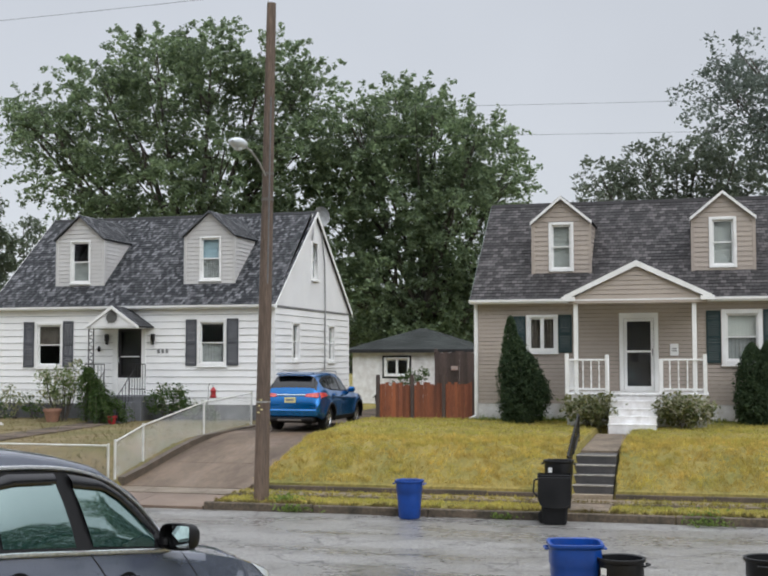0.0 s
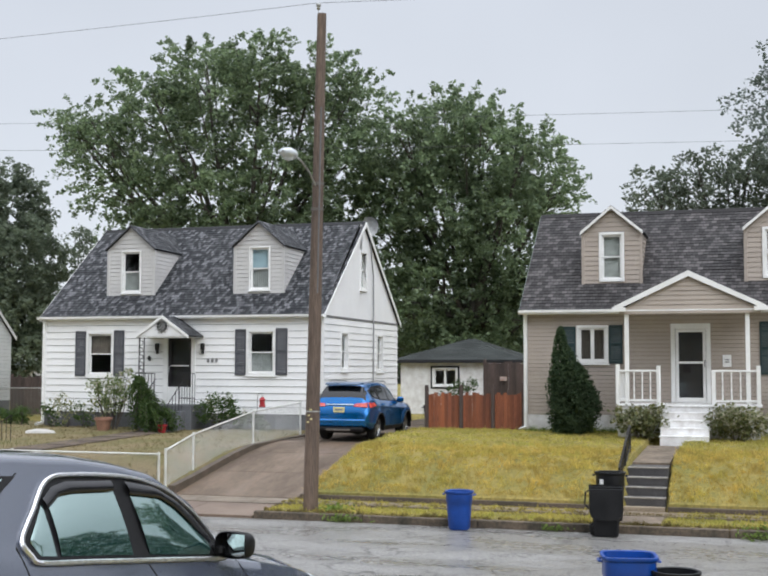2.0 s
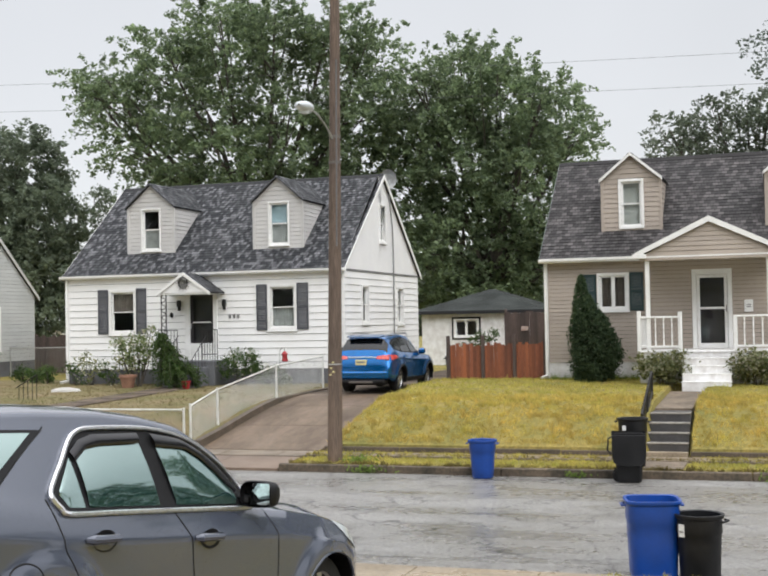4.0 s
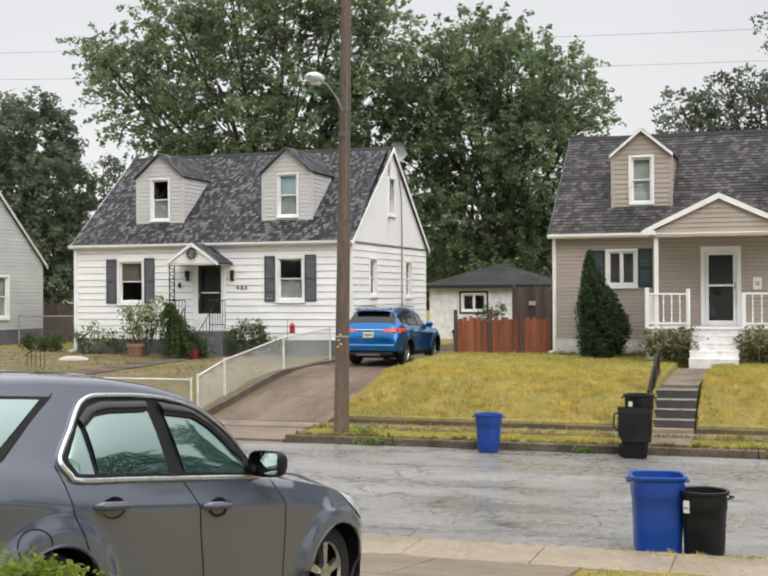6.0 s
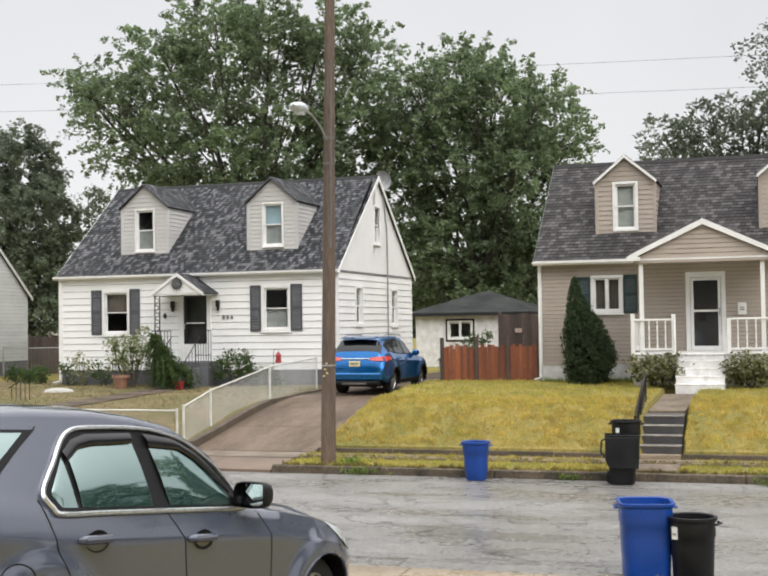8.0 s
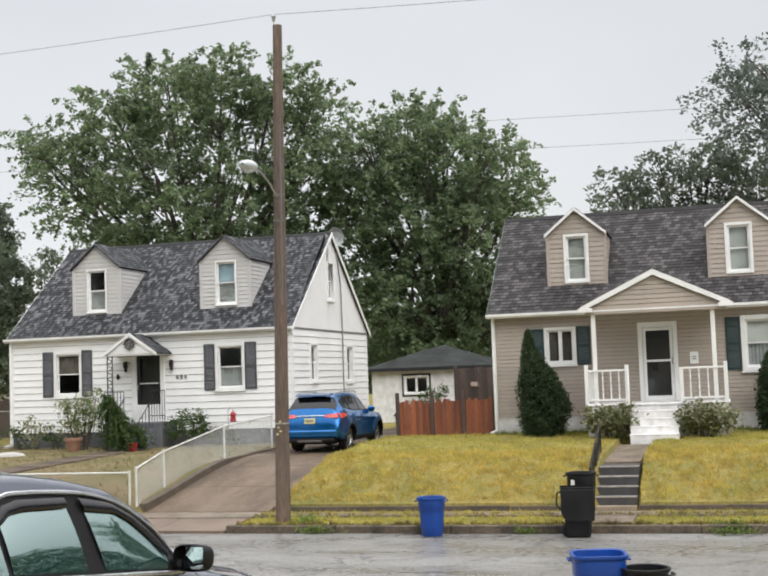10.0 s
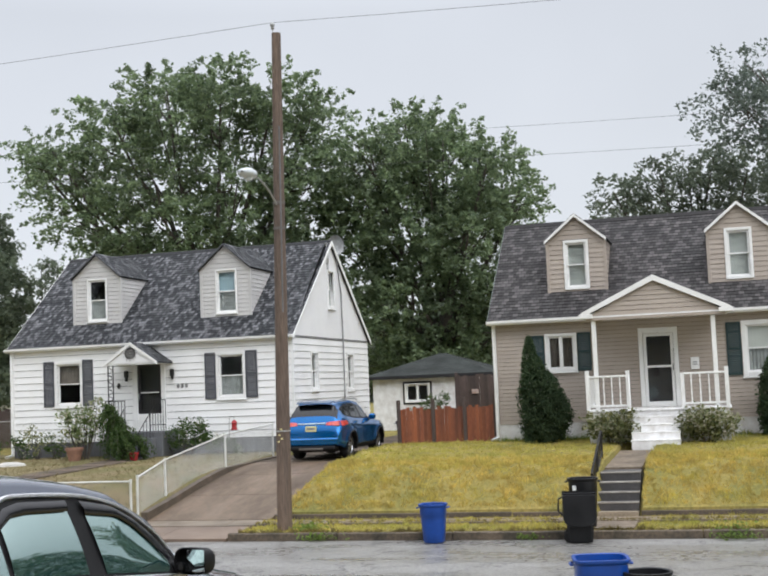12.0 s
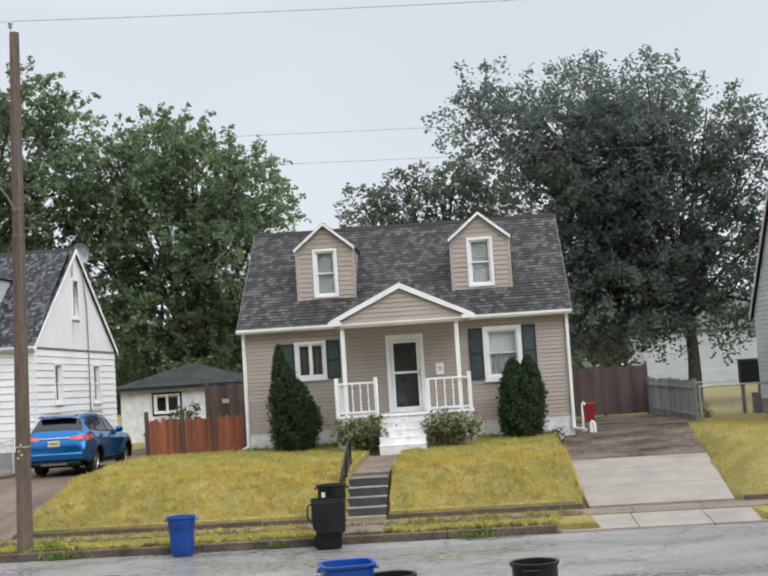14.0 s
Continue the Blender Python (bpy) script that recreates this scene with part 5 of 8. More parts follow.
def leaf_mesh(name, centres, size, material, parent=None, droop=0.3, slim=0.55, label="", kind="", seed=1):
    """Many small leaves, each a bent diamond of four corners with its own turn."""
    r = np.random.default_rng(seed)
    c = np.asarray(centres, float)
    n = len(c)
    way = r.normal(size=(n, 3))
    way[:, 2] = way[:, 2] * 0.6 - droop
    way /= np.linalg.norm(way, axis=1)[:, None]
    side = np.cross(way, r.normal(size=(n, 3)))
    side /= np.linalg.norm(side, axis=1)[:, None] + 1e-9
    s = size * r.uniform(0.6, 1.3, (n, 1))
    bend = np.cross(way, side) * s * 0.15
    v = np.stack([c - way * s * 0.5, c + side * s * slim * 0.5 + bend, c + way * s * 0.5, c - side * s * slim * 0.5 + bend], 1).reshape(-1, 3)
    me = bpy.data.meshes.new(name)
    me.vertices.add(4 * n)
    me.vertices.foreach_set("co", v.astype(np.float32).ravel())
    me.loops.add(4 * n)
    me.loops.foreach_set("vertex_index", np.arange(4 * n, dtype=np.int32))
    me.polygons.add(n)
    me.polygons.foreach_set("loop_start", np.arange(0, 4 * n, 4, dtype=np.int32))
    me.update(calc_edges=True)
    me.validate()
    me.materials.append(material)
    ob = new(name, me)
    if parent is not None:
        ob.parent = parent
    return tagged(ob, label, kind=kind)


def sprays(lobes, per_area, each, length, thin, seed, inner=0.4):
    """Leaf places along twigs that reach out of the lobes and bow at their ends, which leaves an uneven edge and gaps."""
    r = np.random.default_rng(seed)
    out = []
    for x, y, z, rad in lobes:
        n = max(6, int(per_area * rad * rad))
        d = r.normal(size=(n, 3))
        d /= np.linalg.norm(d, axis=1)[:, None]
        k = rad * (inner + (0.95 - inner) * r.random((n, 1)) ** 0.7)
        start = np.array([x, y, z]) + d * k * np.array([1, 1, 0.95])
        way = d + r.normal(0, 0.45, (n, 3)) + np.array([0, 0, 0.4])
        way /= np.linalg.norm(way, axis=1)[:, None]
        long = length * r.uniform(0.5, 1.4, (n, 1, 1))
        t = r.random((n, each, 1)) ** 0.8
        pts = start[:, None, :] + way[:, None, :] * long * t - np.array([0, 0, 0.35]) * long * t * t
        pts += r.normal(size=(n, each, 3)) * thin * (1.15 - 0.6 * t)
        out.append(pts.reshape(-1, 3))
    return np.concatenate(out)


def clumps(lobes, per_area, leaves_each, spread, seed, flat=0.6, inner=0.55):
    """Leaf places: clumps scattered in and on the lobes (x, y, z, radius), more on the outside."""
    r = np.random.default_rng(seed)
    out = []
    for x, y, z, rad in lobes:
        n = max(4, int(per_area * rad * rad))
        d = r.normal(size=(n, 3))
        d /= np.linalg.norm(d, axis=1)[:, None]
        k = rad * (inner + (1.08 - inner) * r.random((n, 1)) ** 0.6)
        centre = np.array([x, y, z]) + d * k * np.array([1, 1, 0.92])
        spr = spread * r.uniform(0.5, 1.35, (n, 1, 1))
        off = r.normal(size=(n, leaves_each, 3)) * spr * np.array([1, 1, flat])
        out.append((centre[:, None, :] + off).reshape(-1, 3))
    return np.concatenate(out)


def tree(x, y, z, trunk_r, fork, lobes, depth, per_area, each, size, spread, leaf, label, seed, group="", droop=0.35, core=(), reach=1.15):
    """A tapered trunk, limbs to each lobe of the crown, and the crown's leaves. lobes: (x, z, radius) in the world."""
    r = random.Random(seed)
    thing = root("tree", pose(x, y, z), label, "tree", group)
    trunk = Shape()
    trunk.tube([(0, 0, -0.2), (0.05, 0, fork * 0.4), (-0.05, 0.05, fork)], [trunk_r * 1.3, trunk_r, trunk_r * 0.8], 12)
    put("trunk", trunk, M_BARK, thing, smooth=True)
    full = []
    for k, (lx, lz, rad) in enumerate((a, b, c * (1.0 - 0.13 * (reach - 1.15) / 0.55)) for a, b, c in lobes):
        for m in range(2):
            ly = depth * (0.5 * m - 0.25) + r.uniform(-0.8, 0.8) * rad * 0.6
            full.append((lx - x + r.uniform(-0.2, 0.2), ly, lz - z - 0.2 * m, rad * (1.0 if m == 0 else 0.9)))
        end = Vector((lx - x, full[-2][1], lz - z))
        start = Vector((-0.05, 0.05, fork * r.uniform(0.7, 1.0)))
        bend = start.lerp(end, 0.45) + Vector((r.uniform(-0.4, 0.4), r.uniform(-0.4, 0.4), rad * 0.35))
        limb = Shape().tube([start, start.lerp(bend, 0.5), bend, bend.lerp(end, 0.6), end + Vector((0, 0, rad * 0.5))], [trunk_r * 0.5, trunk_r * 0.42, trunk_r * 0.3, trunk_r * 0.2, 0.03], 7)
        for q in range(5):
            d = Vector((r.uniform(-1, 1), r.uniform(-1, 1), r.uniform(-0.2, 1))).normalized() * rad * r.uniform(0.6, 0.95)
            s0 = bend.lerp(end, r.uniform(0.2, 0.9))
            limb.tube([s0, s0 + d * 0.5 + Vector((0, 0, 0.15)), end + d], [trunk_r * 0.16, trunk_r * 0.1, 0.015], 5)
        put("limb", limb, M_BARK, thing, smooth=True)
    leaf_mesh("crown", sprays(full, per_area, each, reach, spread, seed), size, leaf, thing, droop, label="leafy crown with uneven edge and gaps", seed=seed)
    if core:
        inner = [(cx - x, r.uniform(-0.8, 0.8), cz - z, rad) for cx, cz, rad in core]
        leaf_mesh("inner_crown", clumps(inner, 62, 16, 0.3, seed + 1, 0.7, 0.15), size, M_LEAF_CEDAR, thing, droop, label="dense dark inner foliage", seed=seed + 1)
    return thing


LOBES_A = [(-29.6, 19.2, 3.1), (-33.2, 18.0, 2.9), (-36.7, 16.6, 2.1), (-38.5, 17.0, 1.1), (-26.0, 19.3, 2.5), (-23.0, 18.9, 2.2), (-20.8, 17.7, 1.5),
           (-34.7, 13.5, 2.4), (-30.1, 13.6, 3.4), (-25.3, 13.4, 3.4), (-21.8, 14.4, 2.9), (-27.5, 9.5, 2.8), (-22.5, 9.5, 2.8), (-32.5, 10.2, 2.2)]
LOBES_B = [(-15.8, 16.6, 1.9), (-17.7, 15.0, 2.2), (-13.6, 14.8, 2.6), (-11.2, 13.9, 1.9), (-9.7, 12.6, 1.0), (-15.8, 11.2, 3.0), (-12.3, 10.4, 3.0),
           (-10.9, 7.5, 2.0), (-16.3, 7.3, 2.8), (-13.6, 6.8, 2.5), (-19.0, 9.5, 2.2), (-18.5, 5.5, 2.0), (-11.5, 4.8, 1.8), (-15.0, 4.0, 2.0), (-19.2, 13.2, 1.9)]
LOBES_C = [(2.3, 15.3, 1.7), (6.2, 15.6, 1.6), (8.9, 15.1, 1.9), (11.6, 13.5, 2.0), (13.2, 11.8, 1.6), (4.2, 13.2, 2.1), (7.3, 12.3, 2.9), (10.5, 10.9, 2.5),
           (5.5, 9.2, 2.6), (8.8, 8.3, 2.7), (7.2, 5.8, 2.4), (11.9, 8.6, 1.8), (5.7, 5.4, 1.5), (13.6, 8.5, 1.4), (0.9, 15.0, 1.1), (12.4, 6.2, 1.2), (13.9, 5.4, 1.1), (11.3, 4.9, 0.9)]
CORE_C = [(5.6, 12.2, 1.4), (7.6, 12.5, 1.5), (6.2, 10.6, 1.9), (8.0, 10.3, 1.7), (6.6, 8.5, 1.8), (8.3, 7.9, 1.8), (5.2, 7.4, 1.3), (6.6, 6.1, 1.8),
          (8.7, 5.7, 1.6), (10.0, 6.6, 1.2), (5.6, 4.9, 1.4), (4.9, 9.6, 1.1), (6.6, 14.4, 1.1), (8.8, 14.2, 1.2), (9.3, 12.4, 1.1), (4.2, 13.0, 1.2), (10.8, 8.4, 1.0)]
LOBES_D = [(-4.6, 11.5, 1.1), (-2.4, 12.0, 1.7), (0.0, 12.2, 1.9), (1.7, 11.6, 1.9), (-2.0, 9.5, 1.8), (0.8, 9.0, 2.0)]
LOBES_E = [(-45.1, 13.2, 2.8), (-43.7, 9.5, 2.7), (-44.7, 6.0, 3.2), (-42.3, 7.2, 1.5), (-42.6, 4.0, 1.5), (-48.5, 10.0, 3.4)]
LOBES_F = [(-46.4, 11.6, 1.6), (-45.2, 10.5, 1.0), (-46.8, 8.5, 1.6), (-47.6, 5.8, 1.7)]
tree(-28.0, 63.5, 1.2, 0.45, 6.0, LOBES_A, 3.6, 17, 38, 0.26, 0.12, M_LEAF_MAPLE, "tall spreading maple with dense green crown behind the houses", 11, reach=1.7)
tree(-14.5, 64.0, 1.2, 0.4, 4.5, LOBES_B, 3.6, 20, 38, 0.25, 0.13, M_LEAF_MAPLE, "broad dark green maple standing behind the low garage", 12, reach=1.5)
tree(10.2, 56.0, 1.2, 0.27, 5.2, LOBES_C, 3.4, 15, 34, 0.22, 0.2, M_LEAF_DARK, "tall dark tree with feathery crown behind the driveway", 13, core=CORE_C)
tree(-1.0, 61.0, 1.2, 0.25, 6.0, LOBES_D, 2.4, 13, 34, 0.24, 0.18, M_LEAF_GREY, "grey-green tree rising behind the taupe cottage", 14)
tree(-45.5, 65.0, 1.2, 0.4, 3.0, LOBES_E, 3.6, 18, 34, 0.30, 0.2, M_LEAF_HAZY, "dark leafy tree at the end of the gardens", 15)
tree(-46.6, 77.0, 1.2, 0.2, 4.0, LOBES_F, 2.0, 10, 26, 0.30, 0.2, M_LEAF_GREY, "small sparse tree beyond the gardens", 16)


def far_woods():
    """The line of woods beyond the gardens, all round."""
    lobes = []
    r = random.Random(5)
    for k in range(130):
        a = r.uniform(0, 2 * math.pi)
        d = r.uniform(120, 160)
        rad = r.uniform(4, 8)
        lobes.append((d * math.sin(a), 20 + d * math.cos(a), 1 + rad * 0.8, rad))
    leaf_mesh("far_woods", clumps(lobes, 2.2, 14, 1.1, 5), 1.3, M_LEAF_GREY, None, 0.1, 0.8, seed=3, kind="stuff", label="distant belt of grey-green woods beyond the gardens")


far_woods()
side_tree = [o for o in scene.objects if o.name.startswith("tree") and o.parent is None][4]
# Unseen copies, added so the car windows reflect a line of trees.
for k, (sx, sy, turn) in enumerate(((25, 49, 40), (37, 46, 130), (52, 30, 210), (40, -12, 20), (-44, -14, 75), (-9.5, -13, 10), (-24, -15, 100))):
    tagged(copy_thing(side_tree, pose(sx, sy, 1.2, 0, 0, turn) @ Matrix.Diagonal((1.3, 1.3, 1.42, 1))), group="street trees")


def grass(name, x0, x1, y0, y1, n, tall, material, seed, test=None, label="dry yellow grass blades covering the lawn bank"):
    r = np.random.default_rng(seed)
    xs, ys = r.uniform(x0, x1, n), r.uniform(y0, y1, n)
    verts, faces = [], []
    for x, y, a, h, lx, ly in zip(xs, ys, r.uniform(0, math.pi, n), r.uniform(0.5, 1.2, n) * tall, r.normal(0, 0.35, n), r.normal(-0.15, 0.35, n)):
        if test and not test(x, y):
            continue
        z = (0.182 if 25.37 < y < 26.06 else height(x, y)) - 0.01
        h *= 0.72 + 0.6 * max(noise.noise((x * 2.4, y * 3.0, 4.0)), -0.3) + 1.5 * max(noise.noise((x * 6.5, y * 6.5, 9.0)), -0.4)
        if 26.2 < y < 34 and x > -9.5:
            z += 0.035 * noise.noise((x * 2.4, y * 3.0, 4.0)) + 0.05 * noise.noise((x * 0.55, y * 0.5, 8.0))
        if z < 0.05:
            continue
        k, w = len(verts), 0.011
        dx, dy = w * math.cos(a), w * math.sin(a)
        verts += [(x - dx, y - dy, z), (x + dx, y + dy, z), (x + h * lx, y + h * ly, z + h)]
        faces.append((k, k + 1, k + 2))
    s = Shape()
    s.v, s.f = verts, faces
    put(name, s, material, kind="stuff", label=label, category="grass")


clear_of_path = lambda x, y: not (-2.6 < x < -1.6 and y < 32.7) and not (-6.3 < x < 3.1 and y > 34.9) and y > 26.15
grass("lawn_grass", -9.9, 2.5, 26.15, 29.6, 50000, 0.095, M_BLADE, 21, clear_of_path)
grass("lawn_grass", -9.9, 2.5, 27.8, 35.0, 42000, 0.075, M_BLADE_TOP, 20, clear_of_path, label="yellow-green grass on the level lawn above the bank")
grass("verge_grass", -10, 1.9, 24.16, 25.36, 12000, 0.075, M_BLADE_TOP, 22, lambda x, y: not -2.6 < x < -1.58, label="uneven yellow-green grass along the kerb")
grass("lawn_weeds", -6.1, -3.5, 34.2, 34.88, 900, 0.16, M_BLADE_GREEN, 35, label="green weeds along the cottage foundation")
grass("lawn_weeds", 0.4, 3.0, 34.35, 34.88, 800, 0.14, M_BLADE_GREEN, 36, label="green weeds along the cottage foundation")
grass("kerb_weeds", -9.9, 1.8, 24.02, 24.24, 5200, 0.085, M_BLADE_DRY, 28, label="brown grass hanging over the far kerb")
grass("kerb_weeds", -9.9, 2.4, 25.36, 25.62, 3000, 0.07, M_BLADE_DRY, 29, label="brown grass creeping over the far pavement")
grass("kerb_weeds", -9.9, 2.4, 25.4, 26.06, 7500, 0.07, M_BLADE_TOP, 30, lambda x, y: noise.noise((x * 1.1, y * 2.5, 2.0)) > -0.22 and not -3.2 < x < -1.4, label="yellow grass spreading over the far pavement")
grass("lawn_grass", 5.6, 14, 26.15, 37, 16000, 0.085, M_BLADE, 23, lambda x, y: x > east_edge(y))
grass("verge_grass", 6.4, 14, 24.16, 25.36, 3000, 0.075, M_BLADE, 24, label="uneven yellow-green grass along the kerb")
grass("lawn_grass", -30, -13.1, 26.5, 37.0, 26000, 0.06, M_BLADE_DULL, 25, label="thin yellowed grass before the white cottage")
grass("lawn_grass", -1.9, 6, 8.5, 13.3, 15000, 0.06, M_BLADE, 26, label="yellow-green near lawn beside the pavement")
grass("kerb_weeds", -1.85, 5, 14.2, 14.44, 3200, 0.05, M_BLADE_TOP, 27, label="green weeds growing along the near kerb")


def tuft(x, y, z, rad, tall, n, material, label, seed, size=0.07):
    r = np.random.default_rng(seed)
    pts = np.stack([r.normal(0, rad * 0.5, n), r.normal(0, rad * 0.3, n), np.abs(r.normal(0, tall * 0.5, n))], 1)
    stem = Shape()
    for k in range(6):
        a = r.uniform(0, 6.28)
        stem.tube([(0, 0, -0.02), (rad * 0.4 * math.cos(a), rad * 0.3 * math.sin(a), tall * 0.6)], 0.005, 4)
    thing = root("weed", pose(x, y, z), label, "plant")
    put("stem", stem, M_SHRUB_GREEN, thing)
    leaf_mesh("foliage", pts, size, material, thing, 0.1, 0.6, seed=seed)


tuft(0.25, 23.93, 0.0, 0.5, 0.22, 260, M_BLADE_GREEN, "green weed sprawling over the kerb", 31)
tuft(-7.9, 23.95, 0.02, 0.45, 0.15, 160, M_BLADE_GREEN, "green weeds below the pole at the kerb", 32)
tuft(-8.3, 24.5, 0.15, 0.4, 0.16, 160, M_BLADE_GREEN, "green weeds round the foot of the pole", 33)
tuft(-3.6, 23.95, 0.02, 0.3, 0.1, 80, M_BLADE_GREEN, "small weeds in the gutter", 34)


def arborvitae(x, y, tips, rad, tall, label, seed, blunt=1.05):
    """A dense conical evergreen of upright sprays; tips: offset and height of each point."""
    r = np.random.default_rng(seed)
    thing = root("evergreen_shrub", pose(x, y, height(x, y)), label, "shrub")
    put("trunk", Shape().tube([(0, 0, -0.1), (0, 0, tall * 0.7)], [0.06, 0.02], 8), M_BARK, thing)
    pts = []
    for dx, top, wide in tips:
        n = 17000 // len(tips)
        t = r.random(n) ** 0.85
        prof = np.where(t < 0.25, 0.84 + 0.16 * np.sin(t / 0.25 * math.pi / 2), np.cos((t - 0.25) / 0.75 * math.pi / 2) ** blunt)
        a = r.uniform(0, 2 * math.pi, n)
        wob = 1 + 0.09 * np.sin(a * 5 + t * 17) + 0.09 * np.sin(a * 11 - t * 31) + r.normal(0, 0.09, n)
        rr = rad * wide * prof * wob * (0.75 + 0.25 * r.random(n))
        pts.append(np.stack([dx * np.clip(t * 2, 0, 1) + rr * np.cos(a), rr * np.sin(a), t * top], 1))
    leaf_mesh("foliage", np.concatenate(pts), 0.10, M_ARBOR, thing, -0.6, 0.4, seed=seed)


arborvitae(-4.72, 33.75, [(-0.27, 2.92, 0.46), (-0.14, 2.4, 0.80), (0.12, 1.95, 0.92), (0.30, 1.5, 0.85)], 0.66, 2.8, "dark green conical evergreen beside the taupe porch", 41, 0.5)
arborvitae(1.55, 34.05, [(-0.12, 2.15, 0.8), (0.30, 2.2, 0.75), (0.1, 1.5, 1.0)], 0.60, 2.2, "dark green twin-tipped evergreen under the window", 42, 0.6)


def shrub(x, y, lobes, n, size, material, label, seed, stems=7, z=None, name="shrub", extra=None, loose=0.09):
    r = random.Random(seed)
    thing = root(name, pose(x, y, height(x, y) if z is None else z), label, "shrub")
    stem = Shape()
    for k in range(stems):
        lx, ly, lz, rad = lobes[k % len(lobes)]
        stem.tube([(lx * 0.2, ly * 0.2, -0.05), (lx * 0.6 + r.uniform(-0.1, 0.1), ly * 0.6, lz * 0.6), (lx + r.uniform(-rad, rad) * 0.6, ly, lz + rad * 0.6)], [0.02, 0.014, 0.006], 5)
    put("stem", stem, M_BARK, thing)
    total = sum(l[3] ** 2 for l in lobes)
    leaf_mesh("foliage", clumps(lobes, n / total / 14, 14, loose, seed, 0.8, 0.3), size, material, thing, 0.15, 0.6, seed=seed)
    if extra:
        leaf_mesh("blossom", clumps(lobes, extra[1] / total / 6, 6, 0.06, seed + 1, 0.8, 0.7), extra[2], extra[0], thing, 0.0, 0.8, seed=seed + 1)


shrub(-2.72, 32.55, [(-0.25, 0, 0.42, 0.34), (0.28, 0, 0.38, 0.32), (0, 0.05, 0.55, 0.3), (-0.5, 0, 0.62, 0.14), (0.45, 0, 0.7, 0.12)], 1500, 0.11, M_SHRUB, "variegated shrub before the white porch wall", 51, extra=(M_BLOOM, 950, 0.08), loose=0.12)
shrub(-0.32, 32.55, [(-0.35, 0, 0.4, 0.35), (0.3, 0, 0.42, 0.36), (0, 0.05, 0.55, 0.33), (0.62, 0, 0.6, 0.14), (-0.5, 0, 0.66, 0.12)], 1600, 0.11, M_SHRUB, "variegated shrub before the white porch wall", 52, extra=(M_BLOOM, 1000, 0.08), loose=0.12)
shrub(2.5, 34.4, [(0, 0, 0.2, 0.22)], 160, 0.08, M_SHRUB_GREEN, "sparse low plant by the white foundation", 53)
shrub(-19.95, 35.7, [(-0.45, 0, 1.3, 0.34), (0.15, 0, 1.5, 0.4), (0.0, 0, 0.9, 0.42), (0.55, 0, 1.2, 0.34), (-0.75, 0, 1.4, 0.2), (0.5, 0, 1.85, 0.18)], 1150, 0.10, M_SHRUB_PALE, "tall spindly flowering shrub beside the entrance", 54, 16, extra=(M_BLOOM, 420, 0.08))


def weeping_conifer(x, y):
    """A leaning leader whose long dark strands arch over and hang to the ground."""
    r = np.random.default_rng(55)
    thing = root("weeping_conifer", pose(x, y, height(x, y)), "dark green weeping conifer draped beside the entrance steps", "shrub")
    stem = Shape().tube([(0.05, 0, -0.1), (0.0, 0, 0.7), (-0.25, 0, 1.3), (-0.5, 0, 1.75)], [0.05, 0.04, 0.03, 0.015], 7)
    places = []
    for k in range(88):
        t = 0.05 + 0.95 * r.random() ** 1.5
        start = np.array([0.05 - 0.55 * t, 0.0, 0.3 + 1.4 * t])
        turn, reach = r.uniform(0, 2 * math.pi), r.uniform(0.15, 0.85) * (1.2 - 0.6 * t)
        drop = start[2] * r.uniform(0.6, 1.0)
        out = np.array([reach * math.cos(turn) + 0.36 - 0.25 * t, 0.7 * reach * math.sin(turn), 0.0])
        u = np.linspace(0, 1, 34)[:, None]
        line_ = start + out * np.sin(u * math.pi / 2) + np.array([0, 0, 0.16]) * np.sin(u * math.pi) - np.array([0, 0, drop]) * u ** 2
        stem.tube([tuple(p) for p in line_[::8]], 0.006, 4)
        places.append(np.repeat(line_, 3, 0) + r.normal(0, 0.035, (102, 3)))
    put("stem", stem, M_BARK, thing)
    leaf_mesh("foliage", np.concatenate(places), 0.085, M_SHRUB_GREEN, thing, 0.8, 0.45, seed=55)


weeping_conifer(-18.1, 34.75)
shrub(-16.5, 36.3, [(-0.45, 0, 0.55, 0.4), (0.2, 0, 0.65, 0.42), (0.75, 0, 0.42, 0.35), (0.35, 0, 1.0, 0.2), (-0.2, 0, 0.95, 0.2)], 1900, 0.085, M_SHRUB_GREEN, "green shrub with pale blossom against the white siding", 56, extra=(M_BLOOM, 160, 0.06))
for k, (gx, gs) in enumerate(((-22.8, 0.6), (-22.2, 0.85), (-21.5, 0.6), (-20.9, 0.75), (-15.2, 0.45))):
    shrub(gx, 36.5, [(0, 0, gs * 0.7, gs * 0.5), (0.25, -0.1, gs * 0.3, gs * 0.35), (-0.2, 0, gs * 1.1, gs * 0.25)], 230, 0.1, M_SHRUB if k % 2 else M_SHRUB_GREEN, "low leafy plant along the dark foundation", 60 + k, 5, extra=(M_BLOOM, 30, 0.06))
for k, (gx, gy, gs) in enumerate(((-24.6, 37.5, 0.5), (-25.4, 38.0, 0.45), (-26.4, 38.6, 0.5))):
    shrub(gx, gy, [(0, 0, gs * 0.6, gs * 0.6)], 420, 0.1, M_SHRUB_GREEN, "weedy plant between the cottages", 70 + k, 5)
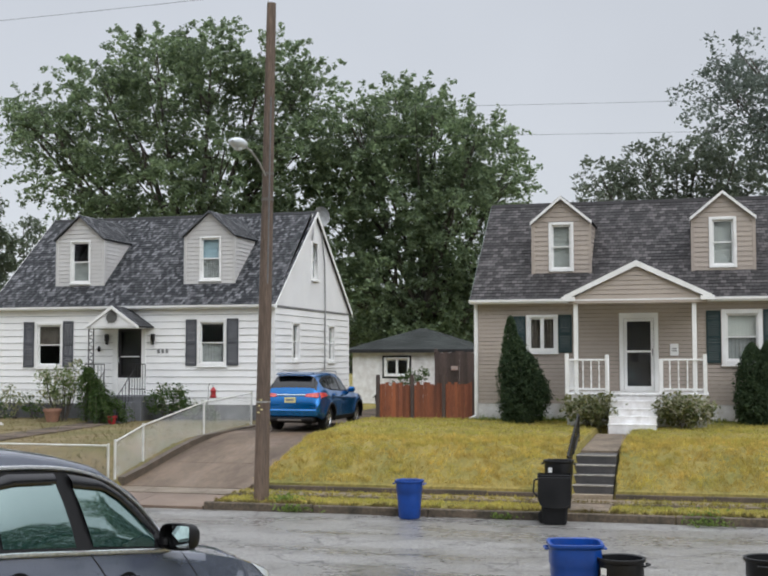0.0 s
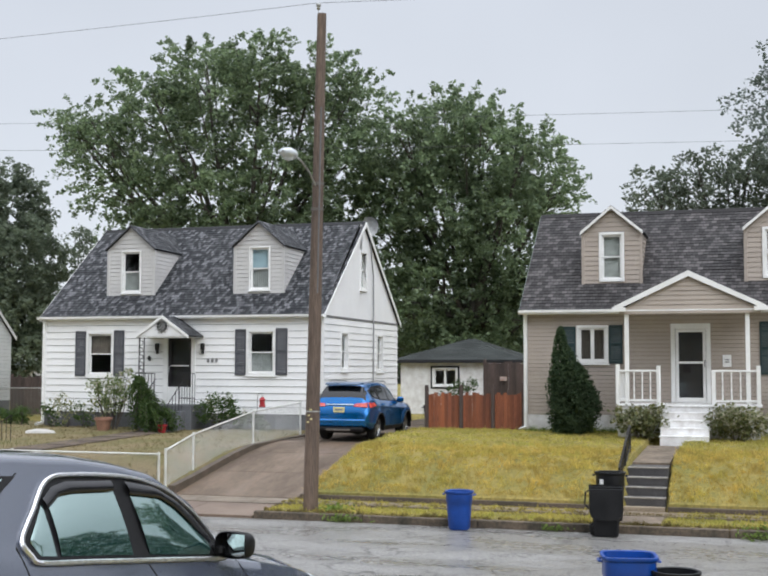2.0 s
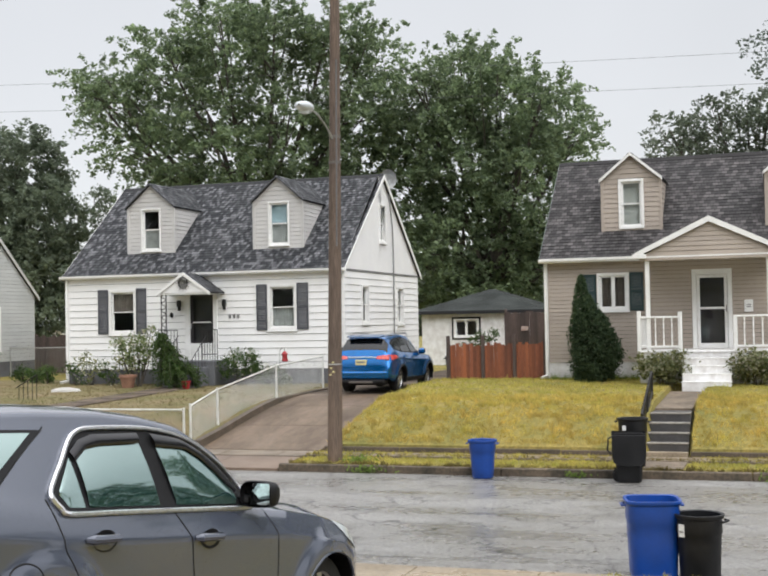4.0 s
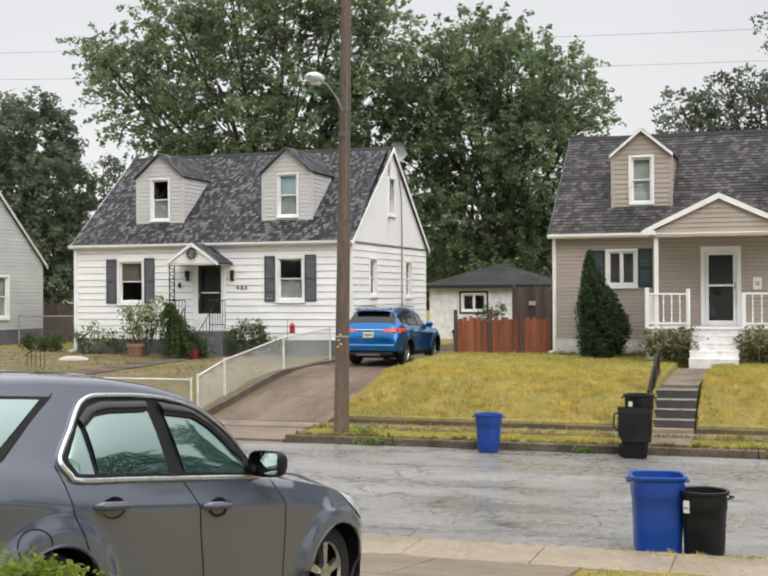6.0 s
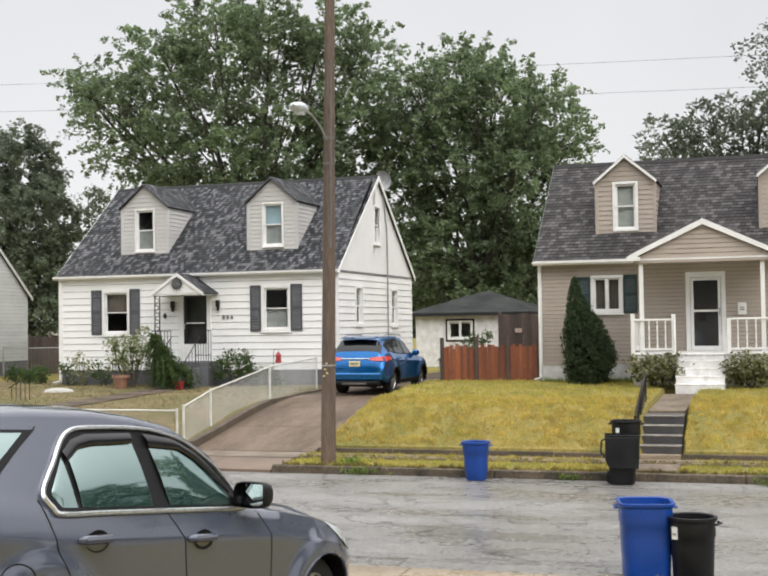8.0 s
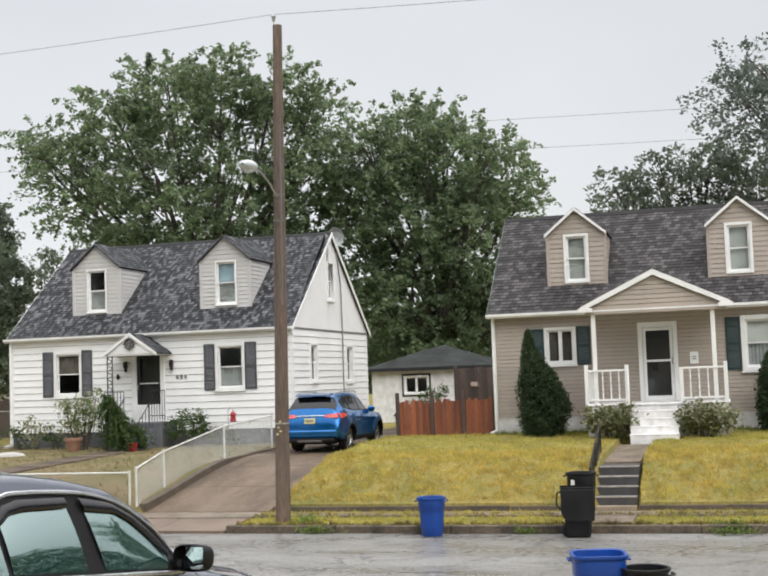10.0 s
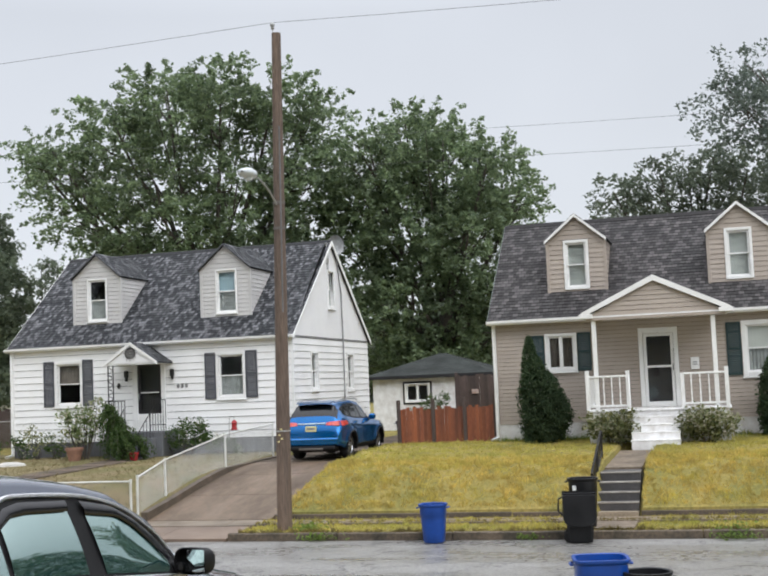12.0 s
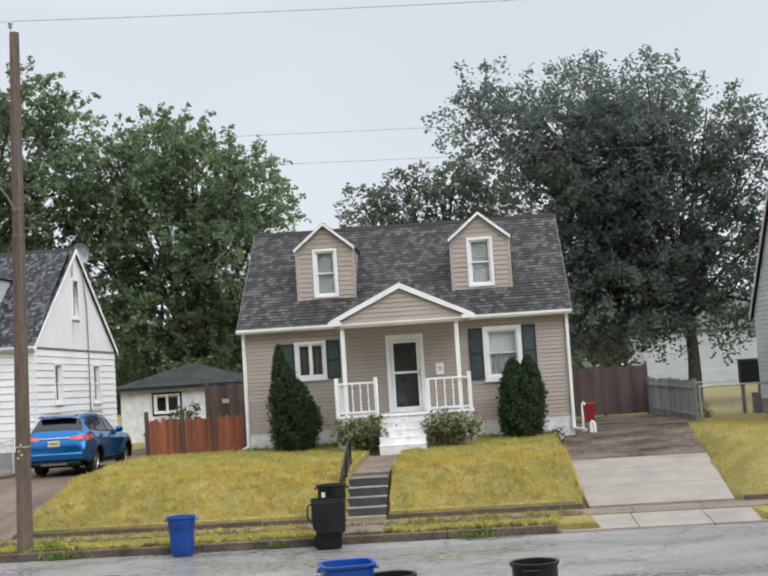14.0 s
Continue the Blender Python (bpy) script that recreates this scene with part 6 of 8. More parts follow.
shrub(-1.82, 3.15, [(0.08, 0, 0.67, 0.27), (-0.2, 0.05, 0.65, 0.3), (-0.5, 0.05, 0.6, 0.32), (0, -0.1, 0.42, 0.34), (-0.35, -0.05, 0.4, 0.38)], 110000, 0.026, M_BUSH, "clipped yellow-green bush beside the near driveway", 80, loose=0.02, z=1.43)
shrub(7.2, 41.0, [(0, 0, 0.25, 0.35), (0.4, -0.6, 0.2, 0.3)], 500, 0.1, M_SHRUB, "yellowed weeds against the grey board fence", 81)
shrub(-10.9, 46.5, [(0, 0, 1.2, 0.5), (-0.5, 0, 0.9, 0.4), (0.4, 0, 1.5, 0.35)], 700, 0.11, M_SHRUB_GREEN, "thin shrub before the white garage", 82)

# ---------------------------------------------------------------- street furniture


def utility_pole():
    thing = root("utility_pole", pose(-8.85, 24.5, 0.12), "weathered brown wooden utility pole leaning at the kerb", "utility pole")
    lean = Vector((0.172, 0.05, 10.66))
    shaft = Shape()
    pts = [lean * float(t) for t in np.linspace(0, 1, 14)]
    shaft.tube([Vector((0, 0, -0.3))] + pts, [0.165] + [0.16 - 0.062 * t for t in np.linspace(0, 1, 14)], 16)
    pole = put("shaft", shaft, M_POLE, thing, smooth=True)
    top = lean
    pin = Shape().tube([(top.x - 0.06, top.y, top.z - 0.3), (top.x - 0.08, top.y, top.z + 0.12)], 0.012, 6)
    pin.lathe([(0.0, 0.1), (0.03, 0.1), (0.045, 0.13), (0.03, 0.15), (0.05, 0.18), (0.055, 0.21), (0.03, 0.25), (0.0, 0.26)], (top.x - 0.08, top.y, top.z), 12)
    put("insulator", pin, M_STEEL, thing)
    z0 = 6.55
    at = lambda z: lean * float(z / 10.66)
    arm = Shape()
    base = at(z0)
    arm.tube([base + Vector((0, -0.13, 0.35)), base + Vector((-0.02, -0.45, 0.58)), base + Vector((-0.04, -0.9, 0.76)), base + Vector((-0.05, -1.25, 0.80))], 0.021, 8)
    put("lamp_arm", arm, M_STEEL, thing)
    head = Shape()
    hx, hy, hz = base.x - 0.05, base.y - 1.55, base.z + 0.80
    for k, (t, w, h) in enumerate(((-1, 0.02, 0.02), (-0.8, 0.12, 0.07), (-0.3, 0.17, 0.11), (0.3, 0.16, 0.11), (0.8, 0.10, 0.08), (1.0, 0.05, 0.05))):
        head.v += [(hx + w * math.cos(a), hy + t * 0.33, hz + h * math.sin(a)) for a in np.linspace(0, 2 * math.pi, 14, endpoint=False)]
    head.f = [(i * 14 + j, i * 14 + (j + 1) % 14, (i + 1) * 14 + (j + 1) % 14, (i + 1) * 14 + j) for i in range(5) for j in range(14)]
    lamp = put("lamp_head", head, M_LAMP_GLASS, thing, "pale cobra street-lamp head", smooth=True)
    put("lens", Shape().lathe([(0.0, -0.12), (0.08, -0.1), (0.12, -0.03), (0.12, 0.0)], (hx, hy - 0.02, hz - 0.04), 14), M_LAMP_GLASS, lamp, smooth=True)
    b = at(2.1)
    band = Shape().tube([b + Vector((0, 0, -0.015)), b + Vector((0, 0, 0.015))], 0.155, 16)
    put("band", band, M_STEEL, thing)
    for k, (dx, dz) in enumerate(((-0.03, -0.08), (0.02, -0.16), (-0.05, -0.22), (0.01, 0.04))):
        put("marker_tag", Shape().box(b.x + dx - 0.02, b.x + dx + 0.02, b.y - 0.165, b.y - 0.14, b.z + dz - 0.015, b.z + dz + 0.015), M_PLATE, thing)
    cable = Shape().tube([at(z) + Vector((0.10 - 0.004 * float(z), -0.125 + 0.004 * float(z), 0)) for z in np.linspace(4.6, 8.6, 6)], 0.018, 6)
    put("conduit", cable, M_WIRE, thing)
    for z in (6.4, 6.95):
        put("clamp", Shape().tube([at(z) + Vector((0, 0, -0.03)), at(z) + Vector((0, 0, 0.03))], 0.165 - 0.006 * z + 0.008, 14), M_BRACKET, thing)


utility_pole()


def span(a, b, sag, radius, label):
    """An overhead line that sags between two supports."""
    a, b = Vector(a), Vector(b)
    pts = [a.lerp(b, float(t)) - Vector((0, 0, sag * 4 * float(t) * (1 - float(t)))) for t in np.linspace(0, 1, 25)]
    put("overhead_line", Shape().tube(pts, radius, 5), M_WIRE, label=label, category="cable", kind="structure")


span((-70, 24.6, 12.6), (-8.76, 24.55, 11.03), 0.8, 0.0055, "thin overhead wire running along the street")
span((-8.76, 24.55, 11.03), (50, 24.6, 11.3), 0.85, 0.0055, "thin overhead wire running along the street")
for z, k in ((14.2, 0.0), (12.95, 0.3)):
    span((-60, 47, z + 1.6), (45, 47, z - 2.1 + 0.4 * k), 0.9, 0.007, "thin overhead wire crossing behind the houses")
for x in (-60, 45):
    put("utility_pole", Shape().tube([(x, 47, 1.0), (x, 47, 15.4)], [0.16, 0.11], 10), M_POLE, label="distant brown wooden utility pole", category="utility pole")


def tub(thing_name, x, y, z, r0, r1, tall, square, material, label, handles=True, sticker=False, turn=0.0, group=""):
    """A tapered plastic bin with a rolled rim, ribs, handles and an open top."""
    thing = root(thing_name, pose(x, y, z, 0, 0, turn), label, "bin", group)
    sides = 40

    def ring(rad, h):
        out = []
        for a in np.linspace(0, 2 * math.pi, sides, endpoint=False):
            c, s = math.cos(a), math.sin(a)
            k = (abs(c) ** square + abs(s) ** square) ** (-1 / square)
            out.append((rad * k * c, rad * k * s, h))
        return out

    prof = [(0.0, 0.0), (r0 * 0.9, 0.0), (r0, 0.03), (r0 + (r1 - r0) * 0.55, tall * 0.55), (r0 + (r1 - r0) * 0.72, tall * 0.70), (r0 + (r1 - r0) * 0.72 + 0.012, tall * 0.72),
            (r1, tall - 0.06), (r1 + 0.012, tall - 0.055), (r1 + 0.028, tall - 0.03), (r1 + 0.026, tall - 0.004), (r1 + 0.012, tall), (r1 - 0.012, tall - 0.01), (r0 * 0.95, 0.05), (0.0, 0.045)]
    s = Shape()
    for rad, h in prof:
        s.v += ring(rad, h)
    s.f = [(i * sides + j, i * sides + (j + 1) % sides, (i + 1) * sides + (j + 1) % sides, (i + 1) * sides + j) for i in range(len(prof) - 1) for j in range(sides)]
    body = put("body", s, material, thing, smooth=True)
    if handles:
        for sx in (-1, 1):
            h = Shape().tube([(sx * (r1 + 0.01), -0.09, tall - 0.07), (sx * (r1 + 0.055), -0.08, tall - 0.075), (sx * (r1 + 0.06), 0.08, tall - 0.075), (sx * (r1 + 0.01), 0.09, tall - 0.07)], 0.014, 7)
            put("handle", h, material, thing, smooth=True)
    if sticker:
        st = Shape().box(-r1 * 0.62, -r1 * 0.36, -r1 * 0.92 - 0.012, -r1 * 0.80, tall * 0.68, tall * 0.86)
        lab = put("label_sticker", st, M_STICKER, thing, "white paper sticker")
        put("writing", Shape().box(-r1 * 0.58, -r1 * 0.40, -r1 * 0.92 - 0.014, -r1 * 0.92 - 0.0125, tall * 0.74, tall * 0.77), M_FENCE_GREY, lab)
    return thing


tub("recycling_bin", -1.30, 15.17, 0.0, 0.272, 0.305, 0.93, 5.0, M_BIN_BLUE, "open blue plastic bin standing at the near kerb", turn=12, group="bins at the near kerb")
tub("rubbish_bin", -0.745, 15.02, 0.0, 0.232, 0.262, 0.79, 2.0, M_BIN_BLACK, "open round black plastic bin beside a blue one", sticker=True, turn=-15, group="bins at the near kerb")
tub("rubbish_bin", 0.95, 15.45, 0.0, 0.235, 0.275, 0.79, 2.0, M_BIN_BLACK, "open round black plastic bin alone at the kerb", turn=80, group="bins at the near kerb")
tub("recycling_bin", -5.42, 23.62, 0.0, 0.205, 0.255, 0.75, 2.4, M_BIN_BLUE, "blue plastic bin standing at the far kerb", group="bins at the far kerb")
tub("rubbish_bin", -2.60, 24.55, 0.15, 0.23, 0.28, 0.97, 2.2, M_BIN_BLACK, "tall black bin with white sticker on the verge", sticker=True, group="bins at the far kerb")


def cart(x, y):
    """A wheeled cart with a hinged lid and a bar handle."""
    thing = root("wheeled_cart", pose(x, y, 0.0, 0, 0, 8) @ Matrix.Diagonal((0.92, 0.95, 0.97, 1)), "scuffed black wheeled cart with its lid hanging open in the gutter", "bin", "bins at the far kerb")
    s = Shape()
    prof = [(0.235, 0.22, 0.0), (0.25, 0.24, 0.05), (0.29, 0.28, 0.6), (0.315, 0.30, 0.66), (0.325, 0.315, 0.9), (0.345, 0.335, 0.905), (0.345, 0.335, 0.945)]
    for w, d, h in prof:
        q = 0.05
        s.v += [(-w + q, -d, h), (w - q, -d, h), (w, -d + q, h), (w, d - q, h), (w - q, d, h), (-w + q, d, h), (-w, d - q, h), (-w, -d + q, h)]
    s.f = [(i * 8 + j, i * 8 + (j + 1) % 8, (i + 1) * 8 + (j + 1) % 8, (i + 1) * 8 + j) for i in range(len(prof) - 1) for j in range(8)] + [tuple(range(8))[::-1]]
    put("body", s, M_BIN_BLACK, thing, smooth=True)
    # the lid hangs open against the street side, its lower corners rounded
    edge = [(-0.34, 0.93), (-0.345, 0.52), (-0.31, 0.40), (-0.22, 0.33), (0.0, 0.31), (0.22, 0.33), (0.31, 0.40), (0.345, 0.52), (0.34, 0.93)]
    lid = put("lid", Shape().prism([(x, -0.352, z) for x, z in edge], [(x * 0.96, -0.395, 0.62 + (z - 0.62) * 0.95) for x, z in edge]), M_BIN_BLACK, thing, "black lid hanging open", smooth=True)
    put("handle", Shape().tube([(-0.33, -0.36, 0.90), (-0.41, -0.36, 0.86), (-0.43, -0.36, 0.64), (-0.345, -0.37, 0.55)], 0.018, 7), M_BIN_BLACK, lid, smooth=True)
    put("hinge_bar", Shape().tube([(-0.33, -0.345, 0.95), (0.33, -0.345, 0.95)], 0.014, 7), M_TRIM_BLACK, lid, smooth=True)
    for yy in (-0.2, 0.2):
        put("wheel", Shape().tube([(-0.24, yy + 0.1, 0.1), (-0.24, yy + 0.15, 0.1)], 0.10, 16), M_RUBBER, thing)


cart(-2.58, 23.62)


def street_steps():
    thing = root("garden_steps", pose(-2.52, 26.03, 0.15), "dark stone garden steps with pale worn edges", "steps", kind="structure")
    put("landing", Shape().box(0, 0.85, 0.04, 0.24, -0.1, 0.13, 0.01), M_WALK, thing)
    for i in range(4):
        y0, z1 = 0.25 + 0.30 * i, 0.31 + 0.185 * i
        s = put("step", Shape().box(0, 0.85, y0, y0 + 0.30 if i < 3 else 1.85, -0.1, z1, 0.008), M_STEPS, thing)
        put("nosing", Shape().box(-0.01, 0.86, y0 - 0.015, y0 + 0.035, z1 - 0.03, z1 + 0.006, 0.006), M_STEP_EDGE, s)
    rail = root("handrail", pose(-2.6, 26.15, 0.3), "black painted iron handrail beside the garden steps", "handrail")
    put("rail", Shape().tube([(0, 0.0, 0.75), (0, 0.3, 0.88), (0, 2.2, 1.55), (0, 2.45, 1.5)], 0.025, 8), M_IRON, rail, smooth=True)
    put("lower_rail", Shape().tube([(0, 0.05, 0.25), (0, 2.3, 1.1)], 0.018, 6), M_IRON, rail)
    for y, a, b in ((0.05, -0.1, 0.77), (1.2, 0.45, 1.2), (2.3, 0.6, 1.54)):
        put("post", Shape().box(-0.022, 0.022, y - 0.022, y + 0.022, a, b), M_IRON, rail)
    for k in range(12):
        y = 0.2 + 0.18 * k
        put("bar", Shape().tube([(0, y, 0.3 + 0.37 * y), (0, y, 0.85 + 0.33 * y)], 0.009, 5), M_IRON, rail)
    slabs("front_path", [(-2.5, -1.68, y, y + 1.0, None) for y in np.arange(27.85, 31.8, 1.0)] + [(-2.55, -1.62, 24.17, 24.76, None), (-2.55, -1.62, 24.76, 25.34, None)], lambda x, y: line(27.8, 32, 1.06, 1.2, y) if y > 27 else 0.178, M_PATH, "worn concrete garden path up to the porch", "path")


street_steps()
slabs("front_path_west", [(-18.6, -17.5, y, y + 1.2, None) for y in np.arange(27.4, 34.6, 1.2)], lambda x, y: height(x, y) + 0.03, M_CONCRETE_OLD, "worn concrete path to the white cottage's entrance", "path")


def chain_fence(points, tall, spacing, paint, label, posts=True):
    """A chain-link fence along points on the ground: posts, top rail and woven wire."""
    thing = root("chain_link_fence", pose(*points[0]), label, "fence")
    o = Vector(points[0])
    pts = [Vector(p) - o for p in points]
    up = Vector((0, 0, tall))
    for p in pts:
        put("post", Shape().tube([p - Vector((0, 0, 0.2)), p + up + Vector((0, 0, 0.05))], 0.03, 9), paint, thing)
    for a, b in zip(pts[:-1], pts[1:]):
        put("top_rail", Shape().tube([a + up, b + up], 0.022, 8), paint, thing)
        net = Shape()
        length = (b - a).length
        n = int(length / spacing)
        for k in range(-int(tall / spacing), n):
            for sgn in (1, -1):
                t0, t1 = k * spacing / length, (k * spacing + tall) / length
                lo, hi = max(t0, 0), min(t1, 1)
                if hi - lo < 0.01:
                    continue
                f0, f1 = (lo - t0) / (t1 - t0), (hi - t0) / (t1 - t0)
                if sgn < 0:
                    f0, f1 = 1 - f0, 1 - f1
                net.tube([a.lerp(b, lo) + up * f0, a.lerp(b, hi) + up * f1], 0.0028, 3, False)
        put("wire_mesh", net, M_STEEL, thing)


chain_fence([(-13.1, 26.15, 0.30), (-13.1, 27.6, 0.60), (-13.1, 31.3, 1.04), (-13.1, 34.9, 1.18)], 0.90, 0.075, M_FENCE_PAINT, "low pale chain-link fence climbing beside the driveway")
chain_fence([(-13.3, 26.2, 0.42), (-17.3, 26.2, 0.42), (-21.5, 26.2, 0.42)], 0.68, 0.075, M_FENCE_PAINT, "low pale chain-link fence along the front lawn")
chain_fence([(-24.2, 43.0, 1.2), (-27.0, 43.0, 1.2), (-30.0, 43.0, 1.2)], 1.1, 0.09, M_STEEL, "grey chain-link fence between the cottages")
chain_fence([(7.05, 37.5, 1.3), (9.64, 37.8, 1.3)], 1.05, 0.08, M_STEEL, "grey chain-link fence beside the driveway")
chain_fence([(7.35, 46.0, 1.25), (12, 46.0, 1.25), (17, 46, 1.25)], 1.1, 0.09, M_STEEL, "grey chain-link fence across the back garden")
chain_fence([(-10.05, 38.4, 1.12), (-9.15, 37.6, 1.2)], 1.15, 0.07, M_STEEL, "grey chain-link gate at the driveway's end")


def retaining_wall():
    thing = root("retaining_wall", pose(-13.0, 26.1, 0.0), "low dark concrete wall between driveway and lawn", "wall", kind="structure")
    for k in range(8):
        a, b = 1.15 * k, 1.15 * (k + 1)
        za, zb = (height(-12.97, 26.1 + max(t, 0.2)) + 0.03 for t in (a, b))
        s = Shape().prism([(0, a, -0.1), (0.17, a, -0.1), (0.17, b - 0.006, -0.1), (0, b - 0.006, -0.1)], [(0, a, za), (0.17, a, za), (0.17, b - 0.006, zb), (0, b - 0.006, zb)])
        put("wall_block", s, M_LIP, thing)


retaining_wall()


def board_fence(points, tall, board, gap, material, label, ragged=0.03, post_up=0.12, post_mat=None, group=""):
    """Upright boards on rails between posts; each board a piece."""
    thing = root("wooden_fence", pose(*points[0]), label, "fence", group)
    o = Vector(points[0])
    pts = [Vector(p) - o for p in points]
    r = random.Random(len(points) * 7 + int(tall * 100))
    for p in pts:
        put("post", Shape().box(p.x - 0.05, p.x + 0.05, p.y + (-0.13 if post_mat else 0.042), p.y + (-0.024 if post_mat else 0.14), p.z - 0.2, p.z + tall + post_up * r.uniform(0.6, 1.3), 0.01), post_mat or material, thing)
    for a, b in zip(pts[:-1], pts[1:]):
        d = (b - a).normalized()
        nrm = Vector((d.y, -d.x, 0))
        for h in (0.2, tall - 0.25):
            put("rail", Shape().prism([a + Vector((0, 0, h)), a - nrm * 0.04 + Vector((0, 0, h)), a - nrm * 0.04 + Vector((0, 0, h + 0.08)), a + Vector((0, 0, h + 0.08))],
                                      [b + Vector((0, 0, h)), b - nrm * 0.04 + Vector((0, 0, h)), b - nrm * 0.04 + Vector((0, 0, h + 0.08)), b + Vector((0, 0, h + 0.08))]), material, thing)
        length = (b - a).length
        n = int(length / (board + gap))
        for k in range(n):
            p = a + d * (k + 0.5) * (length / n) + Vector((0, 0, 0))
            p.z = a.z + (b.z - a.z) * (k + 0.5) / n
            top = tall + r.uniform(-ragged, ragged)
            q, e, w = d * (length / n - gap) / 2, nrm * 0.02, r.uniform(-0.006, 0.006)
            lo = [p - q, p + q, p + q + e, p - q + e]
            s = Shape().prism([v + Vector((0, 0, 0.03)) for v in lo], [v + Vector((w, 0, top)) for v in lo])
            put("board", s, material, thing)


board_fence([(-9.2, 35.25, 1.28), (-8.15, 35.25, 1.3), (-7.2, 35.25, 1.32), (-6.3, 35.25, 1.33)], 1.08, 0.092, 0.004, M_FENCE_RED, "red-brown stained picket fence beside the taupe cottage", 0.055, 0.28, M_FENCE_DARK)
board_fence([(-9.4, 44.0, 1.15), (-7.9, 44.0, 1.15), (-6.4, 44.0, 1.15)], 2.2, 0.14, 0.003, M_FENCE_DARK, "tall dark brown board fence before the garage", 0.05)
put("warning_sign", Shape().box(-8.80, -8.55, 43.93, 43.955, 2.68, 2.84, 0.004), M_SIGN, label="small faded reddish sign fixed to the dark fence", category="sign")
board_fence([(3.3, 44.0, 1.4), (4.9, 44.0, 1.4), (6.42, 44.0, 1.4)], 1.72, 0.15, 0.002, M_FENCE_DARK, "tall dark brown board fence across the driveway", 0.05)
board_fence([(6.93, 37.5, 1.27), (6.7, 40.7, 1.33), (6.47, 43.93, 1.38)], 1.27, 0.2, 0.002, M_FENCE_GREY, "weathered grey board fence beside the driveway", 0.03, 0.06)
board_fence([(-29.9, 44.6, 1.15), (-28.2, 44.6, 1.15), (-26.4, 44.6, 1.15), (-24.4, 44.6, 1.15)], 1.62, 0.15, 0.01, M_FENCE_DARK, "brown board fence between the cottages", 0.05)

# loose things in the gardens


def pot(x, y, r, h, material, label):
    z = height(x, y)
    s = Shape().lathe([(0, 0), (r * 0.68, 0), (r * 0.95, h * 0.8), (r * 1.08, h * 0.8), (r * 1.08, h), (r * 0.95, h), (r * 0.9, h * 0.85), (0, h * 0.85)], (0, 0, 0), 20)
    ob = put("flower_pot", s, material, label=label, category="pot", smooth=True)
    ob.location = (x, y, z)


pot(-19.95, 35.1, 0.27, 0.42, M_TERRACOTTA, "large terracotta flower pot under the shrub")
pot(-17.55, 34.5, 0.15, 0.26, M_RED, "small red flower pot by the entrance steps")
rock = Shape().lathe([(0, 0), (0.42, 0.0), (0.36, 0.08), (0.15, 0.13), (0, 0.13)], (0, 0, 0), 11)
rock_ob = put("garden_stone", rock, M_STONE, label="pale flat stone lying on the lawn", category="stone", smooth=True)
rock_ob.matrix_world = pose(-21.3, 33.6, height(-21.3, 33.6) - 0.01) @ Matrix.Diagonal((1.3, 0.7, 1, 1))


def feeder():
    thing = root("garden_lantern", pose(-14.75, 35.8, height(-14.75, 35.8)), "red lantern hanging on a thin garden hook", "lantern")
    put("hook", Shape().tube([(-0.15, 0, -0.1), (-0.15, 0, 1.1), (-0.1, 0, 1.22), (0, 0, 1.2), (0.02, 0, 1.1)], 0.008, 5), M_IRON, thing)
    put("lantern", Shape().lathe([(0, 0.78), (0.1, 0.78), (0.1, 0.84), (0.08, 0.86), (0.08, 0.98), (0.11, 1.0), (0.03, 1.1), (0, 1.1)], (0.02, 0, 0), 12), M_RED, thing)


feeder()


def short_iron_rail(x, y):
    thing = root("iron_rail", pose(x, y, height(x, y)), "short black iron rail by the garden walk", "railing")
    put("rail", Shape().tube([(-0.7, 0, 0.35), (0, 0, 0.72), (0.05, 0, 0.72)], 0.016, 6), M_IRON, thing)
    for k in range(5):
        put("bar", Shape().tube([(-0.6 + 0.15 * k, 0, -0.05), (-0.6 + 0.15 * k, 0, 0.4 + 0.075 * k)], 0.010, 5), M_IRON, thing)


short_iron_rail(-20.2, 30.4)
tub("rubbish_bin", -9.55, 37.2, 1.13, 0.22, 0.28, 0.85, 2.2, M_BIN_BLACK, "black bin standing beside the blue car")
tub("rubbish_bin", -9.35, 36.3, 1.2, 0.17, 0.2, 0.62, 2.0, M_STEEL, "grey metal bin beside the red-brown fence")


def red_barrow():
    x, y = 4.02, 40.6
    ob = put("storage_tub", Shape().prism([(-0.2, -0.2, 0), (0.2, -0.2, 0), (0.2, 0.2, 0), (-0.2, 0.2, 0)], [(-0.27, -0.26, 0.62), (0.27, -0.26, 0.62), (0.27, 0.26, 0.62), (-0.27, 0.26, 0.62)]).box(-0.3, 0.3, -0.29, 0.29, 0.625, 0.7, 0.03), M_RED, label="red plastic tub standing at the driveway's side", category="tub")
    ob.scale = (0.68, 0.68, 0.85)
    ob.location = (x, y, east_drive(y) + 0.013)
    tank = root("gas_pipe", pose(3.35, 35.4, 1.35), "white standing meter pipe by the cottage corner", "pipe")
    put("pipe", Shape().tube([(0, 0, -0.1), (0, 0, 0.75), (0.04, 0, 0.8), (0.08, 0, 0.72)], 0.03, 8), M_TRIM, tank)
    put("pipe", Shape().tube([(0.2, -0.2, -0.1), (0.2, -0.2, 0.2), (0.24, -0.2, 0.26), (0.3, -0.2, 0.2), (0.3, -0.2, -0.1)], 0.045, 8), M_TRIM, tank)


red_barrow()


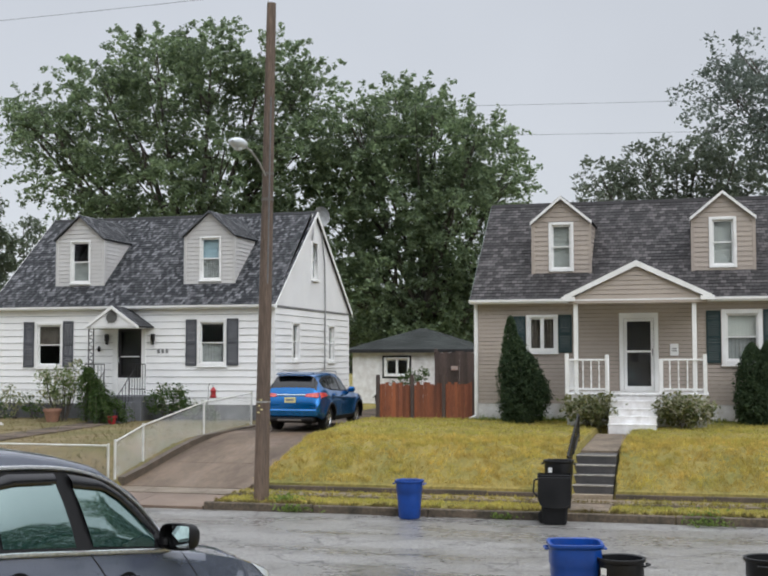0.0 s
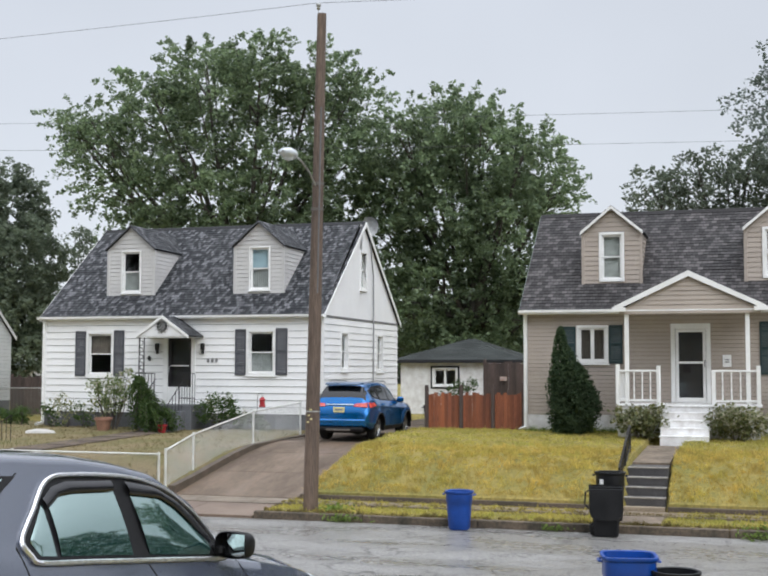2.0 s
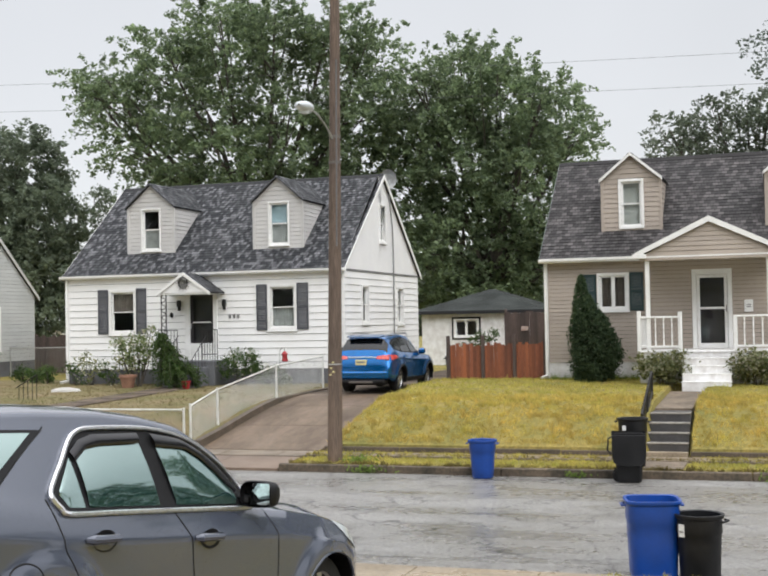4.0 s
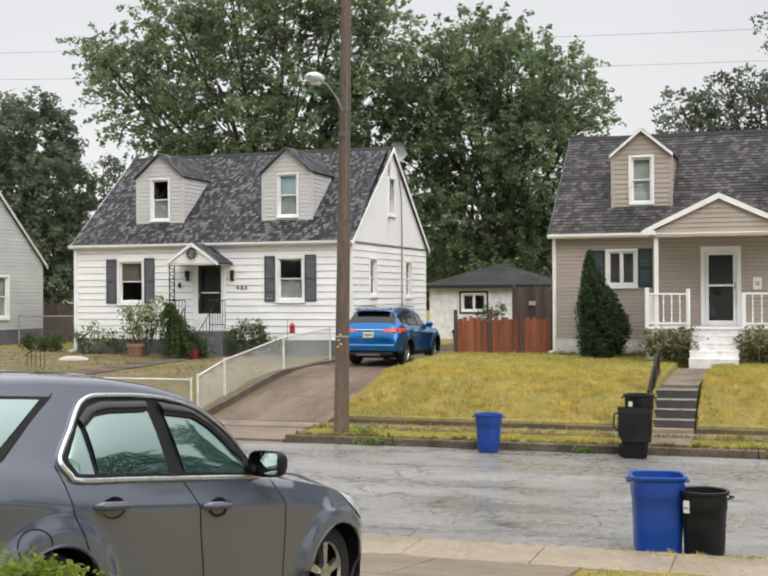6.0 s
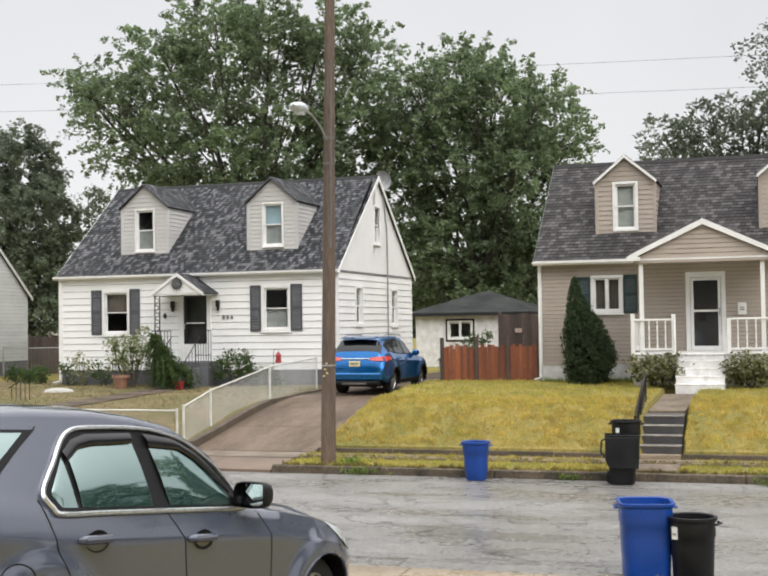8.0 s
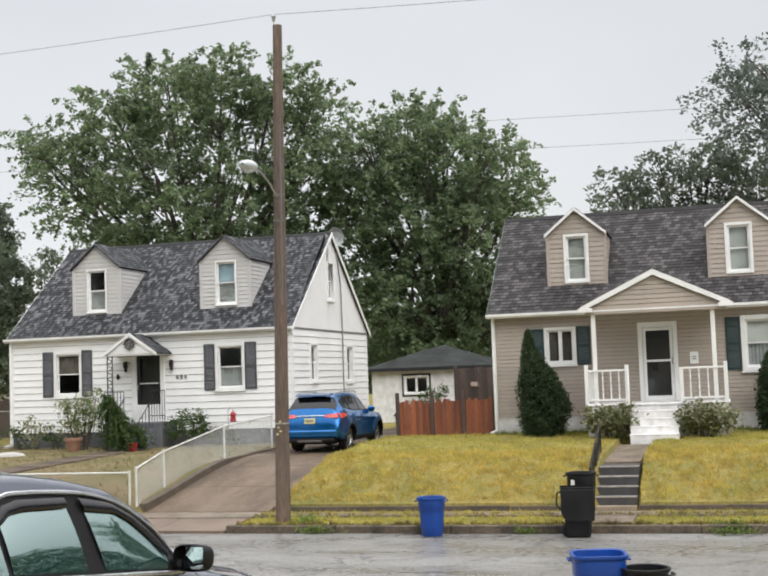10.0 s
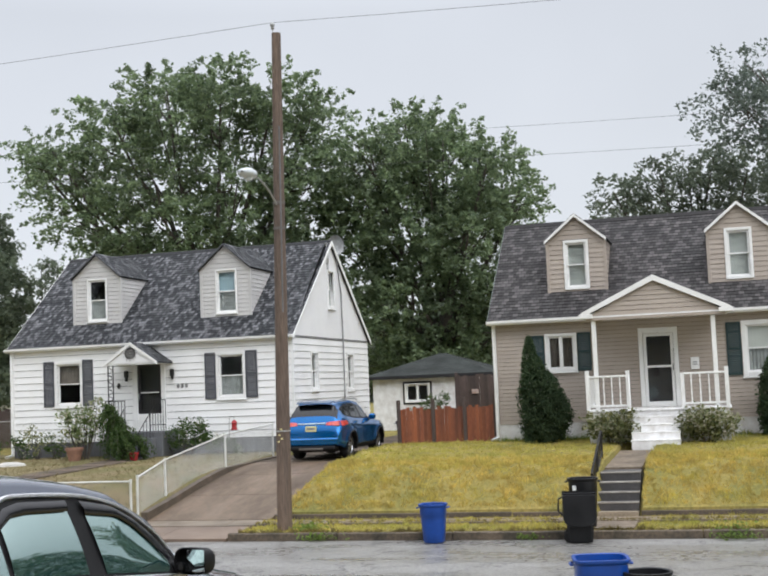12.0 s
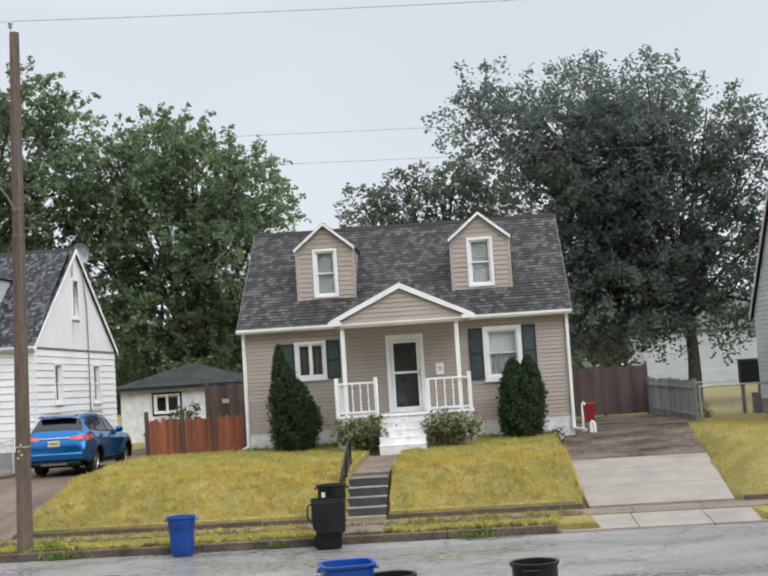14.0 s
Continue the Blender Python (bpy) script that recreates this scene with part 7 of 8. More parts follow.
def meter_box():
    thing = root("utility_box", pose(9.66, 42.1, 1.3), "dark grey box raised on wooden posts behind the cottage", "box")
    put("body", Shape().box(-0.42, 0.3, -0.2, 0.2, 1.0, 1.75, 0.02), M_DARK, thing)
    put("lid", Shape().box(-0.45, 0.33, -0.23, 0.23, 1.753, 1.8, 0.01), M_DARK, thing)
    for sx in (-0.34, 0.22):
        put("leg", Shape().box(sx - 0.04, sx + 0.04, -0.15, 0.15, -0.05, 1.0, 0.005), M_FENCE_DARK, thing)
    crate = root("wooden_crate", pose(9.95, 41.75, 1.28), "brown wooden crate on the ground beside the cottage", "crate")
    for k in range(4):
        put("board", Shape().box(-0.4, 0.3, -0.2, 0.2, 0.02 + 0.17 * k, 0.18 + 0.17 * k, 0.01), M_FENCE_DARK, crate)


meter_box()


def far_building(x0, x1, y0, y1, g, ze, zr, mat, label):
    thing = root("outbuilding", pose(x0, y0, g), label, "house")
    W, D = x1 - x0, y1 - y0
    wall = put("wall", Shape().box(0, W, 0, D, -0.3, ze - g), mat, thing)
    for k in range(int((ze - g) / 0.25)):
        put("siding_board", Shape().prism([(0, -0.003, 0.25 * k), (W, -0.003, 0.25 * k), (W, -0.003, 0.25 * k + 0.24), (0, -0.003, 0.25 * k + 0.24)],
                                          [(0, -0.04, 0.25 * k), (W, -0.04, 0.25 * k), (W, -0.008, 0.25 * k + 0.24), (0, -0.008, 0.25 * k + 0.24)]), mat, wall)
    roof_plane("roof", thing, (-0.2, -0.3, ze - g), (W + 0.2, -0.3, ze - g), (-0.2, D / 2, zr - g), (W + 0.2, D / 2, zr - g), M_ROOF_PALE)
    roof_plane("roof", thing, (-0.2, D + 0.3, ze - g), (W + 0.2, D + 0.3, ze - g), (-0.2, D / 2, zr - g), (W + 0.2, D / 2, zr - g), M_ROOF_PALE)


far_building(13.4, 30, 95, 104, 1.2, 5.6, 8.6, M_PALE_SIDE, "pale sided house beyond the back gardens")
far_building(-54, -48, 74, 80, 1.2, 3.0, 3.6, M_PAINTED_BRICK, "low white outbuilding beyond the gardens")


def own_house():
    """The house behind the camera, which closes the place and shows in reflections."""
    thing = root("house", pose(-6.5, -9.0, 1.3), "plain cottage behind the near lawn", "house")
    put("wall", Shape().box(0, 13, 0, 7.6, -0.4, 3.6), M_TAUPE, thing)
    roof_plane("roof", thing, (-0.2, -0.3, 3.6), (13.2, -0.3, 3.6), (-0.2, 3.8, 6.4), (13.2, 3.8, 6.4), M_ROOF_BROWN)
    roof_plane("roof", thing, (-0.2, 7.9, 3.6), (13.2, 7.9, 3.6), (-0.2, 3.8, 6.4), (13.2, 3.8, 6.4), M_ROOF_BROWN)


own_house()


def litter(name, x0, x1, y0, y1, n, level, label, seed):
    """Fallen leaves and dirt drifted over a drive, thicker in bands."""
    r = np.random.default_rng(seed)
    xs, ys = r.uniform(x0, x1, n * 4), r.uniform(y0, y1, n * 4)
    keep = [(float(x), float(y)) for x, y in zip(xs, ys) if noise.noise((x * 0.6, y * 1.4, 3.0)) + 0.35 * noise.noise((x * 3, y * 5, 1.0)) > 0.18 and x < east_edge(y) - 0.1]
    pts = np.array([(x, y, level(x, y) + 0.016) for x, y in keep[:n]])
    leaf_mesh(name, pts, 0.055, M_LITTER, None, 0.0, 0.15, seed=seed, kind="stuff", label=label)


litter("leaf_litter", 2.75, 6.8, 32.0, 43.8, 3800, lambda x, y: east_drive(y), "brown fallen leaves drifted over the driveway", 91)

# ---------------------------------------------------------------- vehicles


def smooth_row(xs, table, column, passes=2):
    v = np.interp(xs, [r[0] for r in table], [r[column] for r in table])
    for _ in range(passes):
        v[1:-1] = (v[:-2] + 2 * v[1:-1] + v[2:]) / 4
    return v


def rounded(pts, steps=6):
    """A closed line through points, with its corners rounded."""
    n, out = len(pts), []
    for i in range(n):
        p = [np.array(pts[(i + k) % n]) for k in (-1, 0, 1, 2)]
        for t in np.linspace(0, 1, steps, endpoint=False):
            q = 0.5 * (2 * p[1] + (p[2] - p[0]) * t + (2 * p[0] - 5 * p[1] + 4 * p[2] - p[3]) * t * t + (3 * p[1] - p[0] - 3 * p[2] + p[3]) * t**3)
            out.append((float(q[0]), float(q[1])))
    return out + out[:1]


class Car:
    """A car lofted from stations: (x, sill, belt, top, half width, roof half width); x forward, front axle at 0."""

    def __init__(self, thing, table, wheels, arch, paint, n=110, swell=0.03):
        self.thing, self.table = thing, sorted(table)
        self.xs = np.linspace(self.table[0][0], self.table[-1][0], n)
        self.cols = [smooth_row(self.xs, self.table, c) for c in range(1, 6)]
        self.wheels, self.arch, self.paint, self.swell = wheels, arch, paint, swell

    def at(self, x):
        return [float(np.interp(x, self.xs, c)) for c in self.cols]

    def section(self, x):
        sill, belt, top, w, wr = self.at(x)
        rise = top - belt
        low = [(w * 0.90, sill), (w * 0.965, sill + 0.05), (w * 0.985, sill + 0.14)]
        mid = [(w * (0.982 + 0.018 * t), sill + 0.14 + (belt - 0.15 - sill - 0.14) * t) for t in np.linspace(0.06, 1.0, 16)]
        flare = lambda z: sum(self.swell * (1 - ease(self.arch + 0.05, self.arch + 0.17, math.hypot(x - wx, z - wz))) for wx, wz in self.wheels)
        mid = [(yy + flare(zz), zz) for yy, zz in mid]
        mid += [(w * 0.994, belt - 0.135), (w * 0.958, belt - 0.06), (w * 0.928, belt)]
        side = [(w * 0.922 + (wr - w * 0.922) * t, belt + (rise - min(0.075, rise * 0.4)) * t + 0.004) for t in np.linspace(0.06, 1, 8)]
        edge = side[-1]
        roof = []
        for a in np.linspace(0.15, 1, 8):
            roof.append((edge[0] * math.cos(a * math.pi / 2) ** 0.55, edge[1] + (top - edge[1]) * math.sin(a * math.pi / 2) ** 0.8))
        roof[-1] = (0.0, top)
        return low + mid + side + roof

    def side_y(self, x, z):
        sec = self.section(x)[:30]
        return float(np.interp(z, [p[1] for p in sec], [p[0] for p in sec]))

    def body(self, label, glass_mat, screens):
        rows = [self.section(float(x)) for x in self.xs]
        m = len(rows[0])
        ring = lambda i: [(float(self.xs[i]), -y, z) for y, z in rows[i]] + [(float(self.xs[i]), y, z) for y, z in rows[i][-2::-1]]
        verts = [p for i in range(len(rows)) for p in ring(i)]
        k = 2 * m - 1
        verts = [list(v) for v in verts]
        gone = set()
        for wx, wz in self.wheels:
            for q, v in enumerate(verts):
                if abs(v[1]) > 0.5 and v[2] < wz + self.arch + 0.2:
                    d = math.hypot(v[0] - wx, v[2] - wz)
                    if d < self.arch - 0.03:
                        gone.add(q)
                    elif d < self.arch + 0.03:
                        v[0], v[2] = wx + (v[0] - wx) * self.arch / d, wz + (v[2] - wz) * self.arch / d
        body, panes = Shape(), {s[0]: Shape() for s in screens}
        body.v = [tuple(v) for v in verts]
        for s in panes.values():
            s.v = body.v
        for i in range(len(rows) - 1):
            xm = (self.xs[i] + self.xs[i + 1]) / 2
            for j in range(k - 1):
                f = (i * k + j, (i + 1) * k + j, (i + 1) * k + j + 1, i * k + j + 1)
                if any(q in gone for q in f):
                    continue
                pane = None
                for name, x0, x1, j0 in screens:
                    if x0 < xm < x1 and j0 <= j < k - 1 - j0:
                        pane = name
                (panes[pane] if pane else body).f.append(f)
        body.f += [tuple(range(k)), tuple(range((len(rows) - 1) * k, len(rows) * k))[::-1]]
        part = put("body", body, self.paint, self.thing, label, smooth=True)
        for name, shape in panes.items():
            used = sorted({q for f in shape.f for q in f})
            index = {q: n for n, q in enumerate(used)}
            s = Shape()
            s.v, s.f = [shape.v[q] for q in used], [tuple(index[q] for q in f) for f in shape.f]
            put(name, s, glass_mat, self.thing, smooth=True)
        floor = Shape().box(float(self.xs[2]) + 0.1, float(self.xs[-3]) - 0.1, -0.62, 0.62, 0.22, 0.5)
        put("underbody", floor, M_TRIM_BLACK, self.thing)
        for wx, wz in self.wheels:
            for s in (-1, 1):
                w = self.at(wx)[3] * 0.985
                lin = Shape()
                a = np.linspace(-0.25, math.pi + 0.25, 20)
                lin.v = [(wx + self.arch * math.cos(t), s * (w + 0.002), wz + self.arch * math.sin(t)) for t in a] + [(wx + self.arch * math.cos(t), s * 0.55, wz + self.arch * math.sin(t)) for t in a]
                lin.f = [(i, i + 1, 21 + i, 20 + i) for i in range(19)]
                put("wheel_well", lin, M_TRIM_BLACK, self.thing)
        return part

    def lip(self, material, radius=0.018):
        for wx, wz in self.wheels:
            for s in (-1, 1):
                pts = []
                for t in np.linspace(-0.15, math.pi + 0.15, 26):
                    x, z = wx + self.arch * math.cos(t), wz + self.arch * math.sin(t)
                    pts.append((x, s * (self.side_y(x, max(z, self.at(x)[0] + 0.02)) - 0.004), z))
                put("arch_lip", Shape().tube(pts, radius, 6), material, self.thing, smooth=True)

    def patch(self, name, bottom, top, material, off, sides=(-1, 1), n=18, parent=None, label="", bow=0.0):
        """A panel on the flank between two lines of (x, z)."""
        out = []
        for s in sides:
            shape, rows = Shape(), 9 if bow else 5
            tb = np.linspace(0, 1, n + 1)
            path = lambda pts, t: tuple(float(np.interp(t, np.linspace(0, 1, len(pts)), [p[c] for p in pts])) for c in (0, 1))
            for t in tb:
                (xa, za), (xb, zb) = path(bottom, t), path(top, t)
                for r in range(rows):
                    x, z = xa + (xb - xa) * r / (rows - 1), za + (zb - za) * r / (rows - 1)
                    shape.v.append((x, s * (self.side_y(x, z) + off + bow * (1 - (2 * r / (rows - 1) - 1) ** 2)), z))
            for i in range(n):
                for r in range(rows - 1):
                    q = (i * rows + r, (i + 1) * rows + r, (i + 1) * rows + r + 1, i * rows + r + 1)
                    shape.f.append(q if s < 0 else q[::-1])
            k = len(shape.v)
            shape.v += [(p[0], p[1] - s * (off + 0.01), p[2]) for p in shape.v]
            shape.f += [tuple(q + k for q in f[::-1]) for f in shape.f]
            out.append(put(name, shape, material, parent or self.thing, label, smooth=True))
        return out

    def bead(self, name, pts, radius, material, off=0.0, sides=(-1, 1), close=False, flat=6):
        for s in sides:
            line_ = [(x, s * (self.side_y(x, z) + off), z) for x, z in pts]
            if close:
                line_.append(line_[0])
            put(name, Shape().tube(line_, radius, flat), material, self.thing, smooth=True)

    def wheel(self, wx, wz, radius, width, spokes, rim_mat):
        for s in (-1, 1):
            y = s * (self.at(wx)[3] - 0.19)
            tyre = Shape()
            prof = [(radius * 0.66, -0.5), (radius * 0.72, -0.52), (radius * 0.93, -0.5), (radius * 0.99, -0.38), (radius, 0), (radius * 0.99, 0.38), (radius * 0.93, 0.5), (radius * 0.72, 0.52), (radius * 0.66, 0.5)]
            n = 36
            for r, o in prof:
                tyre.v += [(wx + r * math.cos(a), y + o * width, wz + r * math.sin(a)) for a in np.linspace(0, 2 * math.pi, n, endpoint=False)]
            tyre.f = [(i * n + j, i * n + (j + 1) % n, (i + 1) * n + (j + 1) % n, (i + 1) * n + j) for i in range(len(prof) - 1) for j in range(n)]
            hub = put("wheel", tyre, M_RUBBER, self.thing, "black tyre on a silver alloy rim", smooth=True)
            rim = Shape()
            face = y + s * width * 0.36
            for r in (radius * 0.665, radius * 0.62):
                rim.v += [(wx + r * math.cos(a), face + (s * 0.02 if r > radius * 0.63 else 0), wz + r * math.sin(a)) for a in np.linspace(0, 2 * math.pi, n, endpoint=False)]
            rim.f = [(j, (j + 1) % n, n + (j + 1) % n, n + j) for j in range(n)]
            for k in range(spokes):
                a = 2 * math.pi * k / spokes + 0.3
                c, d = math.cos(a), math.sin(a)
                for half in (-1, 1):
                    e = half * 0.09
                    rim.prism([(wx + 0.05 * c, face - 0.02 * s, wz + 0.05 * d), (wx + 0.09 * math.cos(a + e * 3), face - 0.02 * s, wz + 0.09 * math.sin(a + e * 3)), (wx + radius * 0.63 * math.cos(a + e * 1.6), face - 0.03 * s, wz + radius * 0.63 * math.sin(a + e * 1.6)), (wx + radius * 0.63 * c, face - 0.03 * s, wz + radius * 0.63 * d)],
                              [(wx + 0.05 * c, face + 0.02 * s, wz + 0.05 * d), (wx + 0.09 * math.cos(a + e * 3), face + 0.02 * s, wz + 0.09 * math.sin(a + e * 3)), (wx + radius * 0.63 * math.cos(a + e * 1.6), face + 0.012 * s, wz + radius * 0.63 * math.sin(a + e * 1.6)), (wx + radius * 0.63 * c, face + 0.012 * s, wz + radius * 0.63 * d)])
            rim.tube([(wx, face - 0.02 * s, wz), (wx, face + 0.03 * s, wz)], 0.07, 14)
            put("rim", rim, rim_mat, hub)
            put("brake_disc", Shape().tube([(wx, face - 0.09 * s, wz), (wx, face - 0.07 * s, wz)], radius * 0.62, 24), M_TRIM_BLACK, hub)

    def handle(self, x, z, material, sides=(-1, 1)):
        for s in sides:
            y = self.side_y(x, z)
            cup = Shape()
            for r, o in ((1.0, 0.004), (0.6, -0.004), (0.0, -0.012)):
                cup.v += [(x + 0.02 + 0.095 * r * math.cos(a), s * (y + o), z - 0.008 + 0.06 * r * math.sin(a)) for a in np.linspace(0, 2 * math.pi, 16, endpoint=False)]
            cup.f = [(i * 16 + j, i * 16 + (j + 1) % 16, (i + 1) * 16 + (j + 1) % 16, (i + 1) * 16 + j) for i in range(2) for j in range(16)]
            h = put("door_handle", cup, M_TRIM_BLACK, self.thing, smooth=True)
            put("grip", Shape().tube([(x - 0.13, s * (y + 0.006), z), (x - 0.115, s * (y + 0.035), z + 0.004), (x + 0.08, s * (y + 0.04), z + 0.006), (x + 0.115, s * (y + 0.006), z + 0.004)], [0.015, 0.024, 0.024, 0.015], 8), material, h, smooth=True)


def grey_suv():
    x, y = CAR_PLACE
    thing = root("car", Matrix.Translation((x, y, near_height(y) + 0.035)) @ Matrix.Rotation(radians(CAR_HEADING), 4, "Z") @ Matrix.Rotation(radians(CAR_NOSE), 4, "Y"),
                 "dark grey metallic crossover car beaded with rain on the driveway", "car")
    table = [(0.80, 0.34, 0.60, 0.70, 0.58, 0.30), (0.75, 0.28, 0.70, 0.82, 0.72, 0.40), (0.60, 0.25, 0.80, 0.90, 0.83, 0.52), (0.35, 0.25, 0.89, 0.98, 0.905, 0.60), (0.0, 0.25, 0.95, 1.04, 0.925, 0.66),
             (-0.45, 0.25, 1.0, 1.09, 0.92, 0.68), (-0.72, 0.25, 1.01, 1.16, 0.915, 0.70), (-0.85, 0.25, 1.015, 1.27, 0.915, 0.69), (-1.05, 0.25, 1.02, 1.415, 0.915, 0.68), (-1.42, 0.25, 1.025, 1.56, 0.915, 0.66),
             (-1.75, 0.25, 1.03, 1.60, 0.915, 0.65), (-2.1, 0.25, 1.035, 1.615, 0.92, 0.64), (-2.6, 0.25, 1.05, 1.60, 0.925, 0.63), (-3.1, 0.26, 1.09, 1.565, 0.92, 0.61), (-3.40, 0.28, 1.10, 1.51, 0.905, 0.58), (-3.62, 0.33, 1.08, 1.33, 0.88, 0.57), (-3.76, 0.40, 1.02, 1.13, 0.84, 0.58), (-3.84, 0.46, 0.9, 0.98, 0.74, 0.55)]
    car = Car(thing, table, [(0.07, 0.345), (-2.72, 0.345)], 0.375, M_PAINT_GREY, 180, 0.04)
    car.body("dark grey metallic body", M_CAR_GLASS, [("windscreen", -1.40, -0.74, 30), ("rear_window", -3.70, -3.42, 31)])
    car.lip(M_PAINT_GREY, 0.012)
    # black surround, then the glass, the rain guards and the chrome line round it
    car.patch("window_surround", [(-2.64, 1.13), (-2.56, 1.045), (-2.2, 1.045), (-1.5, 1.045), (-0.86, 1.045)], [(-2.64, 1.15), (-2.53, 1.28), (-2.37, 1.45), (-2.22, 1.475), (-1.85, 1.49), (-1.58, 1.48), (-1.335, 1.43), (-1.16, 1.355), (-1.0, 1.265), (-0.84, 1.12)], M_TRIM_BLACK, 0.004, n=34)
    car.patch("front_side_window", [(-1.62, 1.066), (-1.02, 1.06)], [(-1.70, 1.41), (-1.42, 1.40), (-1.274, 1.344), (-1.139, 1.258), (-0.985, 1.13)], M_CAR_GLASS, 0.009, bow=0.012)
    car.patch("rear_side_window", [(-2.385, 1.066), (-1.775, 1.066)], [(-2.40, 1.32), (-2.30, 1.385), (-2.1, 1.41), (-1.845, 1.42)], M_CAR_GLASS, 0.009, bow=0.012)
    car.patch("rear_vent_window", [(-2.60, 1.135), (-2.54, 1.068), (-2.42, 1.066)], [(-2.59, 1.15), (-2.51, 1.25), (-2.45, 1.33)], M_CAR_GLASS, 0.009, bow=0.006)
    car.patch("quarter_surround", [(-3.10, 1.115), (-3.46, 1.15)], [(-2.59, 1.465), (-3.42, 1.435)], M_TRIM_BLACK, 0.004)
    car.patch("quarter_window", [(-3.13, 1.15), (-3.40, 1.18)], [(-2.69, 1.445), (-3.36, 1.42)], M_CAR_GLASS, 0.008, bow=0.012)
    for low, high in (([(-1.705, 1.40), (-1.42, 1.39), (-1.274, 1.335), (-1.139, 1.25), (-0.985, 1.125)], [(-1.735, 1.475), (-1.45, 1.455), (-1.25, 1.385), (-1.1, 1.30), (-0.945, 1.175)]),
                      ([(-2.425, 1.30), (-2.31, 1.375), (-2.19, 1.395), (-1.85, 1.415)], [(-2.445, 1.355), (-2.36, 1.42), (-2.24, 1.455), (-1.855, 1.475)])):
        car.patch("rain_guard", low, high, M_GUARD, 0.020, bow=0.012)
    loop = [(-2.558, 1.036), (-2.62, 1.07), (-2.663, 1.137), (-2.60, 1.22), (-2.529, 1.295), (-2.43, 1.412), (-2.347, 1.465), (-2.22, 1.488), (-1.847, 1.503), (-1.576, 1.49), (-1.335, 1.441), (-1.161, 1.367), (-1.0, 1.272), (-0.86, 1.15), (-0.82, 1.06), (-0.90, 1.037), (-1.3, 1.036), (-1.78, 1.036), (-2.2, 1.036)]
    car.bead("chrome_trim", rounded(loop), 0.014, M_CHROME, 0.014)
    for seam in ([(-1.66, 1.03), (-1.60, 0.95), (-1.545, 0.863), (-1.517, 0.709), (-1.46, 0.50), (-1.42, 0.30)], [(-2.70, 1.11), (-2.66, 1.0), (-2.64, 0.92), (-2.623, 0.843), (-2.53, 0.68), (-2.42, 0.50), (-2.38, 0.30)], [(-0.72, 1.02), (-0.625, 0.88), (-0.60, 0.7), (-0.58, 0.32)]):
        fine = [(float(np.interp(t, np.linspace(0, 1, len(seam)), [p[0] for p in seam])), float(np.interp(t, np.linspace(0, 1, len(seam)), [p[1] for p in seam]))) for t in np.linspace(0, 1, 20)]
        car.bead("panel_gap", fine, 0.006, M_TRIM_BLACK, -0.002)
    car.bead("fuel_door", [(-2.91 + 0.108 * math.cos(t), 0.715 + 0.092 * math.sin(t)) for t in np.linspace(0, 2 * math.pi, 30)], 0.005, M_TRIM_BLACK, -0.001, (-1,))
    car.bead("panel_gap", [(-2.58, 1.48), (-2.80, 1.32), (-3.05, 1.14), (-3.2, 1.07)], 0.005, M_TRIM_BLACK, -0.001)
    car.handle(-1.39, 0.872, M_PAINT_GREY)
    car.handle(-2.345, 0.90, M_PAINT_GREY)
    for s in (-1, 1):
        mx, mz = -0.90, 1.125
        yy = car.side_y(mx, 1.05)
        shell = Shape()
        for t, w in ((-0.075, 0.93), (-0.06, 1.0), (0.02, 0.97), (0.07, 0.75), (0.10, 0.35)):
            shell.v += [(mx + t, s * (yy + 0.13 + 0.125 * w * (abs(math.cos(a)) ** 0.6) * (1 if math.cos(a) > 0 else -1)), mz + 0.085 * w * (abs(math.sin(a)) ** 0.6) * (1 if math.sin(a) > 0 else -1)) for a in np.linspace(0, 2 * math.pi, 20, endpoint=False)]
        shell.f = [(i * 20 + j, i * 20 + (j + 1) % 20, (i + 1) * 20 + (j + 1) % 20, (i + 1) * 20 + j) for i in range(4) for j in range(20)] + [tuple(range(80, 100))]
        mirror = put("wing_mirror", shell, M_TRIM_BLACK, thing, "black wing mirror", smooth=True)
        put("mirror_glass", Shape().prism([(mx - 0.01, s * (yy + 0.02), mz - 0.068), (mx - 0.068, s * (yy + 0.24), mz - 0.068), (mx - 0.082, s * (yy + 0.24), mz + 0.068), (mx - 0.024, s * (yy + 0.02), mz + 0.068)],
                                          [(mx - 0.014, s * (yy + 0.02), mz - 0.068), (mx - 0.072, s * (yy + 0.24), mz - 0.068), (mx - 0.086, s * (yy + 0.24), mz + 0.068), (mx - 0.028, s * (yy + 0.02), mz + 0.068)]), M_MIRROR, mirror)
        put("mirror_foot", Shape().box(mx - 0.05, mx + 0.04, min(s * (yy - 0.06), s * (yy + 0.05)), max(s * (yy - 0.06), s * (yy + 0.05)), mz - 0.07, mz - 0.01, 0.015), M_TRIM_BLACK, mirror)
    car.patch("headlight", [(0.35, 0.80), (0.72, 0.66)], [(0.15, 0.93), (0.66, 0.80)], M_LAMP_GLASS, 0.006)
    car.wheel(0.07, 0.345, 0.345, 0.225, 5, M_ALLOY)
    car.wheel(-2.72, 0.345, 0.345, 0.225, 5, M_ALLOY)


CAR_PLACE, CAR_HEADING, CAR_NOSE = (-3.75, 8.35), 80.0, 7.0
grey_suv()


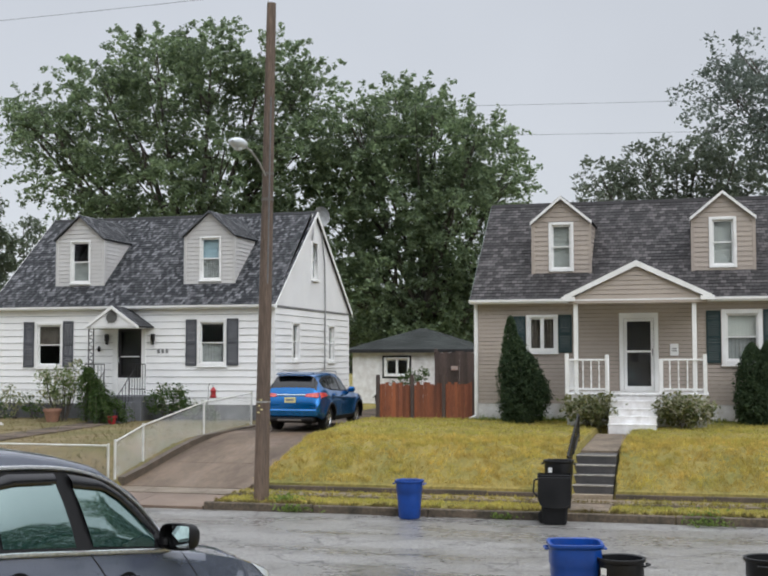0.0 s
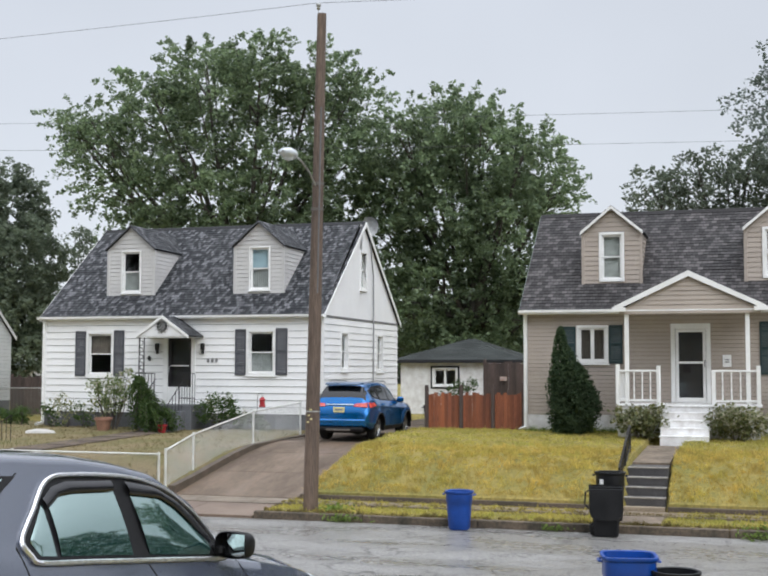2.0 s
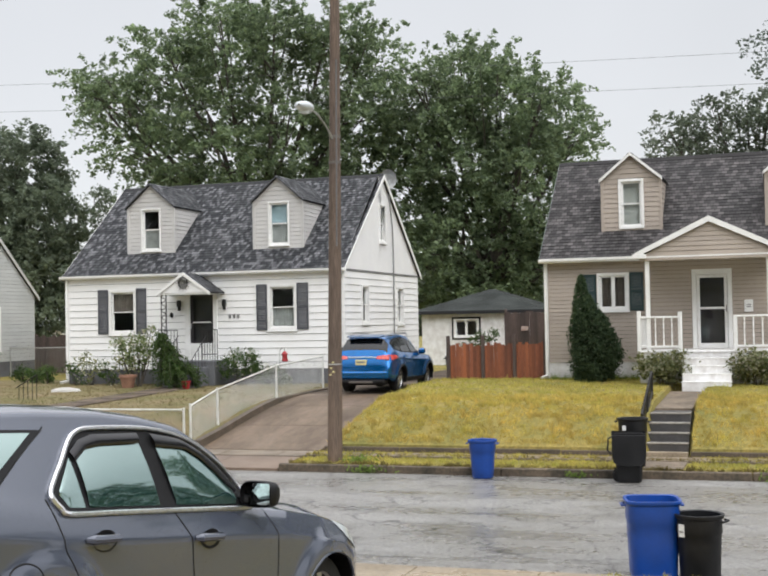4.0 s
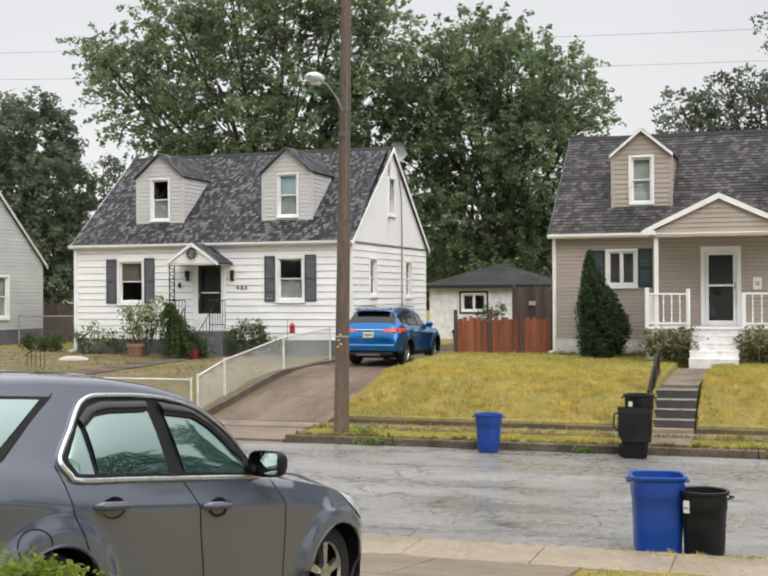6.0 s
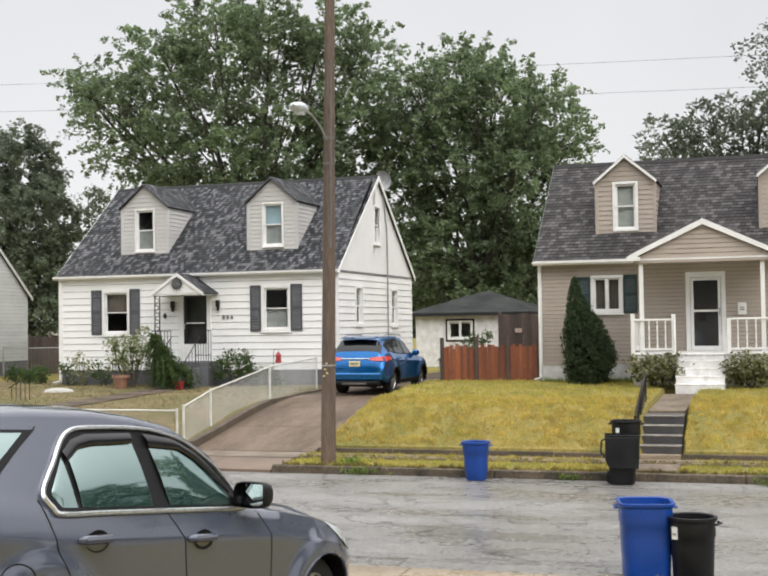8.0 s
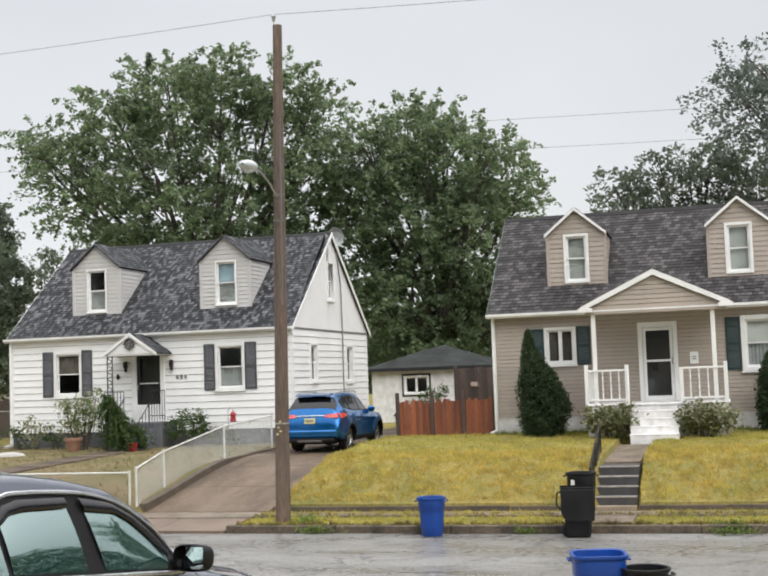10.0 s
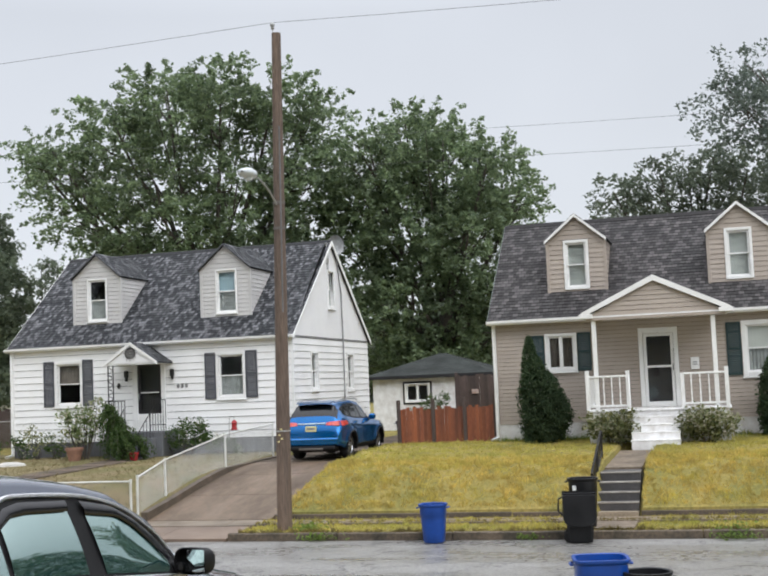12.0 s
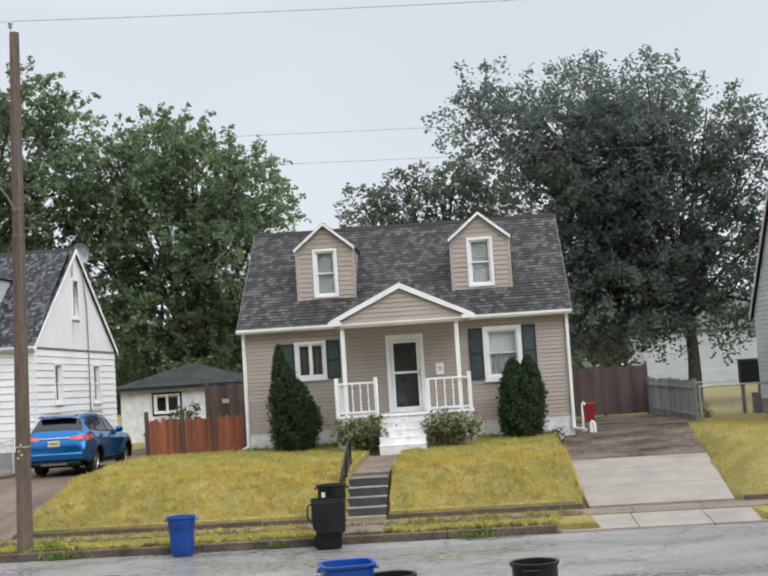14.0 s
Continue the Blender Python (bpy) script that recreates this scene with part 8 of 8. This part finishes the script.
def blue_suv():
    x, y = -11.0, 36.2
    thing = root("car", pose(x, y, west_drive(y) + 0.02, 0, 0, 89), "bright blue compact crossover car parked on the driveway", "car")
    table = [(0.90, 0.34, 0.62, 0.72, 0.62, 0.3), (0.84, 0.28, 0.74, 0.85, 0.75, 0.42), (0.6, 0.26, 0.86, 0.98, 0.86, 0.55), (0.2, 0.26, 0.95, 1.05, 0.905, 0.62), (-0.3, 0.26, 1.0, 1.12, 0.905, 0.66), (-0.5, 0.26, 1.01, 1.16, 0.90, 0.67),
             (-0.95, 0.26, 1.03, 1.44, 0.90, 0.64), (-1.35, 0.26, 1.05, 1.61, 0.90, 0.62), (-1.8, 0.26, 1.07, 1.65, 0.905, 0.615), (-2.4, 0.27, 1.10, 1.645, 0.91, 0.60), (-2.9, 0.29, 1.14, 1.61, 0.91, 0.58), (-3.15, 0.31, 1.15, 1.57, 0.90, 0.57),
             (-3.33, 0.36, 1.12, 1.35, 0.885, 0.64), (-3.45, 0.40, 1.02, 1.12, 0.87, 0.70), (-3.56, 0.42, 0.86, 0.94, 0.84, 0.68), (-3.60, 0.46, 0.75, 0.80, 0.78, 0.60)]
    car = Car(thing, table, [(0.0, 0.35), (-2.66, 0.35)], 0.41, M_PAINT_BLUE, 90)
    car.body("glossy blue metallic body", M_CAR_GLASS_DARK, [("windscreen", -1.3, -0.52, 30), ("rear_window", -3.42, -3.16, 26)])
    car.lip(M_TRIM_BLACK, 0.03)
    car.patch("window_surround", [(-0.72, 1.06), (-1.6, 1.09), (-2.5, 1.14), (-3.0, 1.22)], [(-0.78, 1.09), (-1.3, 1.45), (-1.9, 1.55), (-2.6, 1.53), (-3.05, 1.40)], M_TRIM_BLACK, 0.004, n=24)
    car.patch("front_side_window", [(-0.92, 1.10), (-1.55, 1.115)], [(-1.0, 1.17), (-1.33, 1.42), (-1.58, 1.48)], M_CAR_GLASS_DARK, 0.009)
    car.patch("rear_side_window", [(-1.65, 1.12), (-2.42, 1.16)], [(-1.68, 1.49), (-2.1, 1.51), (-2.48, 1.49)], M_CAR_GLASS_DARK, 0.009)
    car.patch("quarter_window", [(-2.52, 1.18), (-2.95, 1.24)], [(-2.58, 1.48), (-2.98, 1.38)], M_CAR_GLASS_DARK, 0.009)
    for seam in ([(-1.6, 1.08), (-1.62, 0.7), (-1.58, 0.32)], [(-2.5, 1.12), (-2.36, 0.85), (-2.22, 0.6), (-2.2, 0.32)], [(-0.58, 1.03), (-0.56, 0.7), (-0.56, 0.32)]):
        fine = [(float(np.interp(t, np.linspace(0, 1, len(seam)), [p[0] for p in seam])), float(np.interp(t, np.linspace(0, 1, len(seam)), [p[1] for p in seam]))) for t in np.linspace(0, 1, 12)]
        car.bead("panel_gap", fine, 0.006, M_TRIM_BLACK, -0.003)
    car.handle(-1.48, 0.97, M_PAINT_BLUE)
    car.handle(-2.3, 1.0, M_PAINT_BLUE)
    car.patch("tail_lamp", [(-2.98, 0.98), (-3.42, 0.93)], [(-3.05, 1.07), (-3.40, 1.08)], M_TAIL, 0.008)
    car.patch("sill_trim", [(-0.45, 0.27), (-2.2, 0.28)], [(-0.45, 0.38), (-2.2, 0.39)], M_TRIM_BLACK, 0.01)
    back = lambda z: float(np.interp(z, [0.46, 0.80, 0.94, 1.12, 1.35], [-3.60, -3.60, -3.56, -3.45, -3.33]))
    for s in (-1, 1):
        lamp = Shape().prism([(back(0.97) - 0.006, s * 0.42, 0.97), (back(0.97) - 0.006, s * 0.82, 0.95), (back(1.08) - 0.006, s * 0.80, 1.08), (back(1.05) - 0.006, s * 0.45, 1.05)],
                             [(back(0.97) + 0.08, s * 0.42, 0.97), (back(0.97) + 0.08, s * 0.82, 0.95), (back(1.08) + 0.08, s * 0.80, 1.08), (back(1.05) + 0.08, s * 0.45, 1.05)])
        put("tail_lamp", lamp, M_TAIL, thing)
        put("roof_rail", Shape().tube([(-1.25, s * 0.60, 1.60), (-1.35, s * 0.60, 1.66), (-2.6, s * 0.585, 1.68), (-2.85, s * 0.575, 1.63)], 0.018, 7), M_ALLOY, thing, smooth=True)
        my = car.side_y(-0.72, 1.05)
        put("wing_mirror", Shape().box(-0.80, -0.64, min(s * my, s * (my + 0.2)), max(s * my, s * (my + 0.2)), 1.03, 1.19, 0.04), M_PAINT_BLUE, thing)
    plate = put("number_plate", Shape().box(back(0.86) - 0.03, back(0.86) + 0.02, -0.16, 0.16, 0.80, 0.95, 0.004), M_PLATE, thing, "pale yellow number plate")
    put("writing", Shape().box(back(0.86) - 0.033, back(0.86) - 0.0305, -0.12, 0.12, 0.85, 0.905), M_FENCE_GREY, plate)
    put("garnish", Shape().box(back(1.0) - 0.02, back(1.0) + 0.04, -0.42, 0.42, 1.0, 1.03, 0.008), M_CHROME, thing)
    put("bumper", Shape().box(-3.64, -3.45, -0.80, 0.80, 0.40, 0.62, 0.04), M_PAINT_BLUE, thing)
    put("bumper_trim", Shape().box(-3.655, -3.40, -0.72, 0.72, 0.27, 0.40, 0.04), M_TRIM_BLACK, thing)
    put("skid_plate", Shape().box(-3.668, -3.60, -0.36, 0.36, 0.285, 0.345, 0.012), M_BRACKET, thing)
    put("spoiler", Shape().prism([(-3.10, -0.55, 1.60), (-3.10, 0.55, 1.60), (-3.36, 0.5, 1.565), (-3.36, -0.5, 1.565)], [(-3.10, -0.55, 1.64), (-3.10, 0.55, 1.64), (-3.36, 0.5, 1.59), (-3.36, -0.5, 1.59)]), M_PAINT_BLUE, thing)
    car.wheel(0.0, 0.35, 0.35, 0.225, 5, M_ALLOY)
    car.wheel(-2.66, 0.35, 0.35, 0.225, 5, M_ALLOY)


blue_suv()
